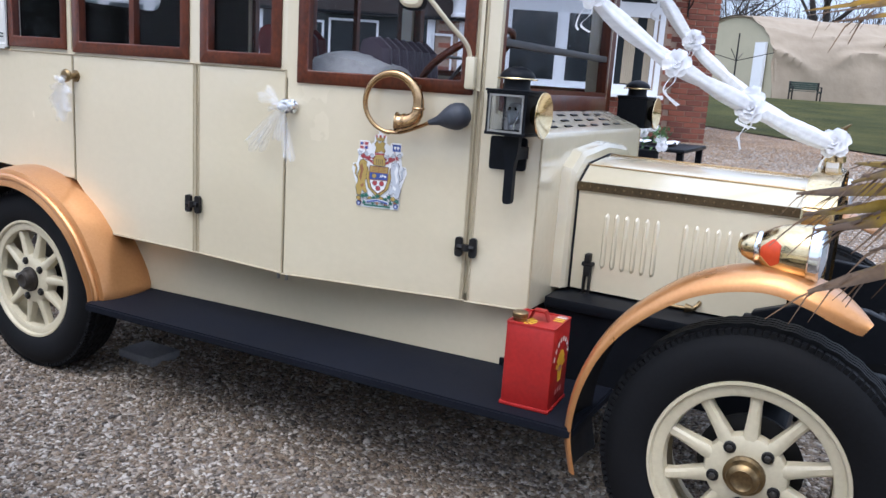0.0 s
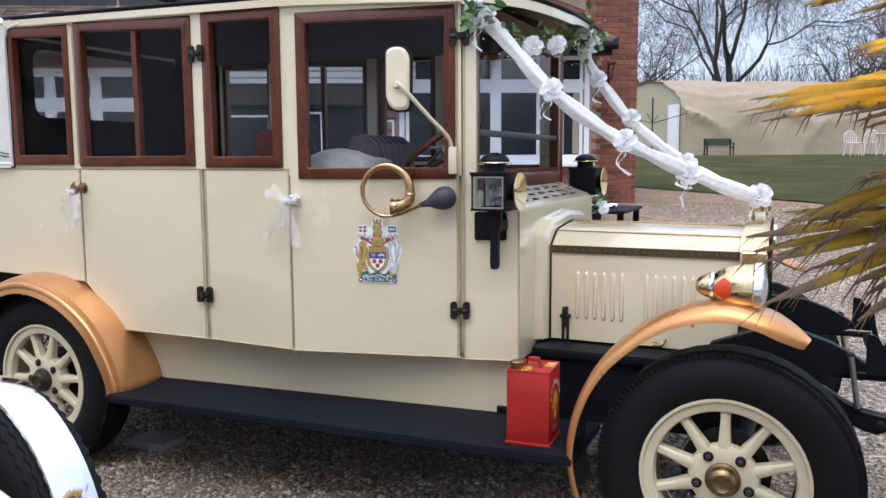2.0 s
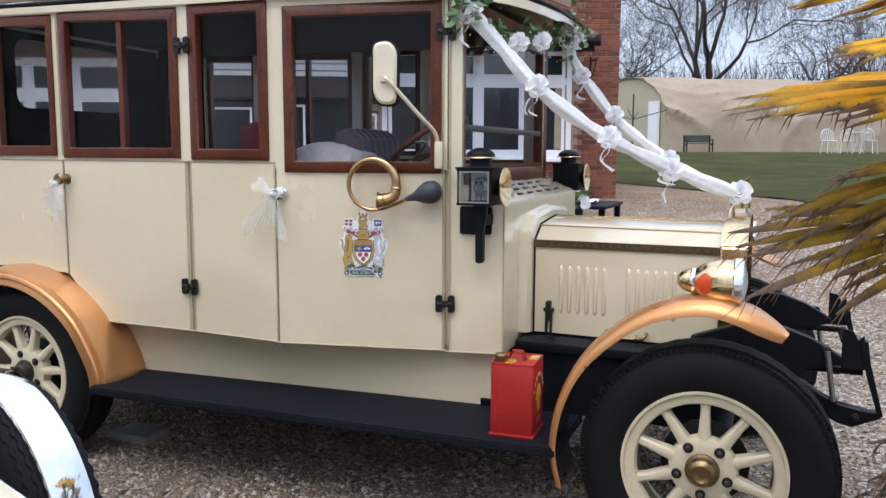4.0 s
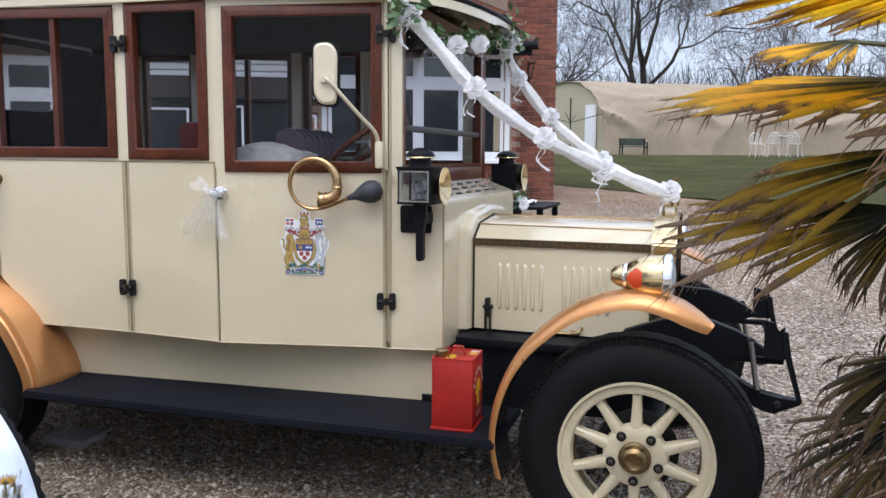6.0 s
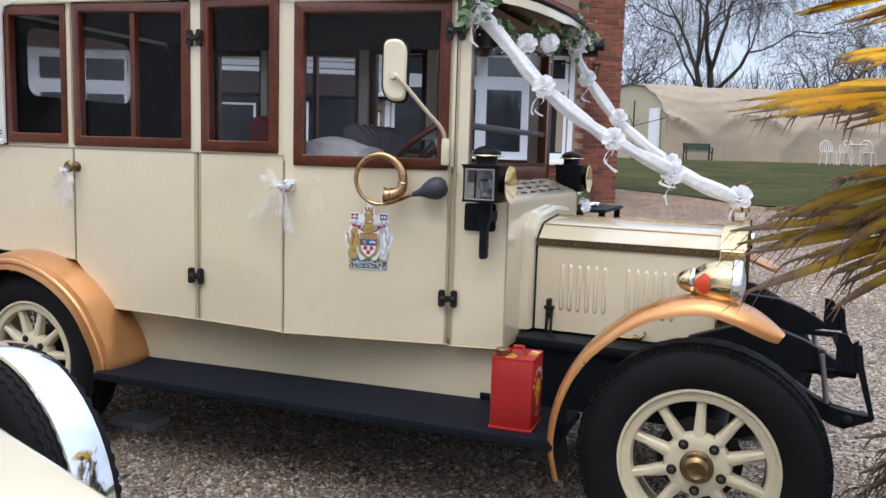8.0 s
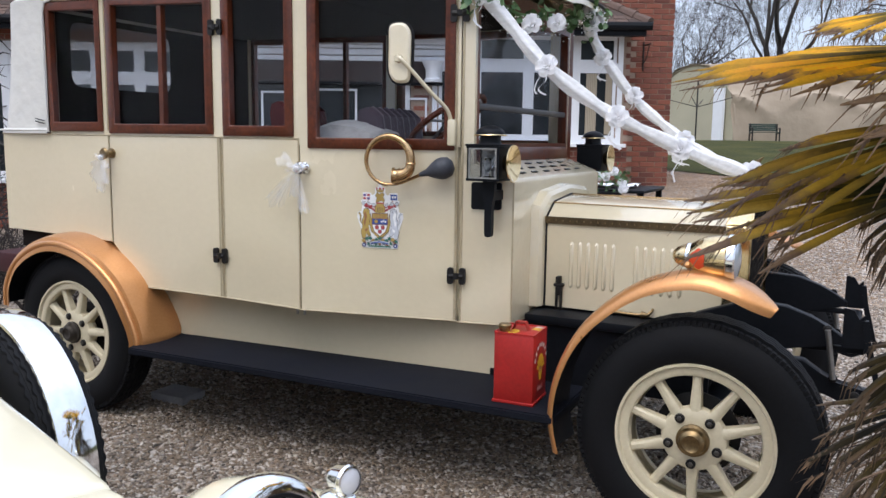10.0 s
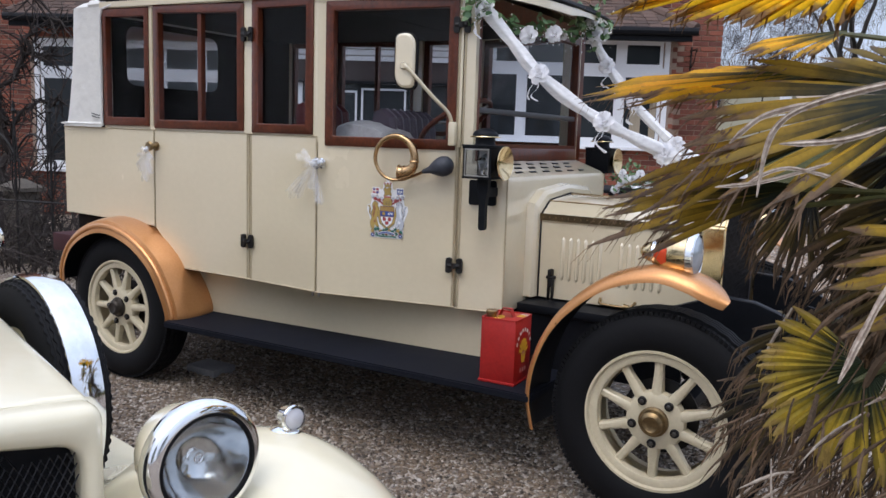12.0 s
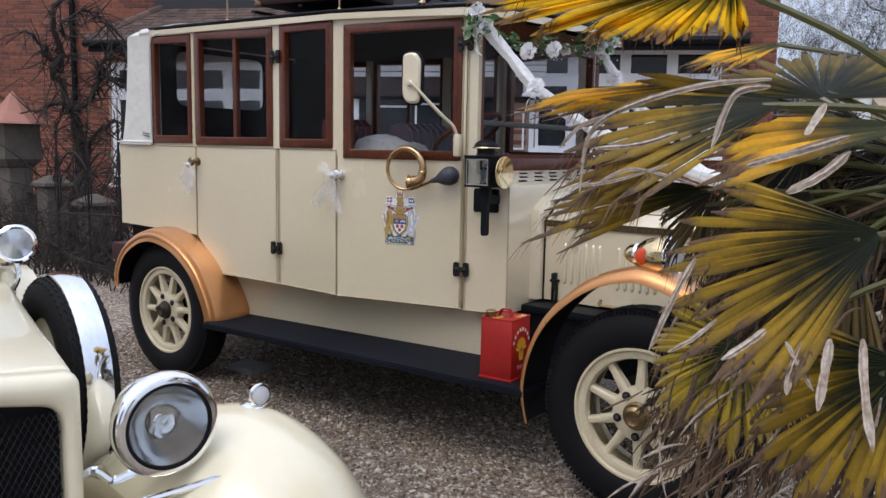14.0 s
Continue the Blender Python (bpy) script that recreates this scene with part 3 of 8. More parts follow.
def roof_ring(x, extra, lift, thick):
    hw = roof_hw(x) + extra
    droop = .20 * max(0, x + 1.05) ** 1.6
    top = [Vector((x, YC + hw * v, roof_z(x) + lift + .11 * (.08 + .92 * min(1, max(0, (-.66 - x) / .55))) * (1 - v * v) - droop)) for v in [k / 7 - 1 for k in range(15)]]
    return top + [p - Vector((0, 0, thick)) for p in top[::-1]]


xs = [-3.41, -3.0, -2.4, -1.78, -1.4, -1.05, -.98, -.92, -.87, -.82, -.795, -.77, -.75, -.735, -.723, -.715]
bm = nb()
loft(bm, [roof_ring(x, 0, .0, .03 if x < -1.1 else .036) for x in xs])
part("roof", bm, CREAM, bus, "cream roof with curved front canopy", 60)
bm = nb()
loft(bm, [roof_ring(x, -.012, .016, .014) for x in xs])
part("roof_cover", bm, ROOFBLACK, bus, "black cloth roof covering", 60)
bm = nb()
edge = [roof_ring(x, -.004, .014, .01)[0] for x in xs] + [roof_ring(x, -.004, .014, .01)[14] for x in xs[::-1]]
tube(bm, edge, .0075, 8)
part("roof_moulding", bm, BLACK, bus)
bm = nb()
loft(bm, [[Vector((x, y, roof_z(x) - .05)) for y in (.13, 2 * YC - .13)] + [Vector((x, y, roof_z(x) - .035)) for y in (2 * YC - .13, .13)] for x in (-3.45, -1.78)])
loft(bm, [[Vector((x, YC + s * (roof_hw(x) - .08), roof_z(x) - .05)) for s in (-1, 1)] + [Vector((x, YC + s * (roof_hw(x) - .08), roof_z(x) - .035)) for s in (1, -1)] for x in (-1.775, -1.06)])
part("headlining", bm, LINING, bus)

# folding hood at the rear
def hood_ring(z, xr, yo):
    pl = [(-3.41, .092 - yo), (-3.60, .092 - yo), (xr + .10, .095 - yo), (xr + .03, .12 - yo), (xr, .20 - yo)]
    return [Vector((x, y, z)) for x, y in pl] + [Vector((x, 2 * YC - y, z)) for x, y in pl[::-1]]


bm = nb()
hr = [hood_ring(z, xr, yo) for z, xr, yo in ((1.432, -3.845, .012), (1.455, -3.845, .012), (1.46, -3.825, .0), (1.56, -3.805, -.004), (1.75, -3.775, -.006), (1.95, -3.755, -.006), (2.08, -3.745, -.004), (2.13, -3.735, .0), (2.158, -3.71, -.03), (2.175, -3.66, -.08), (2.20, -3.56, -.20))]
loft(bm, hr, False, False)
bm.faces.new(list(bm.verts)[-10:])
# raised bow where the hood meets the roof
loft(bm, [[Vector((x, y, z)) for y, z in [(.085 + .02, 2.10), (.085, 2.14), (.10, 2.165)] + [(.15 + 1.54 * k / 8, 2.18 + .118 * (1 - (k / 4 - 1) ** 2)) for k in range(9)] + [(1.74, 2.165), (1.755, 2.14), (1.735, 2.10)]] for x in (-3.52, -3.50, -3.40, -3.36)], False, False)
for f in [f for f in bm.faces if f.calc_center_median().x < -3.7 and abs(f.calc_center_median().y - YC) < .3 and 1.6 < f.calc_center_median().z < 2.05]:
    bm.faces.remove(f)
hood = part("folding_hood", bm, VINYL, bus, "cream cloth folding hood", 50)
bm = nb()
tube(bm, [(-3.41, .088, 1.44), (-3.412, .086, 1.8), (-3.408, .086, 2.06), (-3.39, .088, 2.11), (-3.30, .088, 2.13)], .007, 6)
tube(bm, [(-3.41, .084, 1.45), (-3.60, .082, 1.45), (-3.8, .084, 1.45), (-3.85, .15, 1.45)], .006, 6)
part("hood_piping", bm, VINYL, hood)
for z in (1.485, 1.50):
    bm = nb()
    tube(bm, [(-3.50, .083, z + .012), (-3.46, .081, z + .004), (-3.425, .081, z)], .003, 6)
    part("hood_strap", bm, BLACK, hood)
# dark lining with a rounded rear light
bm = nb()
loft(bm, [[p + Vector((.02 if p.x < -3.5 else 0, .03 if p.y < YC else -.03, -.01)) for p in r] for r in hr[1:9]], False, False)
for f in [f for f in bm.faces if all(v.co.x < -3.6 for v in f.verts) and abs(f.calc_center_median().y - YC) < .2]:
    bm.faces.remove(f)
part("hood_lining", bm, LINING, hood)
bm = nb()
wall_p = lambda s, o, z: Vector((-3.735 + o, s, z))
win_o = fillet(rect(.51, 1.29, 1.71, 2.09), .08, 6)
frame_poly(bm, [(YC + (a - YC) * 1.9, min(2.14, 1.80 + (b - 1.86) * 2.2)) for a, b in win_o], win_o, .004, wall_p)
part("hood_back_lining", bm, LINING, hood)
HAZE, nt_, bs_ = nodes_of("hazy_plastic_light")
bs_.inputs["Base Color"].default_value = (.62, .66, .72, 1)
bs_.inputs["Roughness"].default_value = .25
bs_.inputs["Alpha"].default_value = .38
bm = nb()
bm.faces.new([bm.verts.new(wall_p(a, -.003, b)) for a, b in win_o])
part("rear_light", bm, HAZE, hood, "hazy plastic rear light", 0)
# rear wall and boot box
bm = nb()
box(bm, -3.80, -3.76, .10, 2 * YC - .10, .90, 1.435)
part("rear_panel", bm, CREAM, bus)
bm = nb()
box(bm, -4.20, -3.78, .25, 2 * YC - .25, .60, .72, .01)
part("rear_step", bm, surf("dark_maroon_leathercloth", (.055, .014, .016), (.03, .008, .010), rough=.6, spec=.25), bus, "dark maroon rear step box")

# windscreen
bm = nb()
ws = lambda s, o, z: Vector((-1.0 + o, s, z))
frame_poly(bm, rect(.30, 2 * YC - .30, 1.335, 2.09), rect(.345, 2 * YC - .345, 1.415, 1.99), .045, ws)
screen = part("windscreen", bm, WOOD_V, bus, "mahogany windscreen frame")
bm = nb()
box(bm, -1.035, -1.005, .34, 2 * YC - .34, 1.555, 1.582, .004)
part("screen_bar", bm, surf("grey_painted_bar", (.05, .05, .055), (.03, .03, .034), rough=.4), screen, "dark grey horizontal bar")
bm = nb()
vs = [bm.verts.new(ws(s, -.02, z)) for s, z in rect(.345, 2 * YC - .345, 1.415, 1.99)]
bm.faces.new(vs)
g = part("pane", bm, PANE, screen, smooth=0)
g.visible_shadow = False

# interior
PIPING = surf("pale_piping", (.26, .23, .26), (.18, .16, .18), rough=.5)
PLUM = surf("plum_leather", (.085, .062, .082), (.045, .032, .045), rough=.4, scale=9, fine=150, bump=.001)
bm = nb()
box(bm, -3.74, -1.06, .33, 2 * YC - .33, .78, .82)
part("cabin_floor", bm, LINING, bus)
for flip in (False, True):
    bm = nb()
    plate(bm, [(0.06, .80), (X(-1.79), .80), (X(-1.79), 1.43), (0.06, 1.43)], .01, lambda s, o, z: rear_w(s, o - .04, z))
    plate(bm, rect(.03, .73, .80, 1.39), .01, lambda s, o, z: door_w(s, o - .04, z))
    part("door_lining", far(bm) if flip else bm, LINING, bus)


def bench_seat(x, y0, y1, ztop, depth=.42, hide=None):
    s = new("cabin_seat")
    s.parent = bus
    bm = nb()
    box(bm, x, x + depth, y0, y1, .98, 1.15, .05)
    part("seat_cushion", bm, LEATHER, s)
    bm = nb()
    n = max(4, int((y1 - y0) / .055))
    rings = []
    for k in range(n * 4 + 1):
        y = y0 + (y1 - y0) * k / (n * 4)
        b = .022 * abs(math.sin(math.pi * k / 4))
        rings.append([Vector((px + (b if front else -b * .4), y, pz)) for px, pz, front in ((x - .10, ztop - .06, 0), (x - .09, ztop - .015, 0), (x - .05, ztop, 1), (x + .0, ztop - .04, 1), (x + .06, 1.12, 1), (x - .02, 1.08, 0))])
    loft(bm, rings)
    part("seat_back", bm, hide or PLUM, s, "pleated leather backrest")
    for k in range(1, n):
        y = y0 + (y1 - y0) * k / n
        bm = nb()
        tube(bm, [(x - .10, y, ztop - .055), (x - .09, y, ztop - .010), (x - .05, y, ztop + .004), (x + .004, y, ztop - .036), (x + .03, y, 1.30)], .0035, 5)
        part("piping", bm, PIPING, s)
    return s


bench_seat(-1.54, .38, .80, 1.57)
bench_seat(-1.54, 1.02, 1.50, 1.42)
bench_seat(-2.65, .30, 1.54, 1.38)
bench_seat(-2.02, .34, .66, 1.60, .30, LEATHER)
bench_seat(-3.55, .25, 1.59, 1.46)
bm = nb()
tube(bm, [(-1.285 + .20 * math.cos(a) * .82, .61 + .20 * math.sin(a), 1.512 + .20 * math.cos(a) * .57) for a in [2 * math.pi * k / 28 for k in range(29)]], .014, 8)
wheel = part("steering_wheel", bm, WOOD, bus, "wooden steering wheel rim")
bm = nb()
tube(bm, [(-1.285, .61, 1.512), (-1.10, .61, 1.24)], .02, 8)
for a in (0.5, 2.6, 4.7):
    tube(bm, [(-1.285, .61, 1.512), (-1.285 + .20 * math.cos(a) * .82, .61 + .20 * math.sin(a), 1.512 + .20 * math.cos(a) * .57)], .007, 6)
part("steering_column", bm, STEEL, bus)
bm = nb()
box(bm, -1.06, -.99, .32, 2 * YC - .32, 1.28, 1.40, .02)
part("dashboard", bm, WOOD, bus)


# ---- fittings of the bus ----


def black_hinge(place, s, z, flip):
    """A pair of black butterfly hinge leaves with a knuckle."""
    bm = nb()
    for d in (-.026, .026):
        poly = fillet([(d - .014, z - .036), (d + .014, z - .036), (d + .014, z + .036), (d - .014, z + .036)], .012, 3)
        plate(bm, poly, .014, lambda a, o, zz: place(s + a, .022 + o, zz))
    h = part("door_hinge", bm, IRON, bus, "black iron butterfly hinge")
    bm = nb()
    tube(bm, [place(s - .03, .018, z), place(s + .03, .018, z)], .012, 8)
    tube(bm, [place(s, .022, z - .012), place(s, .022, z + .012)], .014, 8)
    part("knuckle", bm, IRON, h)


for pl, s, z in ((rear_w, X(-2.232), .862), (rear_w, X(-2.232), 1.925), (door_w, .736, .845), (door_w, .736, 1.942)):
    black_hinge(pl, s, z, False)

# carriage lamps
def carriage_lamp(flip):
    fl = far if flip else (lambda b: b)
    lamp = new("carriage_lamp")
    lamp.parent = bus
    x0, x1, y0, y1, z0, z1 = -.948, -.818, .135, .265, 1.268, 1.398
    xc, yc = (x0 + x1) / 2, (y0 + y1) / 2
    bm = nb()
    box(bm, x0, x1, y1 - .006, y1, z0 + .006, z1 - .006)
    outer = nb()
    box(outer, x0, x1, y1 + .0005, y1 + .005, z0 + .006, z1 - .006)
    part("outer_plate", fl(outer), BLACK, lamp)
    part("back_plate", fl(bm), surf("lamp_inside", (.78, .73, .66), (.66, .61, .55), rough=.5), lamp)
    for a, b in ((x0, y0), (x1, y0), (x0, y1), (x1, y1)):
        bm = nb()
        box(bm, a - .005, a + .005, b - .006, b + .006, z0 + .006, z1 - .006)
        part("corner_post", fl(bm), BLACK, lamp)
    for z in (z0, z1):
        bm = nb()
        box(bm, x0 - .008, x1 + .008, y0 - .008, y1 + .008, z - .006, z + .006, .002)
        part("case_plate", fl(bm), BLACK, lamp)
    bm = nb()
    box(bm, x1 - .004, x1 + .002, y0 + .007, y1 - .007, z0 + .006, z1 - .006)
    part("front_plate", fl(bm), BLACK, lamp)
    bm = nb()
    box(bm, x0 - .002, x0 + .004, y0 + .007, y1 - .007, z0 + .006, z1 - .006)
    part("rear_glass", fl(bm), PANE, lamp, smooth=0).visible_shadow = False
    bm = nb()
    plv = lambda s, o, z: Vector((s, y0 - .008 - o, z))
    frame_poly(bm, rect(x0 + .004, x1 - .004, z0 + .004, z1 - .004), rect(x0 + .010, x1 - .010, z0 + .010, z1 - .010), .003, plv, .002)
    part("bezel", fl(bm), STEEL, lamp)
    bm = nb()
    box(bm, x0 + .008, x1 - .008, y0 - .004, y0 - .001, z0 + .008, z1 - .008)
    part("side_glass", fl(bm), PANE, lamp, smooth=0).visible_shadow = False
    bm = nb()
    lathe(bm, [(.0, .0), (.018, .002), (.03, .02), (.036, .045)], 24, pose(xc, y1 - .012, (z0 + z1) / 2, 90, 0, 0), False)
    part("reflector", fl(bm), surf("dull_lamp_reflector", (.7, .7, .68), (.55, .55, .53), rough=.3, metal=.8), lamp)
    bm = nb()
    lathe(bm, [(0, 0), (.012, .0), (.012, .03), (.02, .045), (.022, .06), (.012, .078), (0, .082)], 16, Matrix.Translation((xc, yc - .02, z0 + .008)))
    part("bulb", fl(bm), LENS, lamp)
    bm = nb()
    box(bm, x0 - .012, x1 + .012, y0 - .012, y1 + .012, z1 + .004, z1 + .012, .003)
    part("lid", fl(bm), BLACK, lamp)
    bm = nb()
    lathe(bm, [(.04, 0), (.066, 0), (.068, .003), (.066, .006), (.04, .006)], 28, Matrix.Translation((xc, yc, z1 + .044)), False)
    part("brass_ring", fl(bm), BRASS, lamp)
    bm = nb()
    lathe(bm, [(.050, 0), (.046, .006), (.044, .012), (.044, .040), (.058, .041), (.058, .048), (.050, .060), (.034, .070), (.014, .076), (0, .077)], 24, Matrix.Translation((xc, yc, z1 + .010)))
    part("chimney", fl(bm), BLACK, lamp)
    bm = nb()
    lathe(bm, [(.030, 0), (.034, .006), (.045, .018), (.070, .030), (.076, .036), (.074, .039), (.06, .030), (.03, .012), (0, .006)], 32, pose(x1 + .002, yc, (z0 + z1) / 2, 0, 90, 0), False)
    part("front_bezel", fl(bm), BRASS, lamp, "flared brass front bezel")
    bm = nb()
    plate(bm, fillet(rect(.055, .185, 1.135, 1.25), .012, 3), .012, lambda s, o, z: post_w(s, .014 + o, z))
    part("bracket_plate", fl(bm), BLACK, lamp)
    bm = nb()
    poly = fillet([(-.02, 1.02), (.02, 1.02), (.02, 1.15), (.034, 1.20), (.034, 1.27), (-.034, 1.27), (-.034, 1.20), (-.02, 1.15)], .016, 3)
    plate(bm, poly, .025, lambda s, o, z: Vector((xc + s * .8, yc - .01 - o, z + .01)))
    box(bm, xc - .02, xc + .02, yc, .30, 1.18, 1.22)
    part("lamp_stem", fl(bm), BLACK, lamp)


carriage_lamp(False)
carriage_lamp(True)

# bulb horn on the driver's door
horn = new("bulb_horn")
horn.parent = bus
hc = door_w(.445, .055, 1.335)
ex = (door_w(1, 0, 0) - door_w(0, 0, 0)).normalized()
ey = Vector((0, 0, 1))
en = Vector((ex.y, -ex.x, 0))
pts, rad = [], []
for k in range(45):
    a = math.radians(266 - 272 * k / 44)
    r = .104 - .004 * k / 44
    pts.append(hc + ex * r * math.cos(a) + ey * r * math.sin(a) + en * (.016 * k / 44))
    rad.append(.0075 + .0125 * (k / 44) ** 1.7)
for a, b, r in ((.098, -.030, .0215), (.088, -.046, .024), (.071, -.057, .0265), (.054, -.062, .028), (.040, -.064, .029), (.032, -.065, .031), (.027, -.065, .036), (.024, -.065, .037)):
    pts.append(hc + ex * a + ey * b + en * .018)
    rad.append(r)
bm = nb()
tube(bm, pts, rad, 18, False)
for a, r in ((.012, .0215), (.046, .030)):
    p = hc + ex * (.101 if a < .03 else .050) + ey * (-a if a < .03 else -.0625) + en * .018
    d = ey if a < .03 else ex
    tube(bm, [p - d * .004, p, p + d * .004], [r, r + .002, r], 18)
part("coil", bm, BRONZE, horn, "coiled copper horn tube")
bm = nb()
s0 = hc + ex * -.03 + ey * -.10
tube(bm, smoothline([s0, s0 + ex * .06 + ey * .0, hc + ex * .10 + ey * -.075, hc + ex * .150 + ey * -.052], 5), .007, 8)
part("stem", bm, BRONZE, horn)
bm = nb()
ax = (ex * .96 + ey * .28).normalized()
zq = ax.to_track_quat("Z", "Y").to_matrix().to_4x4()
lathe(bm, [(.009, 0), (.013, .02), (.016, .035), (.034, .065), (.045, .09), (.047, .11), (.04, .135), (.022, .15), (0, .154)], 28, Matrix.Translation(hc + ex * .135 + ey * -.058) @ zq)
part("rubber_bulb", bm, surf("blue_black_rubber", (.045, .05, .065), (.025, .028, .036), rough=.55), horn, "blue-black rubber bulb")
bm = nb()
tube(bm, [hc + ex * .08 + ey * .06, hc + ex * .08 + ey * .06 - en * .05], .008, 8)
tube(bm, [hc + ex * -.02 + ey * -.10, hc + ex * -.02 + ey * -.10 - en * .05], .006, 8)
part("stay", bm, BRASS_OLD, horn)

# door mirror
mirror = new("door_mirror")
mirror.parent = bus
mm = pose(-1.232, .070, 1.77, 0, 0, 14)
bm = nb()
poly = fillet([(-.047, -.078), (-.022, -.122), (.047, -.122), (.051, .085), (.022, .122), (-.045, .116)], .028, 4)
loft(bm, [[mm @ Vector((s * k, o, z * k2)) for s, z in poly] for o, k, k2 in ((-.022, .80, .9), (-.014, .96, .98), (.0, 1.0, 1.0), (.012, 1.0, 1.0))])
part("mirror_back", bm, CREAM, mirror)
bm = nb()
loft(bm, [[mm @ Vector((s * k, o, z * k2)) for s, z in poly] for o, k, k2 in ((-.006, 1.13, 1.05), (.016, 1.13, 1.05))])
part("mirror_seal", bm, RUBBER, mirror)
bm = nb()
loft(bm, [[mm @ Vector((s * .97, o, z * .985)) for s, z in poly] for o in (.021, .024)])
part("mirror_glass", bm, CHROME, mirror)
bm = nb()
tube(bm, smoothline([(-1.222, .045, 1.745), (-1.20, .04, 1.735), (-1.12, .13, 1.615), (-1.082, .20, 1.55), (-1.075, .225, 1.50)], 6), .0085, 10)
lathe(bm, [(0, -.018), (.018, -.010), (.018, .010), (0, .018)], 16, Matrix.Translation((-1.224, .045, 1.745)))
part("mirror_arm", bm, CREAM, mirror)
bm = nb()
box(bm, -.017, .017, -.03, .012, -.055, .055, .008, pose(-1.074, .240, 1.455, 0, 0, 11))
part("mirror_foot", bm, CREAM, mirror)

# headlamps
ORANGE = surf("amber_red_plastic", (.75, .09, .025), (.6, .06, .02), rough=.25)
for flip in (False, True):
    fl = far if flip else (lambda b: b)
    hl = new("headlamp")
    hl.parent = bus
    m = pose(-.115, .085, 1.03, 0, 90, 0)
    bm = nb()
    lathe(bm, [(0, 0), (.016, .003), (.030, .016), (.038, .034), (.042, .050)], 28, m, False)
    part("tail_cap", fl(bm), BRASS, hl)
    bm = nb()
    lathe(bm, [(.043, .048), (.046, .052), (.046, .060), (.044, .064)], 28, m, False)
    part("ring", fl(bm), CHROME, hl)
    bm = nb()
    lathe(bm, [(.045, .064), (.060, .085), (.071, .110), (.077, .14), (.079, .165), (.080, .19)], 32, m, False)
    part("bowl", fl(bm), BRASS, hl, "polished brass bowl")
    bm = nb()
    lathe(bm, [(.081, .186), (.085, .190), (.085, .212), (.080, .218), (.076, .212)], 32, m, False)
    part("rim", fl(bm), CHROME, hl)
    bm = nb()
    lathe(bm, [(.078, .212), (.06, .222), (.03, .229), (0, .231)], 32, m, False)
    part("lens", fl(bm), surf("headlamp_glass", (.55, .62, .68), (.45, .5, .56), rough=.08, metal=.4), hl)
    bm = nb()
    rows = []
    for k in range(9):
        s = .066 + .052 * k / 8
        rr = .046 + .031 * min(1, (s - .064) / .076) ** .7 + .004
        hw = (.010 + .030 * min(1, k / 4.5)) * (1 if k < 6 else 1 - .12 * (k - 5))
        rows.append([Vector((-.115 + s, .085 - rr * math.cos(q * hw / rr / 4), 1.03 + rr * math.sin(q * hw / rr / 4))) for q in range(-4, 5)])
    loft(bm, rows, False, False)
    part("indicator", fl(bm), ORANGE, hl, "red-orange indicator lens")
    bm = nb()
    tube(bm, [(-.03, .085, .97), (-.03, .085, 1.0)], .014, 8)
    part("bracket", fl(bm), BLACK, hl)

# front chassis: dumb irons, springs, cross bar
for flip in (False, True):
    fl = far if flip else (lambda b: b)
    side_p = lambda q, o, z: Vector((q, .50 - o, z))
    bm = nb()
    plate(bm, [(-.10, .62), (.0, .62), (.254, .641), (.347, .658), (.455, .685), (.454, .703), (.399, .739), (.339, .771), (.242, .806), (.10, .815), (-.10, .74)], .05, side_p)
    bmesh.ops.bevel(bm, geom=bm.edges[:], offset=.004, segments=1, affect="EDGES")
    part("dumb_iron", fl(bm), BLACK, bus)
    bm = nb()
    box(bm, .10, .52, .515, .545, .645, .668, .004)
    part("tie_bar", fl(bm), BLACK, bus)
    bm = nb()
    plate(bm, [(-.35, .50), (-.1, .47), (.2, .46), (.38, .49), (.444, .457), (.491, .447), (.589, .493), (.588, .508), (.52, .514), (.439, .524), (.378, .560), (.316, .603), (.10, .60), (-.20, .56)], .06, side_p)
    bmesh.ops.bevel(bm, geom=bm.edges[:], offset=.005, segments=1, affect="EDGES")
    part("leaf_spring", fl(bm), BLACK, bus)
    bm = nb()
    tube(bm, [(.393, .478, .735), (.423, .478, .548)], .011, 10)
    part("damper_rod", fl(bm), STEEL, bus)
    for q, z in ((.393, .735), (.423, .548), (.50, .49)):
        bm = nb()
        lathe(bm, [(.016, 0), (.016, .014), (.009, .018), (0, .018)], 12, pose(q, .500, z, 90, 0, 0))
        part("bolt_head", fl(bm), IRON, bus)
    bm = nb()
    plate(bm, [(.443, .672), (.522, .672), (.522, .745), (.515, .800), (.496, .782), (.478, .815), (.443, .822)], .012, lambda q, o, z: Vector((q, .492 - o, z)))
    part("front_bracket", fl(bm), BLACK, bus)
    bm = nb()
    loft(bm, [[Vector((x - w, y, z)) for y in (.485, .515)] + [Vector((x + w, y, z)) for y in (.515, .485)] for x, z, w in ((.518, .78, .010), (.528, .70, .012), (.555, .60, .011), (.582, .505, .009))])
    part("bracket_arm", fl(bm), BLACK, bus)
bm = nb()
tube(bm, [(.50, .55, .655), (.50, 2 * YC - .55, .655)], .018, 10)
part("cross_bar", bm, BLACK, bus)
bm = nb()
box(bm, -.05, .07, .25, 2 * YC - .25, .33, .40, .02)
part("front_axle", bm, BLACK, bus)
bm = nb()
tube(bm, [(.18, .45, .62), (.30, .9, .60), (.30, 1.4, .60)], .014, 8)
part("steering_rod", bm, BLACK, bus)
bm = nb()
box(bm, -3.6, -.1, .5, .58, .42, .56)
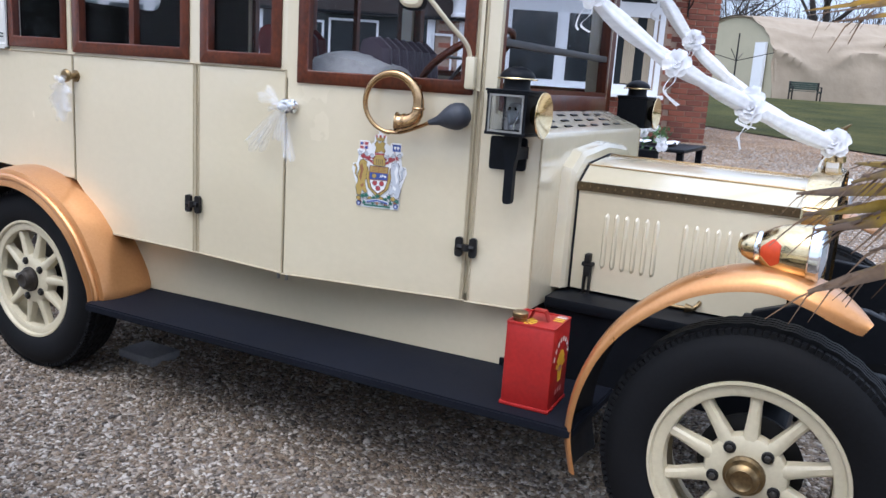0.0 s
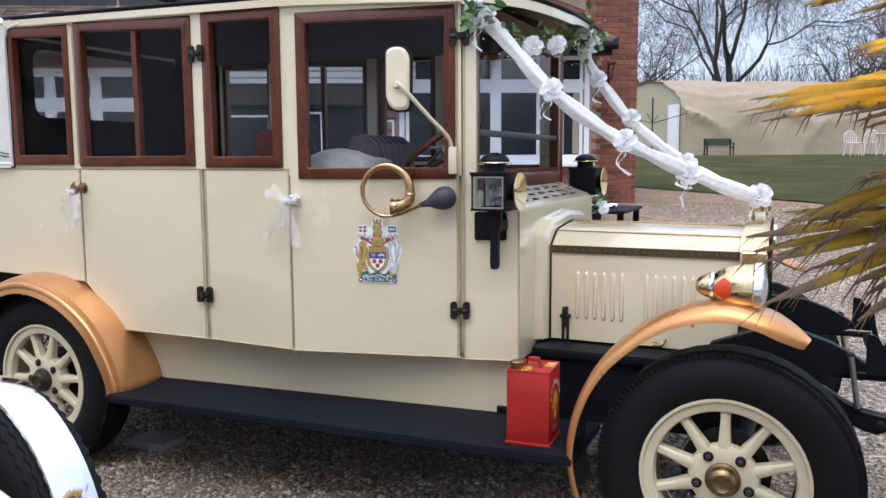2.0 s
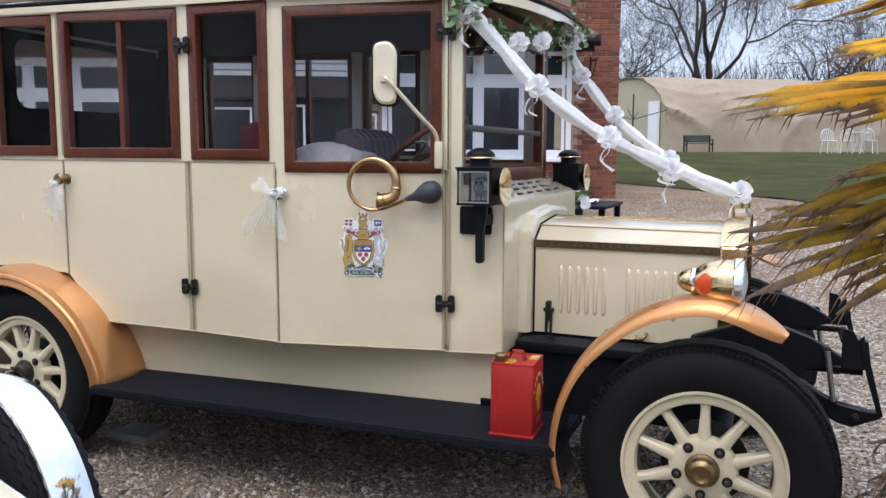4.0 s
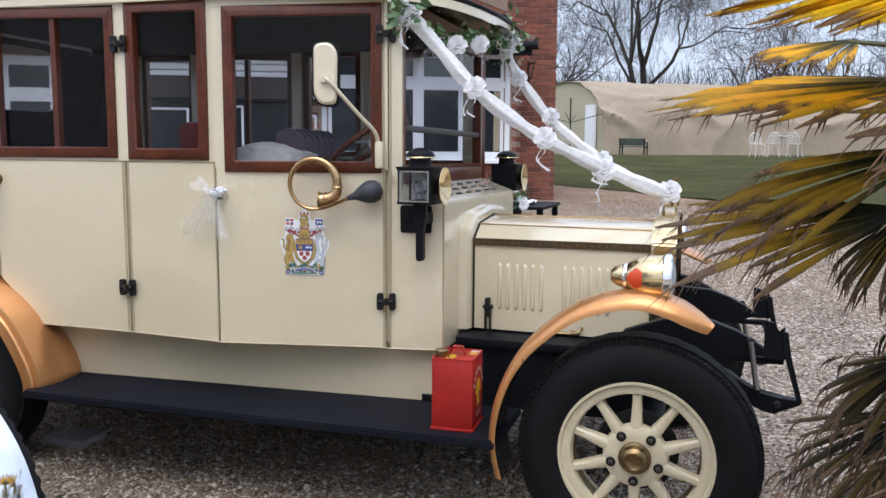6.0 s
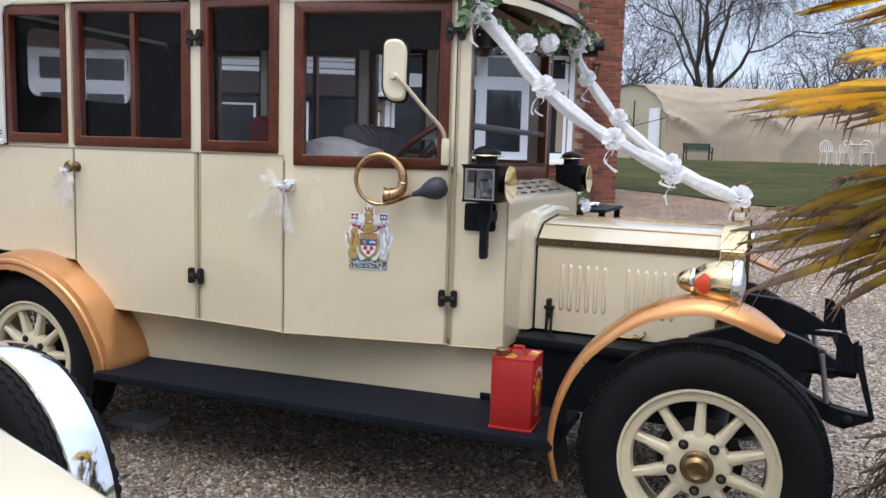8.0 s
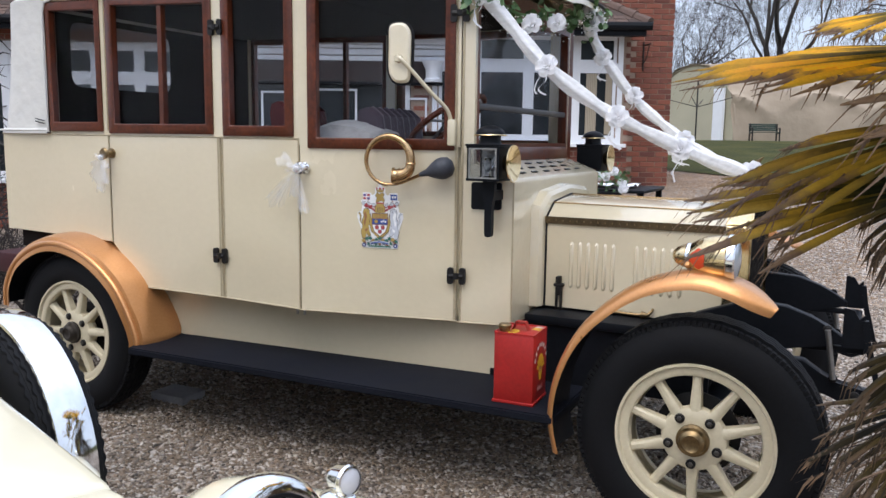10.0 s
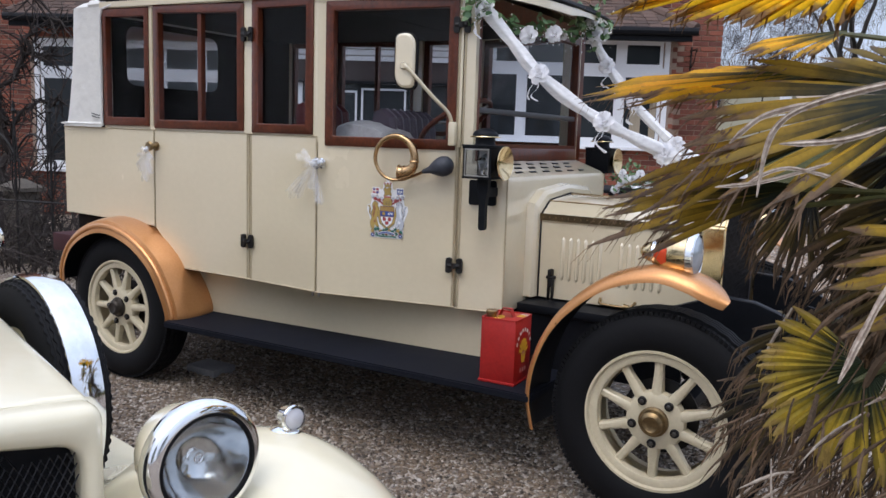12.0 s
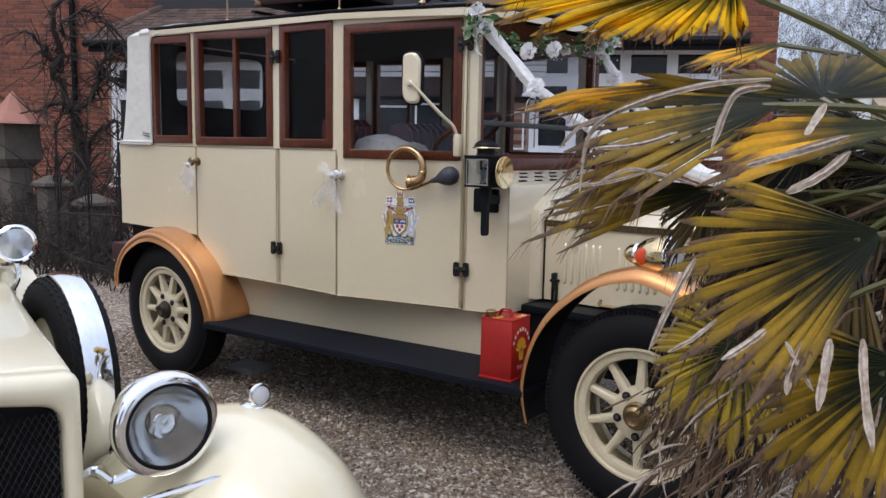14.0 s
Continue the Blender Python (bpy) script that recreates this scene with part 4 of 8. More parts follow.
box(bm, -3.6, -.1, 2 * YC - .58, 2 * YC - .5, .42, .56)
box(bm, -3.75, -.9, .40, 2 * YC - .40, .60, .66)
box(bm, -3.27, -3.13, .2, 2 * YC - .2, .32, .44, .03)
part("chassis_frame", bm, BLACK, bus)
bm = nb()
box(bm, -.13, -.07, .52, .57, .66, .72, .01)
part("body_mount", bm, BLACK, bus)

# roof rack, roof board
RAILBRASS = surf("dull_pink_brass", (.42, .31, .22), (.30, .21, .14), rough=.35, metal=.9, scale=12, fine=80)
rack = new("roof_rack")
rack.parent = bus
bm = nb()
rz = lambda x: roof_z(x)
for y in (.20, 2 * YC - .20):
    tube(bm, smoothline([(-2.82, y, 2.335), (-2.2, y, 2.34), (-1.56, y, 2.335), (-1.28, y, 2.275), (-1.08, y, 2.16)], 6), .0055, 8)
tube(bm, [(-2.82, .20, 2.335), (-2.82, 2 * YC - .20, 2.335)], .0055, 8)
part("rail", bm, RAILBRASS, rack, "thin brass rail")
for x in (-2.77, -1.84, -1.28):
    for y in (.20, 2 * YC - .20):
        bm = nb()
        tube(bm, [(x, y, rz(x) + .01), (x, y, 2.335 if x < -1.5 else 2.275)], .0055, 8)
        lathe(bm, [(.02, 0), (.018, .008), (.008, .02), (0, .02)], 12, Matrix.Translation((x, y, rz(x) + .03)))
        part("post", bm, RAILBRASS, rack)
for x in (-2.6, -2.2, -1.8, -1.4):
    bm = nb()
    box(bm, x, x + .03, .24, 2 * YC - .24, 2.212, 2.226)
    part("slat", bm, IRON, rack)
bm = nb()
for d in (0, .03):
    tube(bm, smoothline([(-1.33, .22 + d, 2.14), (-1.15, .24 + d, 2.19 + d), (-1.02, .26, 2.205)], 5), .006, 6)
part("stay", bm, IRON, rack)
BOARDBROWN = surf("tan_leathercloth", (.33, .215, .155), (.28, .18, .13), rough=.7, scale=3, fine=120, bump=.0008)
bm = nb()
bot = smoothline([(-1.03, .24, 2.125), (-.90, .36, 2.125), (-.80, .55, 2.125), (-.72, .92, 2.12)], 14)
nn = len(bot)
HEAD = ((0, .13), (.04, .175), (.62, .172), (.64, .150), (.665, .166), (.85, .132), (.95, .10), (1.0, .045))


def head_h(f):
    for (a, b), (c, d) in zip(HEAD, HEAD[1:]):
        if f <= c:
            return b + (d - b) * (f - a) / (c - a)
    return .045


rings = []
for k, p in enumerate(bot):
    f = k / (nn - 1)
    top = p.z + head_h(f)
    d = Vector((.5, -.6, 0)).normalized() * .012
    rings.append([p, p + d, Vector((p.x, p.y, top)) + d, Vector((p.x, p.y, top))])
loft(bm, rings)
part("roof_board", bm, BOARDBROWN, bus, "tan leathercloth headboard on the roof")

# door handles
for nm, pl, s, z in (("a", door_w, .030, 1.292), ("b", rear_w, X(-2.952), 1.335)):
    bm = nb()
    lathe(bm, [(.026, 0), (.026, .006), (.014, .010), (.011, .03), (.024, .038), (.029, .05), (.022, .06), (0, .063)], 24, Matrix.Translation(pl(s, .0, z)) @ pose(0, 0, 0, 90, 0, 0))
    part("door_handle", bm, CHROME if nm == "a" else BRASS_OLD, bus, "round door knob")
# drip pins under the seams
for x in (-1.79, -1.75):
    bm = nb()
    tube(bm, [(x, .11, .645), (x, .11, .625)], .006, 8)
    part("drain_pin", bm, STEEL, bus)
# board bracket
bm = nb()
box(bm, -.93, -.885, .35, .38, .40, .43, .004)
part("board_bracket", bm, BLACK, bus)

# coat of arms transfer on the driver's door: plain coloured shapes
def flatmat(name, c):
    return surf(name, c, tuple(q * .9 for q in c), rough=.4, scale=30, fine=200)


AR = {k: flatmat("transfer_" + k, c) for k, c in dict(white=(.85, .85, .85), gold=(.46, .32, .09), red=(.42, .06, .07), blue=(.04, .08, .30), green=(.03, .16, .12), brown=(.30, .13, .06), grey=(.55, .57, .62), stone=(.74, .73, .72), ink=(.07, .05, .05)).items()}
arms = new("coat_of_arms")
arms.parent = bus
arms["label"] = "coloured heraldic transfer with gold and red shapes"
cx, cz, SC = .385, 1.080, .00096
layer = [0]


def shape(colour, pts, name="emblem_shape"):
    if name == "emblem_shape" and len(pts) > 4:
        mx, mz = sum(p[0] for p in pts) / len(pts), sum(p[1] for p in pts) / len(pts)
        shape("ink", [(mx + (x - mx) * (1 + 2.0 / (abs(x - mx) + 6)), mz + (z - mz) * (1 + 2.0 / (abs(z - mz) + 6))) for x, z in pts], "outline")
    layer[0] += 1
    bm = nb()
    off = .0015 + layer[0] * .00004
    bm.faces.new([bm.verts.new(door_w(cx + x * SC, off, cz + z * SC)) for x, z in pts])
    part(name, bm, AR[colour], arms, smooth=0)


def disc(x, z, rx, rz_=None, n=14, wob=0.0, ph=0.0):
    rz_ = rz_ or rx
    return [(x + rx * (1 + wob * math.sin(5 * a + ph)) * math.cos(a), z + rz_ * (1 + wob * math.sin(5 * a + ph)) * math.sin(a)) for a in [2 * math.pi * k / n for k in range(n)]]


shape("white", [(-84, -138), (84, -138), (90, -112), (86, -74), (96, -40), (112, 4), (108, 26), (92, 30), (86, 62), (94, 78), (84, 86), (84, 116), (46, 116), (38, 104), (26, 112), (24, 138), (8, 146), (10, 160), (0, 170), (-10, 160), (-8, 146), (-24, 138), (-26, 112), (-38, 104), (-46, 116), (-84, 116), (-84, 86), (-94, 78), (-86, 62), (-92, 30), (-108, 26), (-112, 4), (-96, -40), (-86, -74), (-90, -112)], "backing")
# flags on their staffs
for q, col in ((-1, "red"), (1, "blue")):
    shape("brown", [(q * a, b) for a, b in ((47, 112), (50, 112), (78, 20), (75, 20))], "staff")
    shape(col, rect(min(q * 50, q * 82), max(q * 50, q * 82), 84, 110))
shape("blue", rect(-81, -70, 100, 109), "flag_piece")
shape("blue", rect(-62, -51, 85, 94), "flag_piece")
shape("white", rect(-81, -51, 95, 99), "flag_piece")
shape("white", rect(-68, -64, 85, 109), "flag_piece")
for a in (60, 72):
    shape("white", disc(a, 97, 5, 7, 8, .35, a), "flag_piece")
# mantling: red and white leaves round the helm
for k in range(6):
    for q in (-1, 1):
        a, b = 20 + 12 * k, 46 + (4, 14, 6, 20, 12, 22)[k]
        shape("red" if k % 2 == 0 else "grey", disc(q * a, b, 8.5, 8, 10, .4, k + q))
        shape("red", disc(q * (16 + 9 * k), 30 + 5 * k, 5.5, 5, 8, .4, k * 2))
# crest: crowned beast on a helm
shape("gold", [(-22, 26), (22, 26), (24, 46), (14, 66), (-14, 66), (-24, 46)])
for a in (-12, -4, 4, 12):
    shape("ink", rect(a - 1.2, a + 1.2, 30, 50), "bar")
shape("red", rect(-20, 20, 66, 72), "wreath")
shape("gold", [(-20, 74), (-14, 92), (-22, 104), (-12, 118), (-2, 108), (8, 118), (20, 110), (14, 96), (22, 84), (16, 74), (6, 82), (-6, 76)])
shape("gold", [(-14, 120), (14, 120), (18, 136), (8, 128), (0, 140), (-8, 128), (-18, 136)])
for a in (-16, 0, 16):
    shape("red", disc(a, 136, 5, 5, 8), "jewel")
shape("grey", disc(0, 158, 6, 8, 8, .3), "top_leaf")
# supporters: a golden beast and a silver one
beast = ((84, -92), (70, -96), (66, -70), (54, -84), (44, -78), (52, -58), (56, -34), (44, -24), (28, -6), (36, 4), (48, -4), (44, 10), (52, 20), (50, 34), (62, 44), (76, 40), (82, 26), (78, 6), (86, -14), (84, -40), (92, -62))
for q, col, tone in ((-1, "gold", "brown"), (1, "grey", "white")):
    shape(col, [(q * a, b) for a, b in beast])
    shape(tone, [(q * a, b) for a, b in ((70, 30), (78, 20), (74, -4), (80, -24), (72, -40), (68, -16), (62, 8))], "shade")
    shape(tone, [(q * a, b) for a, b in ((60, -46), (74, -54), (70, -64), (60, -58))], "shade")
    shape("ink", disc(q * 60, 30, 2.5, 2, 6), "eye")
    shape(col, [(q * a, b) for a, b in ((86, -30), (98, -14), (96, 10), (106, 20), (96, 24), (90, 8), (92, -12))])
shape("white", [(66, 44), (70, 44), (60, 74)], "horn_tip")
# shield
shape("gold", [(-44, 22), (-50, -20), (-40, -60), (0, -98), (40, -60), (50, -20), (44, 22), (38, -24), (28, -62), (0, -84), (-28, -62), (-38, -24)])
shape("brown", [(-37, 22), (37, 22), (38, -28), (26, -64), (0, -84), (-26, -64), (-38, -28)])
shape("gold", rect(-35, -2, 0, 20), "quarter")
shape("gold", rect(2, 35, 0, 20), "quarter")
for q in (-1, 1):
    for k in range(3):
        shape("brown", rect(q * 18 - 12, q * 18 + 12, 3 + 6 * k, 5.5 + 6 * k), "stroke")
shape("blue", rect(-36, 36, -28, -3), "quarter")
shape("gold", disc(-18, -15, 9, 8, 10, .35))
for k in range(3):
    shape("white", disc(9 + 9 * k, -15 + (k % 2) * 3, 4.5, 5, 8, .4, k), "lily")
shape("white", [(-36, -31), (36, -31), (25, -62), (0, -81), (-25, -62)], "quarter")
for a, b in ((-14, -42), (14, -42), (0, -61)):
    shape("red", disc(a, b, 9, 9, 10, .4))
# compartment of leaves and a motto scroll
for k in range(11):
    shape("green" if k % 3 else "gold", disc(-78 + k * 15.6, -98 - 7 * math.cos(k * 1.9), 9, 8, 10, .4, k))
for k in range(9):
    shape("green" if k % 2 else "brown", disc(-72 + k * 18, -116 - 4 * math.sin(k * 2.3), 7, 7, 8, .4, k))
shape("grey", [(-48, -110), (-24, -104), (0, -102), (24, -104), (48, -110), (48, -122), (24, -116), (0, -114), (-24, -116), (-48, -122)])
shape("blue", [(-42, -113), (0, -105), (42, -113), (42, -119), (0, -111), (-42, -119)], "motto_bar")
for q in (-1, 1):
    shape("blue", disc(q * 76, -124, 9, 9, 10, .3))
    shape("white", disc(q * 76, -124, 4), "rosette")
shape("green", rect(-54, 54, -132, -126), "foot")

# ---- petrol can ----
can = thing("petrol_can", "red enamelled petrol can standing on running board", "petrol can")
CM = pose(-.695, .115, .400, 0, 0, 3)
CW, CD, CH = .165, .178, .280
bm = nb()
box(bm, -CW / 2, CW / 2, -CD / 2, CD / 2, .004, CH, .010, CM)
box(bm, -CW / 2 - .003, CW / 2 + .003, -CD / 2 - .003, CD / 2 + .003, .0, .012, .003, CM)
part("can_body", bm, RED, can)
bm = nb()
frame_poly(bm, fillet(rect(-CW / 2, CW / 2, -CD / 2, CD / 2), .01, 3), fillet(rect(-CW / 2 + .006, CW / 2 - .006, -CD / 2 + .006, CD / 2 - .006), .008, 3), .008, lambda s, o, z: CM @ Vector((s, z, CH + o)), .004)
part("top_rim", bm, RED, can)
bm = nb()
loft(bm, [[CM @ Vector((x, y, z)) for y in (-.014, .014)] for x, z in ((-.035, CH), (-.02, CH + .035), (.02, CH + .035), (.035, CH), (.031, CH), (.018, CH + .031), (-.018, CH + .031), (-.031, CH))], False, False)
part("handle", bm, RED, can)
bm = nb()
lathe(bm, [(.022, 0), (.022, .012), (.026, .014), (.026, .026), (.022, .030), (0, .030)], 20, CM @ Matrix.Translation((-.052, -.045, CH)))
part("screw_cap", bm, BRASS_OLD, can, "dull brass screw cap")
YEL = flatmat("yellow_enamel", (.80, .50, .04))
WHT = flatmat("white_enamel", (.78, .74, .70))
ROSE = flatmat("faded_pink_enamel", (.62, .25, .24))


def can_mark(pts, material, face, name):
    bm = nb()
    if face == "front":
        pts = [(a * 1.35, .125 + (b - .125) * 1.35) for a, b in pts]
        vs = [CM @ Vector((CW / 2 + .0012, a, b)) for a, b in pts]
    else:
        vs = [CM @ Vector((a * 1.35, b * 1.35, CH + .0012)) for a, b in pts]
    bm.faces.new([bm.verts.new(v) for v in vs])
    part(name, bm, material, can, smooth=0)


# a plain scallop of yellow wedges, with plain bars where lettering runs
for k in range(7):
    a = math.radians(90 + (k - 3) * 24)
    c, s_ = math.cos(a), math.sin(a)
    n1, n2 = -s_, c
    can_mark([(c * .008 + n1 * .004, .128 + s_ * .010 + n2 * .004), (c * .036 + n1 * .008, .128 + s_ * .048 + n2 * .006), (c * .036 - n1 * .008, .128 + s_ * .048 - n2 * .006), (c * .008 - n1 * .004, .128 + s_ * .010 - n2 * .004)], YEL, "front", "yellow_wedge")
can_mark([(-.018, .128), (.018, .128), (.012, .098), (-.012, .098)], YEL, "front", "yellow_foot")
can_mark([(-.014, .134), (.014, .134), (.010, .122), (-.010, .122)], ROSE, "front", "centre_mark")
for k in range(8):
    a = math.radians(155 - k * 18.6)
    c, s_ = math.cos(a), math.sin(a)
    can_mark([(c * .052 - s_ * .006 * q + 0, .136 + s_ * .062 + c * .006 * q) if e == 0 else (c * .062 - s_ * .006 * q, .136 + s_ * .074 + c * .006 * q) for q, e in ((-1, 0), (1, 0), (1, 1), (-1, 1))], WHT, "front", "lettering_bar")
for k in range(3):
    can_mark(rect(-.024 + k * .018, -.012 + k * .018, .068, .082), ROSE, "front", "lettering_bar")
for k in range(5):
    a = math.radians(-60 + k * 30)
    can_mark([(-.030 + math.cos(a) * .008, -.030 + math.sin(a) * .008), (-.030 + math.cos(a - .2) * .034, -.030 + math.sin(a - .2) * .034), (-.030 + math.cos(a + .2) * .034, -.030 + math.sin(a + .2) * .034)], YEL, "top", "yellow_wedge")
for k in range(4):
    can_mark([(p + .035, q + .01 + k * .016) for p, q in rect(-.006, .022, 0, .010)], YEL if k < 2 else WHT, "top", "lettering_bar")

# ---- luggage on the roof ----
CASE = surf("dark_brown_leather", (.040, .015, .013), (.018, .008, .008), rough=.5, scale=6, fine=120, bump=.0015, spec=.25)
CASE2 = surf("worn_tan_leather", (.26, .12, .06), (.14, .06, .03), rough=.55, scale=8, fine=90, bump=.001)


def suitcase(m, w, d, h, material, label, angle=True):
    s = thing("suitcase", label, "suitcase", "luggage on the roof rack")
    bm = nb()
    box(bm, -w / 2, w / 2, -d / 2, d / 2, 0, h * .62, .015, m)
    part("case_body", bm, material, s)
    bm = nb()
    box(bm, -w / 2 - .003, w / 2 + .003, -d / 2 - .003, d / 2 + .003, h * .62 + .002, h, .018, m)
    part("case_lid", bm, material, s)
    for x in (-w * .32, w * .32):
        bm = nb()
        box(bm, x - .02, x + .02, -d / 2 - .009, -d / 2 - .002, h * .50, h * .72, .003, m)
        part("lock", bm, CHROME, s)
    bm = nb()
    tube(bm, smoothline([m @ Vector(p) for p in ((-.06, -d / 2 - .004, h * .45), (-.055, -d / 2 - .03, h * .40), (0, -d / 2 - .035, h * .37), (.055, -d / 2 - .03, h * .40), (.06, -d / 2 - .004, h * .45))], 4), .009, 8)
    part("handle", bm, material, s)
    for a in (-1, 1):
        for z in (.012, h - .012):
            bm = nb()
            lathe(bm, [(.024, -.012), (.028, 0), (.024, .012)], 10, m @ Matrix.Translation((a * (w / 2 - .012), -d / 2 + .012, z)))
            part("corner_cap", bm, CASE2, s)
    return s


suitcase(pose(-2.13, .37, 2.228, 0, 2, 1), .79, .30, .175, CASE, "dark brown leather suitcase strapped on roof rack")
bm = nb()
tube(bm, [(-1.66 + .055 * math.cos(a), .17, 2.36 + .055 * math.sin(a)) for a in [2 * math.pi * k / 28 for k in range(29)]], .0065, 8)
tube(bm, smoothline([(-1.84, .19, 2.34), (-1.79, .18, 2.37), (-1.73, .175, 2.44), (-1.66, .17, 2.415)], 5), .006, 6)
solo("hunting_horn", bm, BRASS, "slim brass hunting horn hung on the roof rack", "horn")
bm = nb()
lathe(bm, [(.03, 0), (.036, .02), (.03, .05), (.012, .058), (0, .058)], 16, Matrix.Translation((-1.86, .22, 2.40)))
solo("leather_bag", bm, CASE2, "small worn tan leather bag on suitcase", "bag")

# ---- ribbons, bows and flowers ----
TULLE, nt_, bs_ = nodes_of("white_tulle")
nz = nt_.nodes.new("ShaderNodeTexNoise")
nz.inputs["Scale"].default_value, nz.inputs["Detail"].default_value = 60, 4
tcn = nt_.nodes.new("ShaderNodeTexCoord")
mpn = nt_.nodes.new("ShaderNodeMapping")
mpn.inputs["Scale"].default_value = (.25, 1.0, 1.0)
nt_.links.new(tcn.outputs["Object"], mpn.inputs["Vector"])
nt_.links.new(mpn.outputs["Vector"], nz.inputs["Vector"])
mrn = nt_.nodes.new("ShaderNodeMapRange")
mrn.inputs["To Min"].default_value, mrn.inputs["To Max"].default_value = .45, 1.0
nt_.links.new(nz.outputs["Fac"], mrn.inputs["Value"])
nt_.links.new(mrn.outputs["Result"], bs_.inputs["Alpha"])
bs_.inputs["Base Color"].default_value = (.95, .95, .95, 1)
bs_.inputs["Roughness"].default_value = .8
bs_.inputs["Sheen Weight"].default_value = .3
TULLE_THIN, nt_, bs_ = nodes_of("sheer_white_tulle")
bs_.inputs["Base Color"].default_value = (.92, .92, .93, 1)
bs_.inputs["Roughness"].default_value = .8
bs_.inputs["Alpha"].default_value = .21
PETAL = surf("white_silk_petal", (.94, .94, .95), (.88, .88, .90), rough=.6, scale=40, fine=150, sheen=.2)
for m_ in (PETAL, TULLE):
    # thin cloth: half of the light comes through
    n_ = m_.node_tree.nodes
    tl_, mx_ = n_.new("ShaderNodeBsdfTranslucent"), n_.new("ShaderNodeMixShader")
    tl_.inputs["Color"].default_value = (.95, .95, .96, 1)
    mx_.inputs[0].default_value = .42 if m_ is PETAL else .25
    m_.node_tree.links.new(n_["Principled BSDF"].outputs[0], mx_.inputs[1])
    m_.node_tree.links.new(tl_.outputs[0], mx_.inputs[2])
    m_.node_tree.links.new(mx_.outputs[0], n_["Material Output"].inputs["Surface"])
LEAF = surf("dark_green_silk_leaf", (.11, .20, .075), (.045, .105, .038), rough=.45, scale=20, fine=90, island=.6)


def rose_mesh(bm, c, r, seed, facing=(0, -1, .3)):
    """Whorls of cupped petals."""
    rg = random.Random(seed)
    f = Vector(facing).normalized()
    base = f.to_track_quat("Z", "Y").to_matrix().to_4x4()
    for ring, (count, rad, lift, size) in enumerate(((3, .18, .55, .42), (4, .38, .45, .55), (5, .62, .25, .62), (6, .82, .0, .66))):
        for k in range(count):
            a = 2 * math.pi * (k + ring * .4) / count + rg.uniform(-.2, .2)
            tilt = 75 - ring * 20
            m = Matrix.Translation(c) @ base @ Matrix.Rotation(a, 4, "Z") @ Matrix.Translation((r * rad * .6, 0, r * lift * .4)) @ Matrix.Rotation(math.radians(-tilt), 4, "Y")
            g = [[m @ Vector((r * size * (u * 1.0), r * size * v * (1 - .35 * u * u) * .9, r * (.25 * v * v + .12 * math.sin(u * 3)))) for v in (-1, -.5, 0, .5, 1)] for u in (-.1, .3, .65, .9, 1.05)]
            loft(bm, g, False, False)


def rose(c, r, seed, label="white silk rose tied on the ribbon", facing=(0, -1, .3), tails=True):
    t = thing("silk_rose", label, "flower", "white roses on the bus")
    bm = nb()
    rose_mesh(bm, Vector(c), r, seed, facing)
    part("petals", bm, PETAL, t, smooth=70)
    if tails:
        rg = random.Random(seed)
        bm = nb()
        for k in range(2):
            p = Vector(c) + Vector((rg.uniform(-.01, .01), -.01, -r * .5))
            pts = smoothline([p, p + Vector((rg.uniform(-.03, .01), -.012, -.035)), p + Vector((rg.uniform(-.05, -.02), -.01, -.07)), p + Vector((rg.uniform(-.04, .02), -.005, -rg.uniform(.085, .12)))], 4)
            loft(bm, [[q + Vector((-.003, 0, -.002)), q + Vector((.003, 0, .002))] for q in pts], False, False)
        part("ribbon_tail", bm, TULLE_WHITE, t)
    return t


def swag(name, pts, r, label, seed):
    """A gathered tulle ribbon: a crumpled tube with lengthwise folds."""
    rg = random.Random(seed)
    line = smoothline(pts, 12)
    n = len(line)
    t = thing(name, label, "ribbon", "tulle ribbons to the radiator")
    for layer_k, (kr, nm) in enumerate(((1.0, "outer_layer"), (.72, "inner_layer"))):
        bm = nb()
        rings, up = [], None
        for i, p in enumerate(line):
            d = (line[min(i + 1, n - 1)] - line[max(i - 1, 0)]).normalized()
            s = d.cross(Vector((0, 0, 1))).normalized()
            u = s.cross(d)
            f = i / (n - 1)
            rr = r * kr * (.82 + .28 * abs(math.sin(math.pi * f * (len(pts) - 1)))) * (1 + .12 * noise.noise((f * 14, seed, layer_k)))
            ring = []
            for k in range(22):
                a = 2 * math.pi * k / 22
                w = 1 + .16 * math.sin(5 * a + f * 6 + layer_k) + .10 * noise.noise((k * .9, f * 9, seed + layer_k))
                ring.append(p + (s * math.cos(a) * .8 + u * math.sin(a)) * rr * w)
            rings.append(ring)
        loft(bm, rings, True, False)
        part(nm, bm, TULLE, t, smooth=60)
    return t


L_PTS = [(-.962, .285, 2.015), (-.83, .315, 1.865), (-.695, .350, 1.715), (-.52, .44, 1.575), (-.365, .545, 1.482), (-.16, .72, 1.375), (.045, .905, 1.285)]
R_PTS = [(-.80, 1.165, 2.00), (-.764, 1.19, 1.93), (-.715, 1.244, 1.83), (-.557, 1.25, 1.635), (-.40, 1.14, 1.515), (-.261, 1.04, 1.42), (-.11, .98, 1.345), (.045, .935, 1.285)]
swag("tulle_ribbon", L_PTS, .026, "gathered white tulle ribbon from roof to radiator", 1)
swag("tulle_ribbon", R_PTS, .0235, "gathered white tulle ribbon from roof to radiator", 2)
for k, (p, r) in enumerate((((-.945, .265, 2.005), .042), ((-.695, .325, 1.722), .042), ((-.43, .445, 1.525), .042), ((-.215, .66, 1.395), .045), ((.045, .90, 1.295), .048))):
    rose(p, r, k + 3)
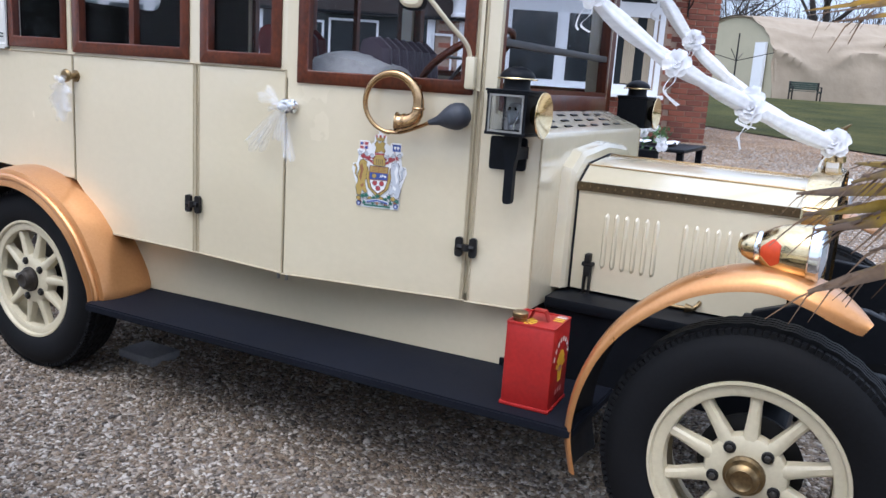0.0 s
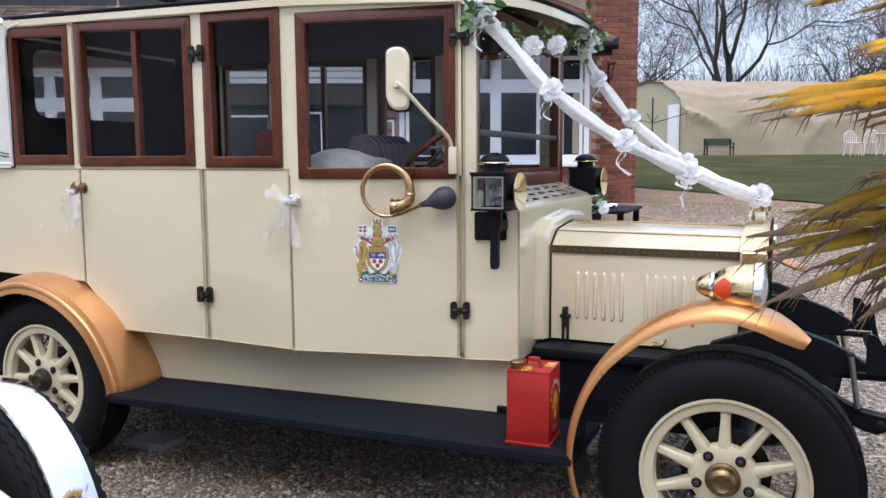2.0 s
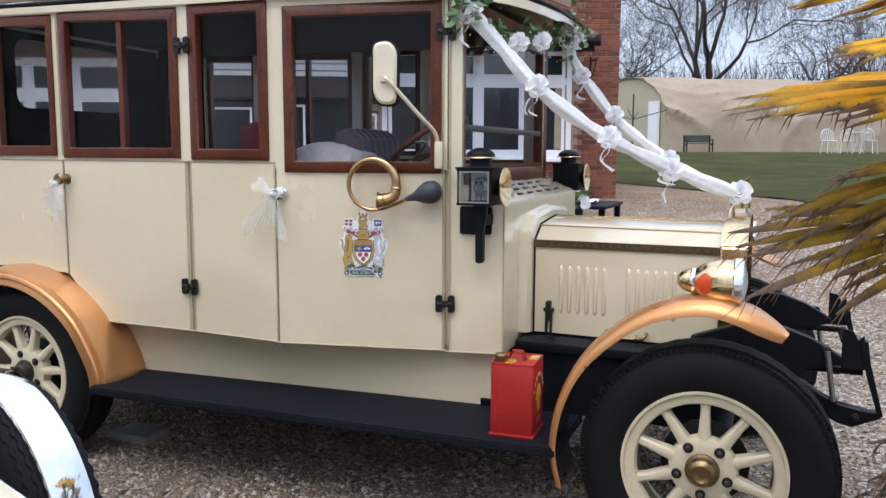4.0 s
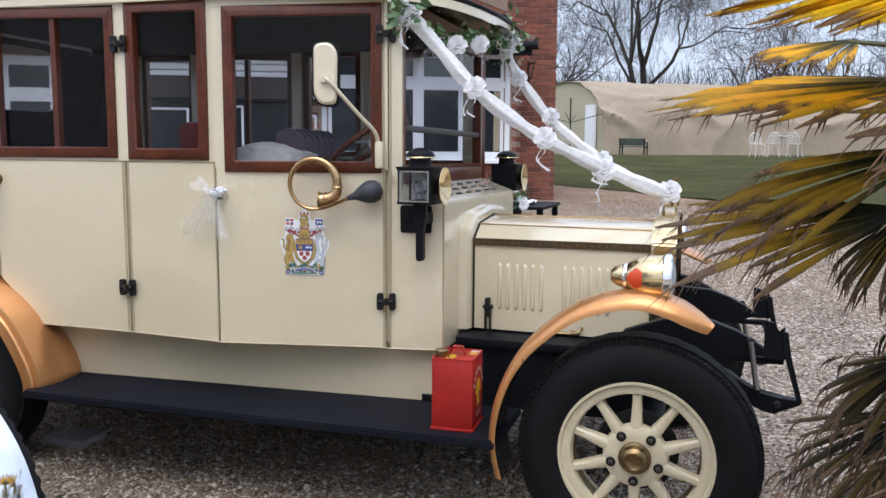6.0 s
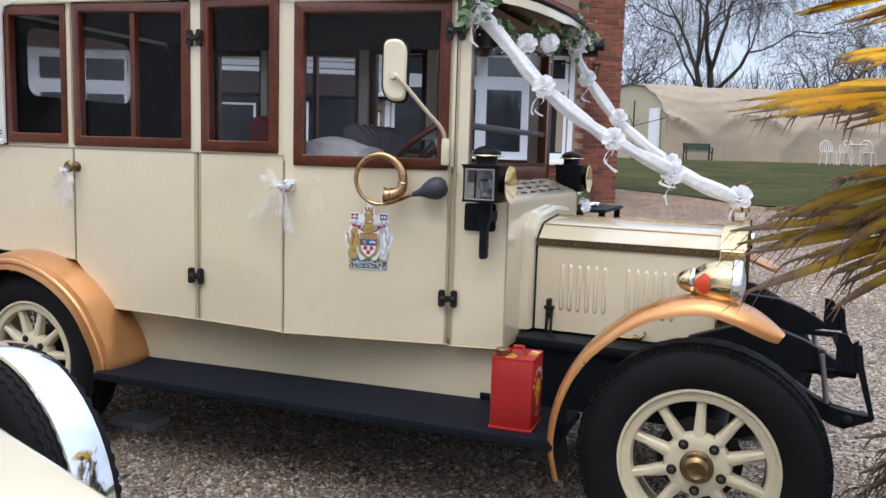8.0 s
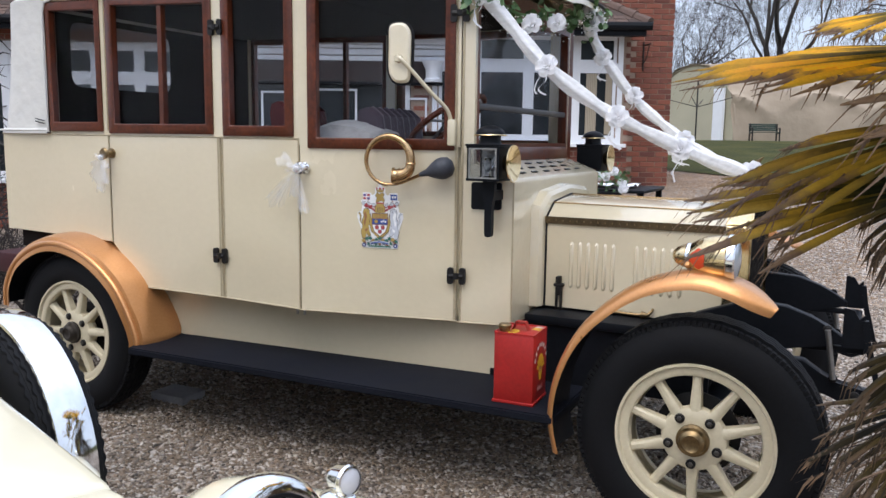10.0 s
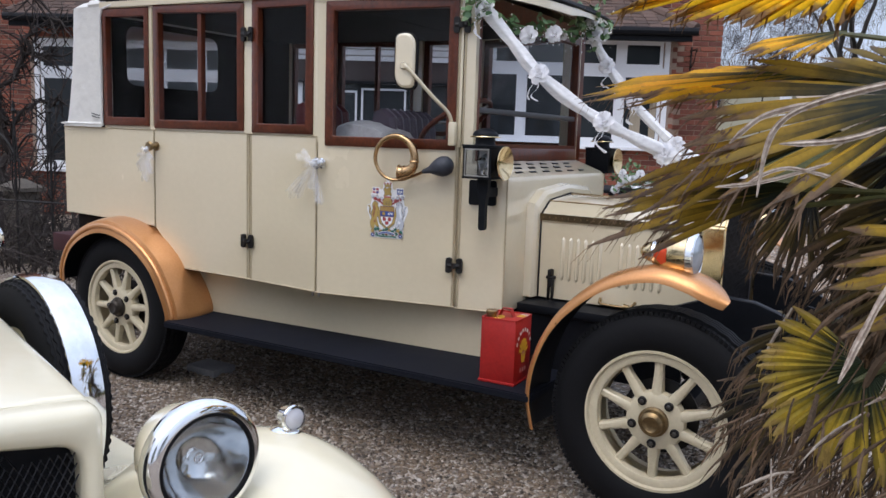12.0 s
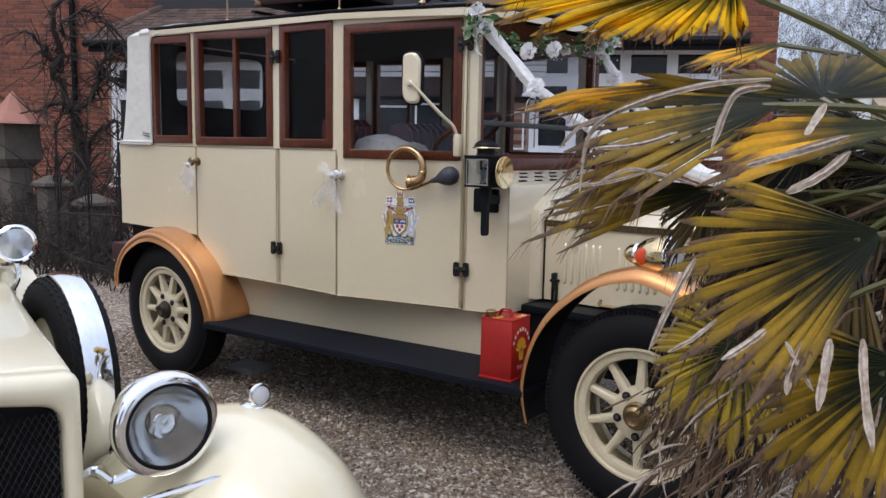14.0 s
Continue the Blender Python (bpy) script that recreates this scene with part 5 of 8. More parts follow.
for k, (p, r) in enumerate((((-.721, 1.215, 1.84), .040), ((-.557, 1.225, 1.65), .040), ((-.265, 1.01, 1.435), .040))):
    rose(p, r, k + 20)
# knot at the cap and the bird-shaped mascot
bm = nb()
loft(bm, [[Vector((.05 + a, .92 + b, z)) for a, b in ((-.02, -.03), (.02, -.03), (.025, .03), (-.02, .035))] for z in (1.19, 1.25, 1.29)])
solo("ribbon_knot", bm, TULLE_WHITE, "white tulle knot round the radiator cap", "ribbon")
bm = nb()
loft(bm, [[Vector((.055 + x - w, .92, z)), Vector((.055 + x, .92 - w, z)), Vector((.055 + x + w, .92, z)), Vector((.055 + x, .92 + w, z))] for x, z, w in ((0, 1.262, .012), (.0, 1.30, .010), (.006, 1.335, .013), (.012, 1.352, .011), (.030, 1.368, .004))])
part("mascot", bm, BRASS_OLD, radiator, "small dark brass mascot")


# garland across the windscreen top
def leafy(bm, c, r, count, seed):
    rg = random.Random(seed)
    for k in range(count):
        p = Vector(c) + Vector((rg.gauss(0, r * .5), rg.gauss(0, r * .5), rg.gauss(0, r * .45)))
        d = Vector((rg.uniform(-1, 1), rg.uniform(-1.2, .6), rg.uniform(-1, .8))).normalized()
        s = d.orthogonal().normalized()
        s = Matrix.Rotation(rg.uniform(0, 6.28), 3, d) @ s
        nrm = d.cross(s)
        ln, w = rg.uniform(.03, .052), rg.uniform(.010, .017)
        rows = []
        for u, ww in ((0, .1), (.3, .9), (.6, 1.0), (.85, .55), (1.0, .05)):
            cc = p + d * ln * u - nrm * (.25 * ln * u * u)
            rows.append([cc - s * w * ww + nrm * w * .25 * ww, cc, cc + s * w * ww + nrm * w * .25 * ww])
        loft(bm, rows, False, False)


gar = [(-.975, .235, 2.01), (-.955, .27, 2.035), (-.88, .40, 1.96), (-.82, .55, 1.955), (-.80, .72, 1.965), (-.79, .90, 1.985), (-.755, 1.02, 2.03), (-.75, 1.11, 2.065), (-.77, 1.16, 2.0)]
garland = thing("flower_garland", "silk rose garland with green leaves over the windscreen", "garland")
bm = nb()
tube(bm, smoothline(gar, 6), .006, 6)
part("stem", bm, LEAF, garland)
for k, p in enumerate(gar):
    bm = nb()
    leafy(bm, p, .080 if k in (6, 7, 8) else .07 if k < 2 else .05, 60 if k in (6, 7) else 26 if k < 2 else 14, 40 + k)
    part("leaves", bm, LEAF, garland, smooth=60)
for k, (p, r) in enumerate((((-.985, .245, 2.075), .044), ((-.80, .42, 1.905), .038), ((-.745, .57, 1.927), .036), ((-.745, 1.08, 1.99), .036), ((-.735, 1.16, 2.0), .038), ((-.74, 1.02, 2.035), .034), ((-.83, .85, 1.96), .030))):
    bm = nb()
    rose_mesh(bm, Vector(p), r, 60 + k, (.1, -1, .2))
    part("rose", bm, PETAL, garland, "white silk rose", 70)
bm = nb()
rg = random.Random(4)
for p in gar:
    for k in range(14):
        c = Vector(p) + Vector((rg.gauss(0, .032), rg.gauss(-.02, .032), rg.gauss(-.03, .032)))
        lathe(bm, [(0, -.004), (.004, 0), (0, .004)], 5, Matrix.Translation(c))
part("tiny_blossom", bm, PETAL, garland)


def tulle_bow(c, w, drop, label, right):
    """Loops and hanging tails of sheer tulle on a door knob."""
    t = thing("tulle_bow", label, "bow", "tulle bows on the door knobs")
    c = Vector(c)
    for a0, ln in right:
        bm = nb()
        a = math.radians(a0)
        d = Vector((math.cos(a), -.06, math.sin(a)))
        s = Vector((-math.sin(a), 0, math.cos(a)))
        rows = []
        for k in range(9):
            u = k / 8
            ww = ln * (.08 + .22 * u) * (1 + .2 * math.sin(u * 5 + a0))
            rows.append([c + d * ln * u + s * ww * v + d * (ln * .07 * u * math.sin(v * 19 + a0)) + Vector((0, -.016 * math.sin(v * 15 + u * 3 + a0) * u - .012, -.10 * ln * u * u)) for v in [q / 16 - .5 for q in range(17)]])
        loft(bm, rows, False, False)
        part("tail", bm, TULLE_THIN, t, smooth=60)
    for sgn in (-1, 1):
        for tilt in (.5, -.2):
            bm = nb()
            rows = []
            for k in range(11):
                a = 2 * math.pi * k / 10
                p = c + Vector((sgn * w * .5 * (1 - math.cos(a)), -.02 - .012 * math.sin(a), w * (.22 * math.sin(a) + tilt * .4 * (1 - math.cos(a)))))
                rows.append([p + Vector((0, -.014, 0)), p + Vector((0, .002, .008)), p + Vector((0, .014, 0))])
            loft(bm, rows, False, False)
            part("loop", bm, TULLE_THIN, t, smooth=60)
    bm = nb()
    lathe(bm, [(0, -.014), (.012, -.008), (.014, 0), (.012, .008), (0, .014)], 10, Matrix.Translation(c + Vector((0, -.02, 0))))
    part("knot", bm, TULLE, t, smooth=60)
    return t


tulle_bow(door_w(.020, .05, 1.290), .045, .2, "sheer white tulle bow on the front door knob", ((160, .115), (136, .10), (188, .06), (222, .20), (234, .17), (262, .11), (284, .175), (40, .05)))
tulle_bow(rear_w(X(-2.955), .05, 1.315), .026, .15, "sheer white tulle bow on the rear door knob", ((205, .075), (228, .11), (250, .12), (268, .155), (284, .12), (312, .06)))
# cushion on the driver's seat
FUR = surf("grey_fleece", (.40, .39, .38), (.26, .25, .25), rough=.95, scale=30, fine=180, bump=.004, sheen=.4)
bm = nb()
g = [[Vector((-1.80 + .33 * u, .24 + .30 * v, 1.405 + (.125 - .05 * u) * (math.sin(math.pi * min(1, max(0, u))) ** .22) * (math.sin(math.pi * min(1, max(0, v))) ** .22) + .012 * noise.noise((u * 9, v * 9, 0)))) for v in [k / 10 for k in range(11)]] for u in [k / 12 for k in range(13)]]
loft(bm, g, False, False)
box(bm, -1.80, -1.47, .24, .54, 1.10, 1.408)
solo("seat_cushion_fleece", bm, FUR, "grey fleece cushion on the driver's seat", "cushion")

# ---- the second wedding car, nose towards the camera ----
car = thing("vintage_car", "ivory vintage wedding car with chrome lamps", "car")
CY = -2.33
# the car stands a little askew of the bus
car.matrix_world = Matrix.Translation((-.42, -2.067, 0)) @ pose(0, 0, 0, 0, 0, -11) @ Matrix.Translation((.42, 2.067, 0))


def car_side(b, flip):
    if flip:
        for v in b.verts:
            v.co.y = 2 * CY - v.co.y
    return b


# bonnet: widens from the radiator to the scuttle
def bon_sec(x, hw, ze, zc, zb):
    half = [(-hw, zb), (-hw, ze - .045), (-hw, ze - .026), (-hw * .992, ze - .012), (-hw * .975, ze - .002), (-hw * .945, ze + .003), (-hw * .90, ze + .005), (-hw * .70, ze + (zc - ze) * .45), (-hw * .35, ze + (zc - ze) * .84), (0, zc)]
    full = half + [(-a, z) for a, z in half[-2::-1]]
    return [Vector((x, CY + a, z)) for a, z in full]


bm = nb()
loft(bm, [bon_sec(x, hw, ze, zc, zb) for x, hw, ze, zc, zb in ((-.445, .262, .938, .962, .50), (-.47, .267, .942, .966, .50), (-.8, .312, .947, .972, .48), (-1.1, .354, .950, .976, .46), (-1.45, .405, .954, .982, .45), (-1.62, .43, .957, .986, .45))])
part("bonnet", bm, IVORY, car, smooth=80)
# radiator shell with a rounded mouth
outer = fillet([(-.265, .34), (.265, .34), (.265, .940), (0, .965), (-.265, .940)], .026, 5)
inner = fillet([(-.226, .40), (.226, .40), (.226, .872), (0, .915), (-.226, .872)], .05, 5)
bm = nb()
pl = lambda s, o, z: Vector((-.385 + o, CY + s, z))
loft(bm, [[Vector((x, CY + a + (c - a) * k, b + (d - b) * k)) for (a, b), (c, d) in zip(outer, inner)] for x, k in ((-.449, .0), (-.42, .0), (-.402, .05), (-.391, .18), (-.385, .40), (-.385, .62), (-.389, .85), (-.398, .97), (-.435, 1.0))], True, False)
shell = part("radiator_shell", bm, IVORY, car, smooth=80)
bm = nb()
plate(bm, inner, .01, lambda s, o, z: Vector((-.435 + o, CY + s, z)))
part("radiator_core", bm, BLACK, shell)
bm = nb()
step = .0145
for k in range(-46, 47):
    for sgn in (1, -1):
        a0 = k * step
        pts = []
        for q in range(0, 25):
            z = .40 + q * .022
            y = a0 + sgn * (z - .65) * .55
            zmax = .868 + (.91 - .868) * (1 - abs(y) / .226)
            if abs(y) < .224 and z < zmax - .006:
                pts.append((-.412 + sgn * .001, CY + y, z))
        if len(pts) > 1:
            loft(bm, [[Vector(p) + Vector((0, -.0017, 0)), Vector(p) + Vector((.003, 0, 0)), Vector(p) + Vector((0, .0017, 0))] for p in pts], False, False)
part("mesh_grille", bm, surf("dull_grille_wire", (.085, .085, .09), (.04, .04, .045), rough=.35, metal=.7), shell, "dark diamond mesh grille")
# leaping mascot on the radiator cap, chrome wings
bm = nb()
lathe(bm, [(.045, 0), (.04, .012), (.022, .02), (.02, .035), (0, .035)], 24, Matrix.Translation((-.42, CY, .965)))
lathe(bm, [(0, -.032), (.022, -.02), (.03, 0), (.022, .02), (0, .032)], 14, pose(-.43, CY + .005, 1.03, 0, 70, 10))
lathe(bm, [(0, -.02), (.016, -.010), (.02, 0), (.014, .012), (0, .02)], 12, Matrix.Translation((-.405, CY + .02, 1.07)))
for sg in (-1, 1):
    loft(bm, [[Vector((-.40 - .02 * u, CY + sg * (.01 + .07 * u), 1.005 - .05 * u + w * (.018 * (1 - u) + .003))) for w in (-1, 1)] + [Vector((-.40 - .02 * u + .012 * (1 - u), CY + sg * (.01 + .07 * u), 1.005 - .05 * u))] for u in (0, .3, .6, .85, 1.0)])
part("mascot", bm, CHROME, shell, "chrome winged mascot")

# front wings
def wing(flip):
    line = [(.03, .28), (.0, .44), (-.08, .60), (-.23, .715), (-.44, .762), (-.66, .72), (-.88, .62), (-1.08, .50), (-1.3, .42)]
    pts = smoothline([(x, 0, z) for x, z in line], 5)
    rings = []
    n = len(pts)
    for i, p in enumerate(pts):
        d = (pts[min(i + 1, n - 1)] - pts[max(i - 1, 0)]).normalized()
        up = Vector((d.z, 0, -d.x))
        if up.z < 0 and abs(up.z) > .2:
            up = -up
        if p.x > 0 and up.x < 0:
            up = -up
        f = i / (n - 1)
        ring = []
        for k in range(11):
            v = k / 10
            y = -1.95 + .53 * v
            h = -.17 * abs(2 * v - 1.05) ** 2.4
            ring.append(p + Vector((0, y, 0)) + up * h)
        rings.append(ring + [q - up * .01 for q in ring[::-1]])
    bm = nb()
    loft(bm, rings)
    part("front_wing", car_side(bm, flip), IVORY, car, "ivory front wing", 60)
    bm = nb()
    loft(bm, [[Vector((x, y, z)) for y, z in ((-1.955, .30), (-1.955, .60 - .35 * max(0, abs(x + .44) - .25)))] for x in (.1, -.1, -.35, -.6, -.9, -1.2)], False, False)
    part("wing_valance", car_side(bm, flip), IVORY, car)


for flip in (False, True):
    wing(flip)
    # headlamp
    hl = new("headlamp")
    hl.parent = car
    hm_ = Matrix.Translation((-.329, -1.905, .808)) @ Vector((1, -.04, .02)).to_track_quat("Z", "Y").to_matrix().to_4x4()
    bm = nb()
    lathe(bm, [(0, -.19), (.03, -.185), (.066, -.155), (.094, -.10), (.108, -.045), (.1125, -.02)], 48, hm_, False)
    part("bowl", car_side(bm, flip), IVORY, hl, "ivory painted bowl")
    bm = nb()
    lathe(bm, [(.113, -.03), (.119, -.026), (.1215, -.014), (.1205, -.002), (.115, .009), (.106, .016), (.0985, .017), (.0945, .012), (.0935, .003)], 64, hm_, False)
    part("rim", car_side(bm, flip), CHROME, hl, "chrome rim")
    bm = nb()
    lathe(bm, [(.0, -.085), (.03, -.079), (.06, -.058), (.083, -.022), (.0935, .004)], 48, hm_, False)
    part("reflector", car_side(bm, flip), surf("silvered_reflector", (.74, .75, .76), (.60, .61, .62), rough=.14, metal=1.0), hl)
    # black ring stands in for the dark gap between rim and lens
    bm = nb()
    lathe(bm, [(.0895, .012), (.0925, .0185), (.0975, .0185), (.0985, .0165)], 48, hm_, False)
    part("gasket", car_side(bm, flip), RUBBER, hl)
    bm = nb()
    lathe(bm, [(0, -.055), (.014, -.05), (.016, -.03), (.008, -.018), (0, -.016)], 14, hm_)
    part("bulb", car_side(bm, flip), LENS, hl)
    bm = nb()
    cols_ = []
    for k in range(59):
        y = -.0900 + k * .180 / 58
        h = math.sqrt(max(.00001, .0915 ** 2 - y * y))
        cols_.append([hm_ @ Vector((y, -h + 2 * h * q / 6, .012 + (.0018 if k % 2 else 0) + .012 * (1 - (y * y + (-h + 2 * h * q / 6) ** 2) / .0092))) for q in range(7)])
    loft(bm, cols_, False, False)
    ln = part("ribbed_lens", car_side(bm, flip), pane("ribbed_lamp_glass", (.90, .92, .92), .09), hl, "ribbed glass lens", 60)
    ln.visible_shadow = False
    bm = nb()
    tube(bm, smoothline([(-.44, -2.06, .69), (-.43, -2.03, .70), (-.415, -2.0, .675), (-.40, -1.97, .685), (-.38, -1.93, .70)], 5), .011, 8)
    part("stay", car_side(bm, flip), CHROME, hl)
    # side lamp on the wing
    sl_ = new("side_lamp")
    sl_.parent = car
    m = Matrix.Translation((-.462, -1.600, .785)) @ Vector((1, -.05, .05)).to_track_quat("Z", "Y").to_matrix().to_4x4()
    bm = nb()
    lathe(bm, [(0, -.05), (.015, -.045), (.026, -.025), (.030, 0), (.032, .004), (.030, .010), (.026, .011)], 24, m, False)
    part("case", car_side(bm, flip), CHROME, sl_)
    bm = nb()
    lathe(bm, [(.0245, .009), (.015, .014), (0, .016)], 20, m, False)
    part("lens", car_side(bm, flip), surf("white_lens", (.58, .58, .62), (.50, .50, .54), rough=.12), sl_)
    bm = nb()
    lathe(bm, [(.036, .0), (.035, .008), (.028, .013), (.014, .017), (.010, .04)], 24, Matrix.Translation((-.475, -1.612, .748)), False)
    part("foot", car_side(bm, flip), CHROME, sl_)
    # wheel in the wing
    bm = nb()
    lathe(bm, [(.20, -.02), (.24, .0), (.30, .0), (.33, -.03), (.335, -.08), (.33, -.13), (.30, -.16), (.2, -.15)], 48, pose(-.44, -1.46, GROUND + .335, 90, 0, 180), False)
    w2 = part("tyre", car_side(bm, flip), RUBBER, car)
    bm = nb()
    lathe(bm, [(0, -.0), (.06, -.0), (.1, -.03), (.2, -.02), (.205, -.06), (0, -.06)], 40, pose(-.44, -1.46, GROUND + .335, 90, 0, 180))
    part("wheel_disc", car_side(bm, flip), IVORY, car)
    # running board and spare wheel with chrome band
    bm = nb()
    box(bm, -2.75, -1.15, -1.92, -1.50, .36, .40, .01)
    part("running_board", car_side(bm, flip), IVORY, car)
    sp = new("spare_wheel")
    sp.parent = car
    m = pose(-1.40, -1.80, .672, 90, 0, 0) @ Matrix.Translation((0, 0, 0))
    bm = nb()
    lathe(bm, [(.19, .06), (.215, .078), (.255, .082), (.295, .074), (.316, .058), (.324, .03), (.326, 0), (.324, -.03), (.316, -.058), (.295, -.074), (.255, -.082), (.215, -.078), (.19, -.06)], 72, m, False)
    part("tyre", car_side(bm, flip), RUBBER, sp, "black spare tyre")
    bm = nb()
    for z in (.062, .049, -.049, -.062):
        rr = .3215 if abs(z) < .055 else .311
        ring = []
        for k in range(240):
            a = 2 * math.pi * k / 240
            dz = .0022 * (1 if (k // 2) % 2 else -1)
            ring.append([m @ Vector((r * math.cos(a), r * math.sin(a), z + dz + o)) for r, o in ((rr - .006, -.005), (rr + .0025, -.004), (rr + .0025, .004), (rr - .006, .005))])
        ring.append(ring[0])
        loft(bm, ring, True, False)
    part("tread", car_side(bm, flip), RUBBER, sp)
    bm = nb()
    lathe(bm, [(.328, -.042), (.334, -.040), (.338, -.02), (.339, 0), (.338, .02), (.334, .040), (.328, .042)], 96, m, False)
    part("chrome_band", car_side(bm, flip), CHROME, sp, "polished chrome band round the tyre", 60)
    bm = nb()
    lathe(bm, [(0, .07), (.08, .07), (.17, .05), (.20, .06), (.20, -.06), (.0, -.06)], 40, m)
    part("wheel_disc", car_side(bm, flip), IVORY, sp)
    # spot lamp on a bent pipe
    spot = new("spot_lamp")
    spot.parent = car
    m = Matrix.Translation((-1.60, -1.885, 1.092)) @ Vector((1, -.12, .0)).to_track_quat("Z", "Y").to_matrix().to_4x4()
    bm = nb()
    lathe(bm, [(0, -.075), (.025, -.07), (.05, -.04), (.061, -.01), (.066, 0), (.066, .012), (.058, .018), (.052, .014)], 32, m, False)
    part("case", car_side(bm, flip), CHROME, spot)
    bm = nb()
    lathe(bm, [(.056, .012), (.03, .020), (0, .023)], 32, m, False)
    part("lens", car_side(bm, flip), surf("spot_glass", (.62, .66, .70), (.4, .43, .47), rough=.08, metal=.5), spot)
    bm = nb()
    tube(bm, smoothline([(-1.61, -1.885, 1.03), (-1.60, -1.88, .985), (-1.61, -1.89, .945), (-1.64, -1.90, .93), (-1.68, -1.91, .95)], 5), .009, 8)
    part("pipe", car_side(bm, flip), CHROME, spot)
    bm = nb()
    tube(bm, [(-.42, -2.06, .60), (-.26, -1.80, .68)], .010, 8)
    part("wing_stay", car_side(bm, flip), CHROME, car)
    # cabin side and rear wing, past the edge of what is seen
    bm = nb()
    box(bm, -3.55, -1.62, -1.93, -1.88, .42, 1.0, .02)
    part("cabin_side", car_side(bm, flip), IVORY, car)
    bm = nb()
    loft(bm, [[Vector((-3.15 + .52 * math.cos(a), y, .30 + .50 * math.sin(a))) for y in (-1.93, -1.46)] for a in [math.pi * k / 12 for k in range(13)]], False, False)
    part("rear_wing", car_side(bm, flip), IVORY, car)
    bm = nb()
    lathe(bm, [(0, .0), (.2, -.02), (.24, .0), (.30, .0), (.33, -.03), (.335, -.08), (.33, -.13), (.30, -.16), (0, -.15)], 40, pose(-3.15, -1.48, GROUND + .335, 90, 0, 180))
    part("rear_tyre", car_side(bm, flip), RUBBER, car)
bm = nb()
box(bm, -3.6, -1.62, CY - .42, CY + .42, .42, .50)
box(bm, -3.6, -3.55, CY - .42, CY + .42, .42, 1.06)
box(bm, -1.75, -1.60, CY - .44, CY + .44, 1.02, 1.12, .03)
part("cabin_floor", bm, IVORY, car)
bm = nb()
frame_poly(bm, rect(CY - .40, CY + .40, 1.10, 1.50), rect(CY - .37, CY + .37, 1.13, 1.47), .03, lambda s, o, z: Vector((-1.72 - (z - 1.1) * .35 + o, s, z)))
part("windscreen_frame", bm, CHROME, car)
bm = nb()
loft(bm, [[Vector((x, y, z)) for y in (CY - .42, CY + .42)] for x, z in ((-1.86, 1.50), (-2.4, 1.56), (-3.1, 1.50), (-3.55, 1.06))], False, False)
part("folding_roof", bm, BLACK, car)

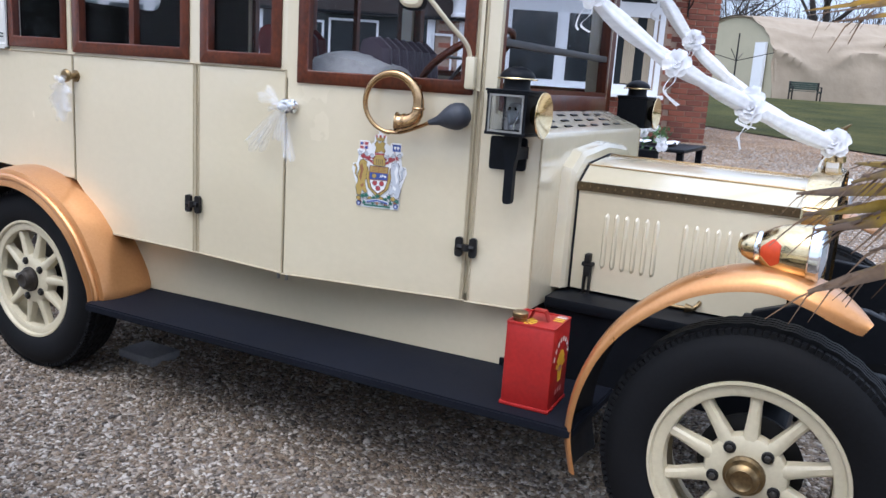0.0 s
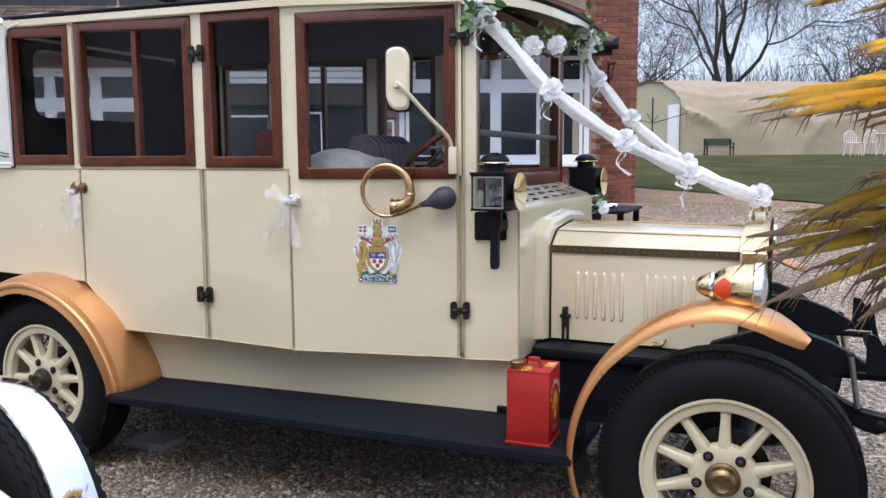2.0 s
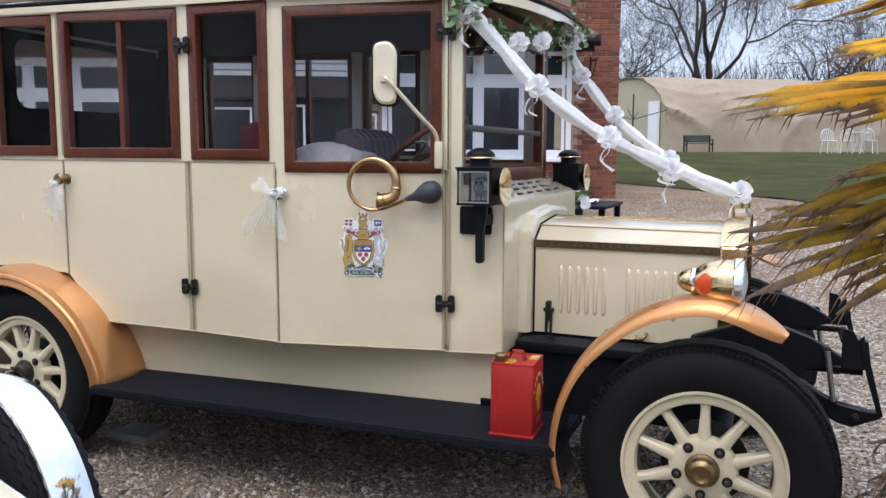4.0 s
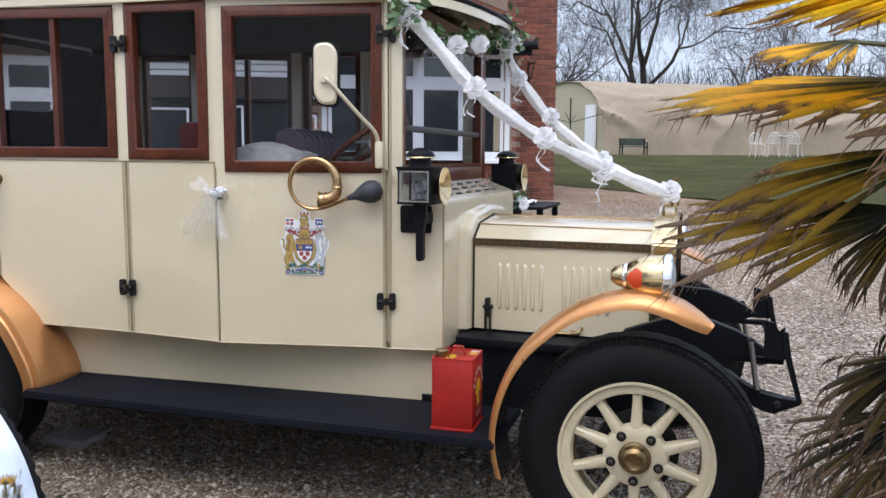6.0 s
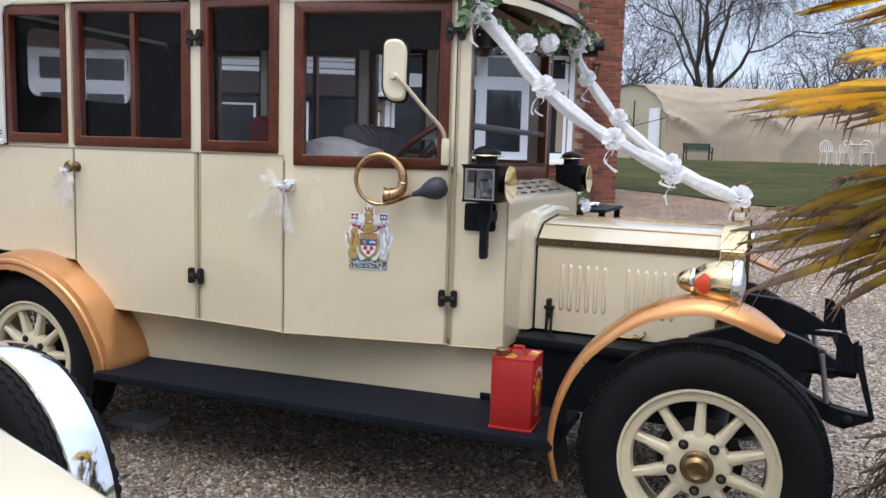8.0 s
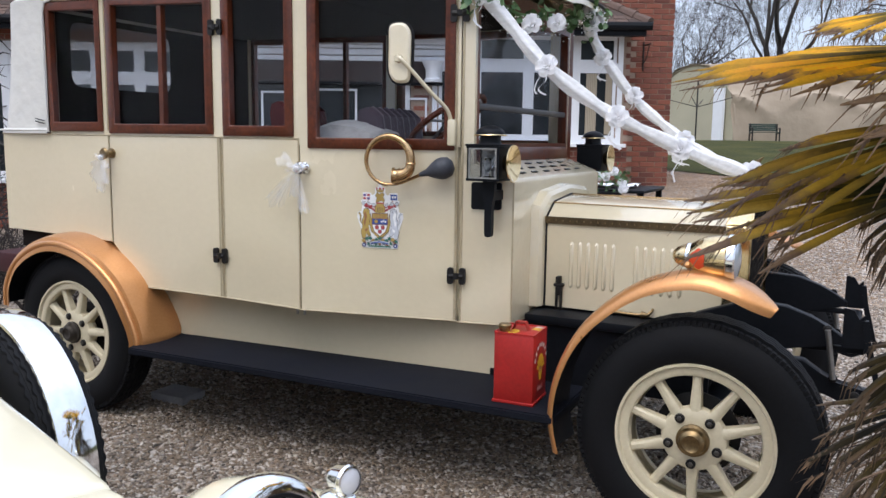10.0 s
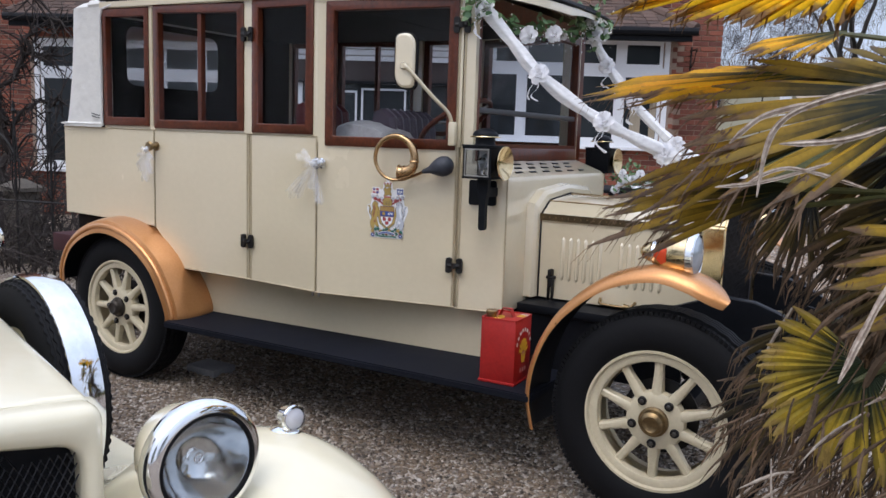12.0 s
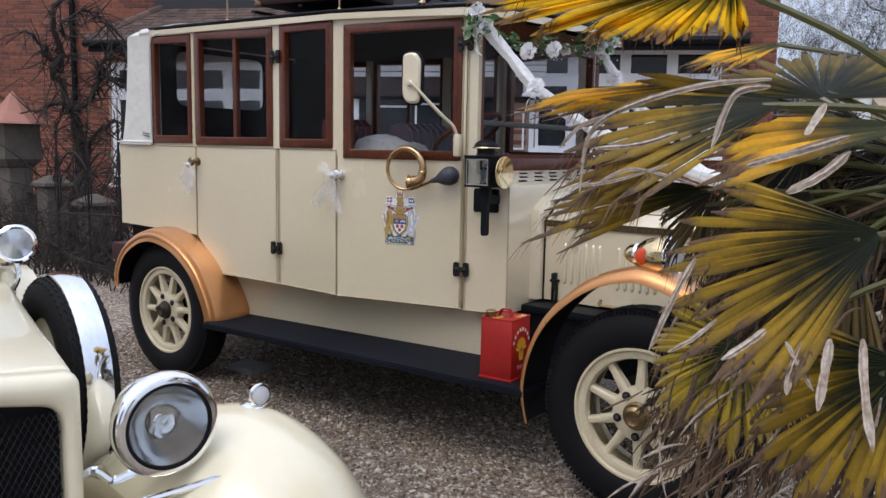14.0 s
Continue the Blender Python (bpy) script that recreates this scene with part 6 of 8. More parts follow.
# ---- fan palm beside the bus ----
def palm_mat(name, base, mid, tip, split=.55, glow=.42, low=.85, high=1.65):
    """A frond coloured from its heart to its dry tips by how far along the blade a point lies."""
    m, nt, bs = nodes_of(name)
    at = nt.nodes.new("ShaderNodeAttribute")
    at.attribute_name = "along"
    tc = nt.nodes.new("ShaderNodeTexCoord")
    nz = nt.nodes.new("ShaderNodeTexNoise")
    nz.inputs["Scale"].default_value, nz.inputs["Detail"].default_value = 28, 4
    nt.links.new(tc.outputs["Object"], nz.inputs["Vector"])
    isl = nt.nodes.new("ShaderNodeNewGeometry")
    a1 = nt.nodes.new("ShaderNodeMath")
    a1.operation = "MULTIPLY_ADD"
    a1.inputs[1].default_value = .30
    nt.links.new(nz.outputs["Fac"], a1.inputs[0])
    nt.links.new(at.outputs["Fac"], a1.inputs[2])
    a2 = nt.nodes.new("ShaderNodeMath")
    a2.operation = "MULTIPLY_ADD"
    a2.inputs[1].default_value = .22
    nt.links.new(isl.outputs["Random Per Island"], a2.inputs[0])
    nt.links.new(a1.outputs[0], a2.inputs[2])
    a3 = nt.nodes.new("ShaderNodeMath")
    a3.operation = "SUBTRACT"
    a3.inputs[1].default_value = .26
    nt.links.new(a2.outputs[0], a3.inputs[0])
    rp = nt.nodes.new("ShaderNodeValToRGB")
    els = ((0.26, base), (.48, tuple(b * .65 + c * .35 for b, c in zip(base, mid))), (split + .07, mid), (.80, mid), (.93, tip))
    while len(rp.color_ramp.elements) < len(els):
        rp.color_ramp.elements.new(.5)
    for e, (p, c) in zip(rp.color_ramp.elements, els):
        e.position, e.color = p, (*c, 1)
    nt.links.new(a3.outputs[0], rp.inputs["Fac"])
    # fine fibres along the blade
    wv = nt.nodes.new("ShaderNodeTexNoise")
    wv.inputs["Scale"].default_value, wv.inputs["Detail"].default_value = 160, 3
    nt.links.new(tc.outputs["Object"], wv.inputs["Vector"])
    mx = nt.nodes.new("ShaderNodeMix")
    mx.data_type, mx.blend_type = "RGBA", "MULTIPLY"
    mx.inputs[0].default_value = .35
    nt.links.new(rp.outputs["Color"], mx.inputs["A"])
    nt.links.new(wv.outputs["Fac"], mx.inputs["B"])
    gain = nt.nodes.new("ShaderNodeMix")
    gain.data_type, gain.blend_type = "RGBA", "MULTIPLY"
    gain.inputs[0].default_value = 1.0
    vary = nt.nodes.new("ShaderNodeMapRange")
    vary.inputs["To Min"].default_value, vary.inputs["To Max"].default_value = low, high
    nt.links.new(isl.outputs["Random Per Island"], vary.inputs["Value"])
    # seams where the pleats meet, darkened in colour to deepen the weak fold shade
    ra, rr, rm = nt.nodes.new("ShaderNodeAttribute"), nt.nodes.new("ShaderNodeMapRange"), nt.nodes.new("ShaderNodeMath")
    ra.attribute_name = "rib"
    rr.inputs["From Min"].default_value, rr.inputs["From Max"].default_value = .45, 1.0
    rr.inputs["To Min"].default_value, rr.inputs["To Max"].default_value = 1.06, .58
    rm.operation = "MULTIPLY"
    nt.links.new(ra.outputs["Fac"], rr.inputs["Value"])
    nt.links.new(vary.outputs["Result"], rm.inputs[0])
    nt.links.new(rr.outputs["Result"], rm.inputs[1])
    nt.links.new(rm.outputs[0], gain.inputs["B"])
    nt.links.new(mx.outputs["Result"], gain.inputs["A"])
    nt.links.new(gain.outputs["Result"], bs.inputs["Base Color"])
    bs.inputs["Roughness"].default_value = .5
    # thin leaf: part of the light comes through
    tl, mix = nt.nodes.new("ShaderNodeBsdfTranslucent"), nt.nodes.new("ShaderNodeMixShader")
    mix.inputs[0].default_value = glow
    nt.links.new(gain.outputs["Result"], tl.inputs["Color"])
    nt.links.new(bs.outputs[0], mix.inputs[1])
    nt.links.new(tl.outputs[0], mix.inputs[2])
    nt.links.new(mix.outputs[0], nt.nodes["Material Output"].inputs["Surface"])
    return m


# heart colours: green or brown, darkened further for the shade inside the crown
FROND_Y = palm_mat("yellowing_frond", (.045, .055, .010), (.84, .49, .020), (.17, .10, .05), .55, .6)
FROND_O = palm_mat("ochre_frond", (.016, .024, .007), (.44, .285, .024), (.17, .105, .058), .56, .5)
FROND_V = palm_mat("young_frond", (.020, .034, .010), (.52, .38, .040), (.40, .28, .08), .6, .45)
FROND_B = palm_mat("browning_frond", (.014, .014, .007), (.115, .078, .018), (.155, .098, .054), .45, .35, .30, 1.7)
FROND_G = palm_mat("olive_frond", (.016, .026, .008), (.30, .21, .022), (.17, .11, .06))
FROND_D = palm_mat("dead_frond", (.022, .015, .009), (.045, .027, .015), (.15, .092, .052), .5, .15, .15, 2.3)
PETIOLE = surf("palm_stalk", (.10, .105, .03), (.055, .055, .02), rough=.5, scale=10, fine=70)
FIBRE = surf("palm_fibre", (.13, .085, .05), (.06, .04, .025), rough=.95, scale=14, fine=120, bump=.006)
DRY = surf("dry_grey_leaf", (.25, .165, .105), (.075, .046, .027), rough=.8, scale=14, fine=90, bump=.002)
PALM_AT = Vector((1.32, -1.20, GROUND))
CROWN = Vector((1.28, -1.20, 1.28))
palm = thing("fan_palm", "fan palm with yellowing and dead brown fronds", "palm tree", at=(0, 0, 0))


def frond(hub, toward, normal, radius, spread, material, seed, droop=.10, split=.62, dry=.0, stalk=True, ragged=.12):
    """A palmate blade: pleated segments joined to past its middle, free and drooping towards the tips."""
    rg = random.Random(seed)
    hub, d = Vector(hub), Vector(toward).normalized()
    nrm = Vector(normal)
    nrm = (nrm - d * nrm.dot(d)).normalized()
    side = nrm.cross(d)
    dead = material is FROND_D
    me_v, me_f, al, rib = [], [], [], []
    count = max(10, int(spread * 2 / ((3.9 if radius > .3 else 6.0) if not dead else 3.6)))
    step = math.radians(spread * 2 / count)
    rows = 11
    for k in range(count):
        th = math.radians(-spread) + step * (k + .5) + rg.uniform(-.015, .015)
        edge = abs(th) / math.radians(max(spread, 60))
        R = radius * (1 - .22 * edge ** 2) * rg.uniform(1 - ragged, 1.04)
        c = d * math.cos(th) + side * math.sin(th)
        t = -d * math.sin(th) + side * math.cos(th)
        dr = droop * rg.uniform(.6, 1.6)
        bend = rg.uniform(-.05, .05) * (3 if dead else 1 + 4 * dry)
        twist = rg.uniform(-.5, .5) * (3 if dead else 1)
        sp = split * rg.uniform(.88, 1.10) * (1 - .35 * min(.25, dry))
        broken = rg.random() < (.10 if not dead else .3)
        shade = rg.uniform(-.5, 1.0) * dry
        base = len(me_v)
        for r in range(rows):
            u = r / (rows - 1)
            rad = R * (.03 + .97 * u)
            w = rad * step * .60
            if u > sp:
                q = (u - sp) / (1 - sp)
                w = R * sp * step * (.60 + .12 * math.sin(min(1, q * 2) * math.pi)) * max(.04, (1 - .80 * q ** 3.5) if not dead else (1 - q) ** .6)
                if dead:
                    w *= .55
                else:
                    w = rad * step * .64 * (1 - .22 * q - .64 * q ** 2.2)
            fold = w * .75 * (1 if u < .9 else .3)
            g = Vector((0, 0, -1)) * dr * R * (u ** 2.4 + ((2.2 if dead else 1.0) * max(0, u - sp) ** 1.5 if broken else 0))
            p = hub + c * rad + t * bend * R * u * u + g
            tt = t if u < sp else (t * math.cos(twist * (u - sp)) + nrm * math.sin(twist * (u - sp)))
            for s, lift in ((-1, 0), (0, 1), (1, 0)):
                me_v.append(p + tt * w * s + nrm * fold * lift)
                al.append(u + shade * u)
                rib.append(1.0 - lift)
        tip_p, tip_b = me_v[base + 3 * (rows - 1) + 1], me_v[base + 3 * (rows - 3) + 1]
        ahead = (tip_p - tip_b).normalized()
        fray = (4 if dry > .08 else 2) if not dead else 3
        for r in range(rows - 1):
            i = base + r * 3
            me_f += [(i, i + 1, i + 4, i + 3), (i + 1, i + 2, i + 5, i + 4)]
        # frayed ends
        for q in range(fray):
            st = tip_b.lerp(tip_p, rg.uniform(.0, .8))
            v = (ahead + t * rg.uniform(-.35, .35) + Vector((0, 0, -rg.uniform(0, .45 if dead else .16)))).normalized()
            ln = R * (rg.uniform(.05, .17) if dead or dry > .08 else rg.uniform(.02, .08))
            i = len(me_v)
            wd = rg.uniform(.0014, .0040)
            for f_, k_ in ((0, 1), (.5, .8), (1, .15)):
                p = st + v * ln * f_ + Vector((0, 0, -.03 * f_ * f_)) + t * .01 * f_ * f_ * rg.uniform(-1, 1)
                me_v += [p - t * wd * k_ + nrm * .001, p + t * wd * k_]
                al += [1.1, 1.1]
                rib += [0.0, 0.0]
            me_f += [(i, i + 1, i + 3, i + 2), (i + 2, i + 3, i + 5, i + 4)]
    me = bpy.data.meshes.new("frond")
    me.from_pydata(me_v, [], me_f)
    att = me.attributes.new("along", "FLOAT", "POINT")
    att.data.foreach_set("value", al)
    att = me.attributes.new("rib", "FLOAT", "POINT")
    att.data.foreach_set("value", rib)
    me.polygons.foreach_set("use_smooth", [True] * len(me.polygons))
    me.set_sharp_from_angle(angle=radians(25))
    me.materials.append(material)
    ob = new("frond", me)
    ob.parent = palm
    ob["label"] = "yellow-green fan frond" if not dead else "dead brown fan frond"
    if stalk:
        bm = nb()
        a = CROWN + Vector((rg.uniform(-.04, .04), rg.uniform(-.04, .04), rg.uniform(-.1, .1)))
        mid = (a + hub) / 2 + Vector((0, 0, .06))
        tube(bm, smoothline([a, mid, hub + d * .04], 6), [.010, *[.0075] * 11, .005], 6)
        part("stalk", bm, PETIOLE if not dead else FIBRE, ob)
    return ob


bm = nb()
pts = [PALM_AT + Vector((.0, 0, -.1)), PALM_AT + Vector((.01, .01, .5)), PALM_AT + Vector((-.02, 0, .95)), CROWN]
tube(bm, smoothline(pts, 6), [.13] * 7 + [.14] * 6 + [.11] * 6, 14)
rg = random.Random(6)
for k in range(420):
    z = rg.uniform(.0, 1.3)
    a = rg.uniform(0, 6.28)
    p = PALM_AT + Vector((.13 * math.cos(a), .13 * math.sin(a), z))
    e = p + Vector((.07 * math.cos(a), .07 * math.sin(a), rg.uniform(.02, .14)))
    loft(bm, [[p + Vector((-.012 * math.sin(a), .012 * math.cos(a), 0)), p + Vector((.012 * math.sin(a), -.012 * math.cos(a), 0))], [e + Vector((-.004, 0, 0)), e + Vector((.004, 0, 0))]], False, False)
part("trunk", bm, FIBRE, palm, "fibrous brown palm trunk")

# hub, direction, normal, radius, half angle, material, droop, dryness of the tips
FRONDS = [
    ((0.73, -1.38, 1.77), (-0.974, 0.219, -0.061), (0.10, 0.06, 0.99), 0.545, 66, FROND_Y, 0.03, .0),
    ((0.64, -1.06, 1.60), (-0.99, -0.09, -0.06), (-0.05, -0.20, 0.97), 0.54, 50, FROND_Y, 0.03, .07),
    ((0.83, -1.35, 1.535), (-0.92, -0.30, -0.17), (-0.10, -0.62, 0.78), 0.43, 44, FROND_O, 0.04, .10),
    ((0.60, -1.00, 1.355), (-0.95, -0.11, -0.165), (-0.24, -0.42, 0.87), 0.50, 32, FROND_O, 0.05, .16),
    ((1.05, -1.62, 1.325), (-0.90, -0.20, -0.40), (-0.12, -0.75, 0.65), 0.35, 52, FROND_O, 0.03, .05),
    ((1.10, -1.76, 1.475), (-0.98, 0.03, -0.10), (-0.12, -0.45, 0.88), 0.30, 30, FROND_Y, 0.06, .05),
    ((0.755, -1.26, 1.035), (-0.46, -0.25, -0.84), (0.05, -0.90, 0.44), 0.215, 104, FROND_V, 0.05, .05),
    ((1.09, -1.60, 1.13), (-0.75, -0.10, -0.62), (0.10, -0.74, 0.66), 0.27, 62, FROND_O, 0.06, .04),
    ((0.85, -1.13, 1.552), (0.02, 0.78, 0.34), (0.0, -0.46, 0.88), 0.42, 85, FROND_G, 0.05, .0),
    ((0.58, -0.36, 1.775), (-0.72, -0.63, -0.24), (0.05, -0.20, 0.97), 0.32, 38, FROND_Y, 0.05, .0),
    ((0.66, -1.02, 1.48), (-0.93, -0.12, -0.24), (-0.20, -0.35, 0.90), 0.49, 30, FROND_O, 0.08, .14),
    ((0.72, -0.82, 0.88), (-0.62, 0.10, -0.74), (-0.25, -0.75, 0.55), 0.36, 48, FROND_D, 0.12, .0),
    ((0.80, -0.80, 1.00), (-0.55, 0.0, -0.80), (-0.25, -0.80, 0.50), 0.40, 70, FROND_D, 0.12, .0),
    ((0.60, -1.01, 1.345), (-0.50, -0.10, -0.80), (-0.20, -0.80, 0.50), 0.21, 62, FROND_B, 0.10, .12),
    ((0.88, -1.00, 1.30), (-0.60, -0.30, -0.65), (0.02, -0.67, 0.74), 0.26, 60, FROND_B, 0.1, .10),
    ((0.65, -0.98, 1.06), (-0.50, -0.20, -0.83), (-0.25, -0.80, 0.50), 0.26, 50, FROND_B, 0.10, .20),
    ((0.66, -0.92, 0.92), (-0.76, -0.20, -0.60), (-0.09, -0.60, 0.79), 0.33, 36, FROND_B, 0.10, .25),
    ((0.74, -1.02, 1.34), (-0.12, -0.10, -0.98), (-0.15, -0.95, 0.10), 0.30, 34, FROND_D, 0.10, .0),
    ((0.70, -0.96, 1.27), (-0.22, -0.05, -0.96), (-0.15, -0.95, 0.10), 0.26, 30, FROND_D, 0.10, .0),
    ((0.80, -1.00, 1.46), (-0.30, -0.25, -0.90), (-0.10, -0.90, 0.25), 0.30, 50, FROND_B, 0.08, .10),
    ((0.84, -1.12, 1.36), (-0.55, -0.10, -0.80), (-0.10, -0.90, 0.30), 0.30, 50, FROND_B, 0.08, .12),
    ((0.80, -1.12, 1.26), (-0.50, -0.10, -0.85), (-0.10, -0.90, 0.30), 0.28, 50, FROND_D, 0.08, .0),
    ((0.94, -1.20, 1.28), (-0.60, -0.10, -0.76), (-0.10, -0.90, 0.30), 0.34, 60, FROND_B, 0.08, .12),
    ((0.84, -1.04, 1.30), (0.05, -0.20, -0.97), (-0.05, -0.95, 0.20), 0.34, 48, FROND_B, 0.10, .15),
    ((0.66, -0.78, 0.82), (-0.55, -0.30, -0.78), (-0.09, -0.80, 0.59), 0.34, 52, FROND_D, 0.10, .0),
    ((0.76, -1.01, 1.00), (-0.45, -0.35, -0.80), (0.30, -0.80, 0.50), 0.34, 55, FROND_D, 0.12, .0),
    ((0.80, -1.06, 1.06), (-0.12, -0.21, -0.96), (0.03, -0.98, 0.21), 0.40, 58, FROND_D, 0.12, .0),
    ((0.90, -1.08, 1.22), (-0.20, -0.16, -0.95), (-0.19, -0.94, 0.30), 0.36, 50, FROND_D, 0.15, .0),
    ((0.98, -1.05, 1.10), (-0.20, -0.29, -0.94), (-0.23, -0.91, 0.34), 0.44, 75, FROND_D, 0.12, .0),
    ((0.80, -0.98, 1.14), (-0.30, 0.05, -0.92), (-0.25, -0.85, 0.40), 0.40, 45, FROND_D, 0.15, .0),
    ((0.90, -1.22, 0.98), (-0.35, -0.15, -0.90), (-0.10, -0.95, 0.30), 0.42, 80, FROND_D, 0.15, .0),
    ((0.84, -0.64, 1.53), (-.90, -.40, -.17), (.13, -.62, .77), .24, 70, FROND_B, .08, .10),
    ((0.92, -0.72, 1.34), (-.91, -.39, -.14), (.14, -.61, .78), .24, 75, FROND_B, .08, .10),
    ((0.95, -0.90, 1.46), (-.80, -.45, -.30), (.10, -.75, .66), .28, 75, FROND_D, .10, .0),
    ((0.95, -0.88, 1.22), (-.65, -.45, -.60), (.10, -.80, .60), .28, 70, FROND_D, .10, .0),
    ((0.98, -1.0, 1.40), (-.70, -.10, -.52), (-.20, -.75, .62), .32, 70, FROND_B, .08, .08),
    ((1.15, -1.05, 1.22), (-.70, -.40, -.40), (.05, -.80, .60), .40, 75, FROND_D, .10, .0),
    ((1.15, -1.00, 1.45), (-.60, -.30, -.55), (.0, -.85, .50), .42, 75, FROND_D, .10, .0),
    ((1.02, -1.38, 1.74), (-.35, .10, .55), (-.30, -.90, .20), .45, 45, FROND_G, .05, .0),
    ((.98, -1.10, 1.86), (-.30, .45, .30), (-.20, -.70, .65), .48, 50, FROND_Y, .08, .0),
    ((1.25, -1.45, 1.66), (.30, -.25, .50), (-.40, -.80, .30), .45, 90, FROND_G, .06, .0),
    ((1.50, -1.20, 1.60), (.55, .10, .35), (0, -.6, .8), .50, 90, FROND_G, .08, .0),
    ((1.55, -1.00, 1.35), (.6, .3, -.1), (0, -.3, .9), .50, 90, FROND_G, .10, .0),
    ((1.30, -.80, 1.60), (.05, .6, .25), (0, -.4, .9), .50, 90, FROND_G, .08, .0),
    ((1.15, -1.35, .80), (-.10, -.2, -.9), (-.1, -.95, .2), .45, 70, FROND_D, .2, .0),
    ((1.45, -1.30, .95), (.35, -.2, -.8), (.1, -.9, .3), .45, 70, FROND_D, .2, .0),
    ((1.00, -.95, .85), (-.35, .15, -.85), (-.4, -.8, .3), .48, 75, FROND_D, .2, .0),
]
for k, (h, d, nrm, r, sp, mat_, dr, dry_) in enumerate(FRONDS):
    frond(h, d, nrm, r, sp, mat_, 100 + k, dr, {FROND_D: .30, FROND_B: .50}.get(mat_, .77), dry_, True, .12 + min(.2, dry_) if mat_ is not FROND_D else .3)


def dry_leaf(a, b, w, sag, material):
    """A withered segment: a flat strip, folded along its middle, pointed at the end."""
    a, b = Vector(a), Vector(b)
    d = (b - a).normalized()
    s = d.cross(Vector((.25, -.9, .3))).normalized()
    up = s.cross(d)
    rows = []
    for i in range(8):
        u = i / 7
        p = a.lerp(b, u) + Vector((0, 0, sag * math.sin(math.pi * u) - abs(sag) * .0)) + s * .03 * (b - a).length * math.sin(u * 4 + a.x * 40)
        ww = w * (.55 + .45 * math.sin(math.pi * min(1, u * 1.2) * .8)) * (1 if u < .75 else (1 - u) / .25 * .9 + .1)
        rows.append([p - s * ww, p + up * ww * .5, p + s * ww])
    bm = nb()
    loft(bm, rows, False, False)
    part("dry_leaf", bm, material, palm)


# withered grey segments hanging among the fans
rg = random.Random(31)
for k in range(34):
    c = Vector((rg.uniform(.68, 1.08), rg.uniform(-1.35, -.98), rg.uniform(.80, 1.25)))
    d = Vector((rg.uniform(-.9, .2), rg.uniform(-.4, .3), -rg.uniform(.5, 1.1))).normalized()
    dry_leaf(c, c + d * rg.uniform(.10, .24), rg.uniform(.003, .008), rg.uniform(-.01, .03), DRY if k % 3 else FIBRE)

def dry_strip(pts, w):
    """A long bleached segment hanging off a blade, half rolled up along its middle."""
    line = smoothline(pts, 10)
    n = len(line)
    rows = []
    for i, p in enumerate(line):
        u = i / (n - 1)
        d = (line[min(i + 1, n - 1)] - line[max(i - 1, 0)]).normalized()
        s = d.cross(Vector((.1, -.95, .25))).normalized()
        s = Matrix.Rotation(.3 * math.sin(u * 3 + p.x * 30), 3, d) @ s
        up = s.cross(d)
        ww = w * .62 * (.95 + .2 * noise.noise((u * 5, p.z * 9, p.x * 9))) * (1 if u < .8 else .2 + .8 * (1 - u) / .2) * min(1, .35 + u * 4)
        p = p + s * w * .08 * noise.noise((u * 9, p.x * 8, 3))
        rows.append([p - s * ww, p - s * ww * .5 - up * ww * .35, p + up * ww * .5, p + s * ww * .6 - up * ww * .2, p + s * ww])
    bm = nb()
    loft(bm, rows, False, False)
    part("dry_leaf", bm, BLEACHED, palm, "bleached dry leaf strip", 60)


BLEACHED = surf("bleached_leaf", (.60, .53, .45), (.20, .14, .10), rough=.75, scale=30, fine=120, bump=.002)
for pts, w in (
    ([(.93, -1.82, 1.535), (.842, -1.852, 1.526), (.707, -1.795, 1.50), (.64, -1.77, 1.46), (.623, -1.762, 1.367)], 0.008),
    ([(.94, -1.86, 1.522), (.896, -1.863, 1.512), (.87, -1.865, 1.44)], 0.008),
    ([(0.909, -1.836, 1.420), (0.964, -1.832, 1.437), (1.032, -1.828, 1.461)], 0.010),
    ([(0.969, -1.863, 1.387), (1.005, -1.854, 1.409), (1.037, -1.847, 1.441)], 0.011),
    ([(0.980, -1.829, 1.461), (0.990, -1.777, 1.504)], 0.009),
    ([(1.014, -1.755, 1.183), (1.014, -1.776, 1.139), (1.014, -1.800, 1.091)], 0.011),
    ([(1.056, -1.767, 1.192), (1.068, -1.800, 1.132), (1.089, -1.839, 1.064)], 0.010),
    ([(0.976, -1.745, 1.171), (0.968, -1.767, 1.129), (0.967, -1.776, 1.098)], 0.008),
    ([(0.955, -1.750, 1.169), (0.979, -1.762, 1.138), (1.000, -1.766, 1.108)], 0.006),
    ([(0.947, -1.829, 1.199), (0.930, -1.859, 1.181), (0.906, -1.882, 1.160)], 0.008),
    ([(.80, -1.70, 1.27), (.777, -1.718, 1.213), (.746, -1.74, 1.118)], 0.008),
    ([(0.864, -1.780, 1.193), (0.835, -1.797, 1.162), (0.805, -1.813, 1.140)], 0.006),
    ([(0.773, -1.735, 1.467), (0.719, -1.756, 1.448), (0.647, -1.768, 1.441)], 0.007),
    ([(0.682, -1.753, 1.497), (0.621, -1.759, 1.477), (0.580, -1.758, 1.440)], 0.008),
    ([(0.743, -1.533, 1.378), (0.633, -1.576, 1.405), (0.570, -1.606, 1.372)], 0.006),
    ([(0.691, -1.552, 1.416), (0.606, -1.589, 1.384), (0.534, -1.625, 1.371)], 0.006),
):
    dry_strip(pts, w)
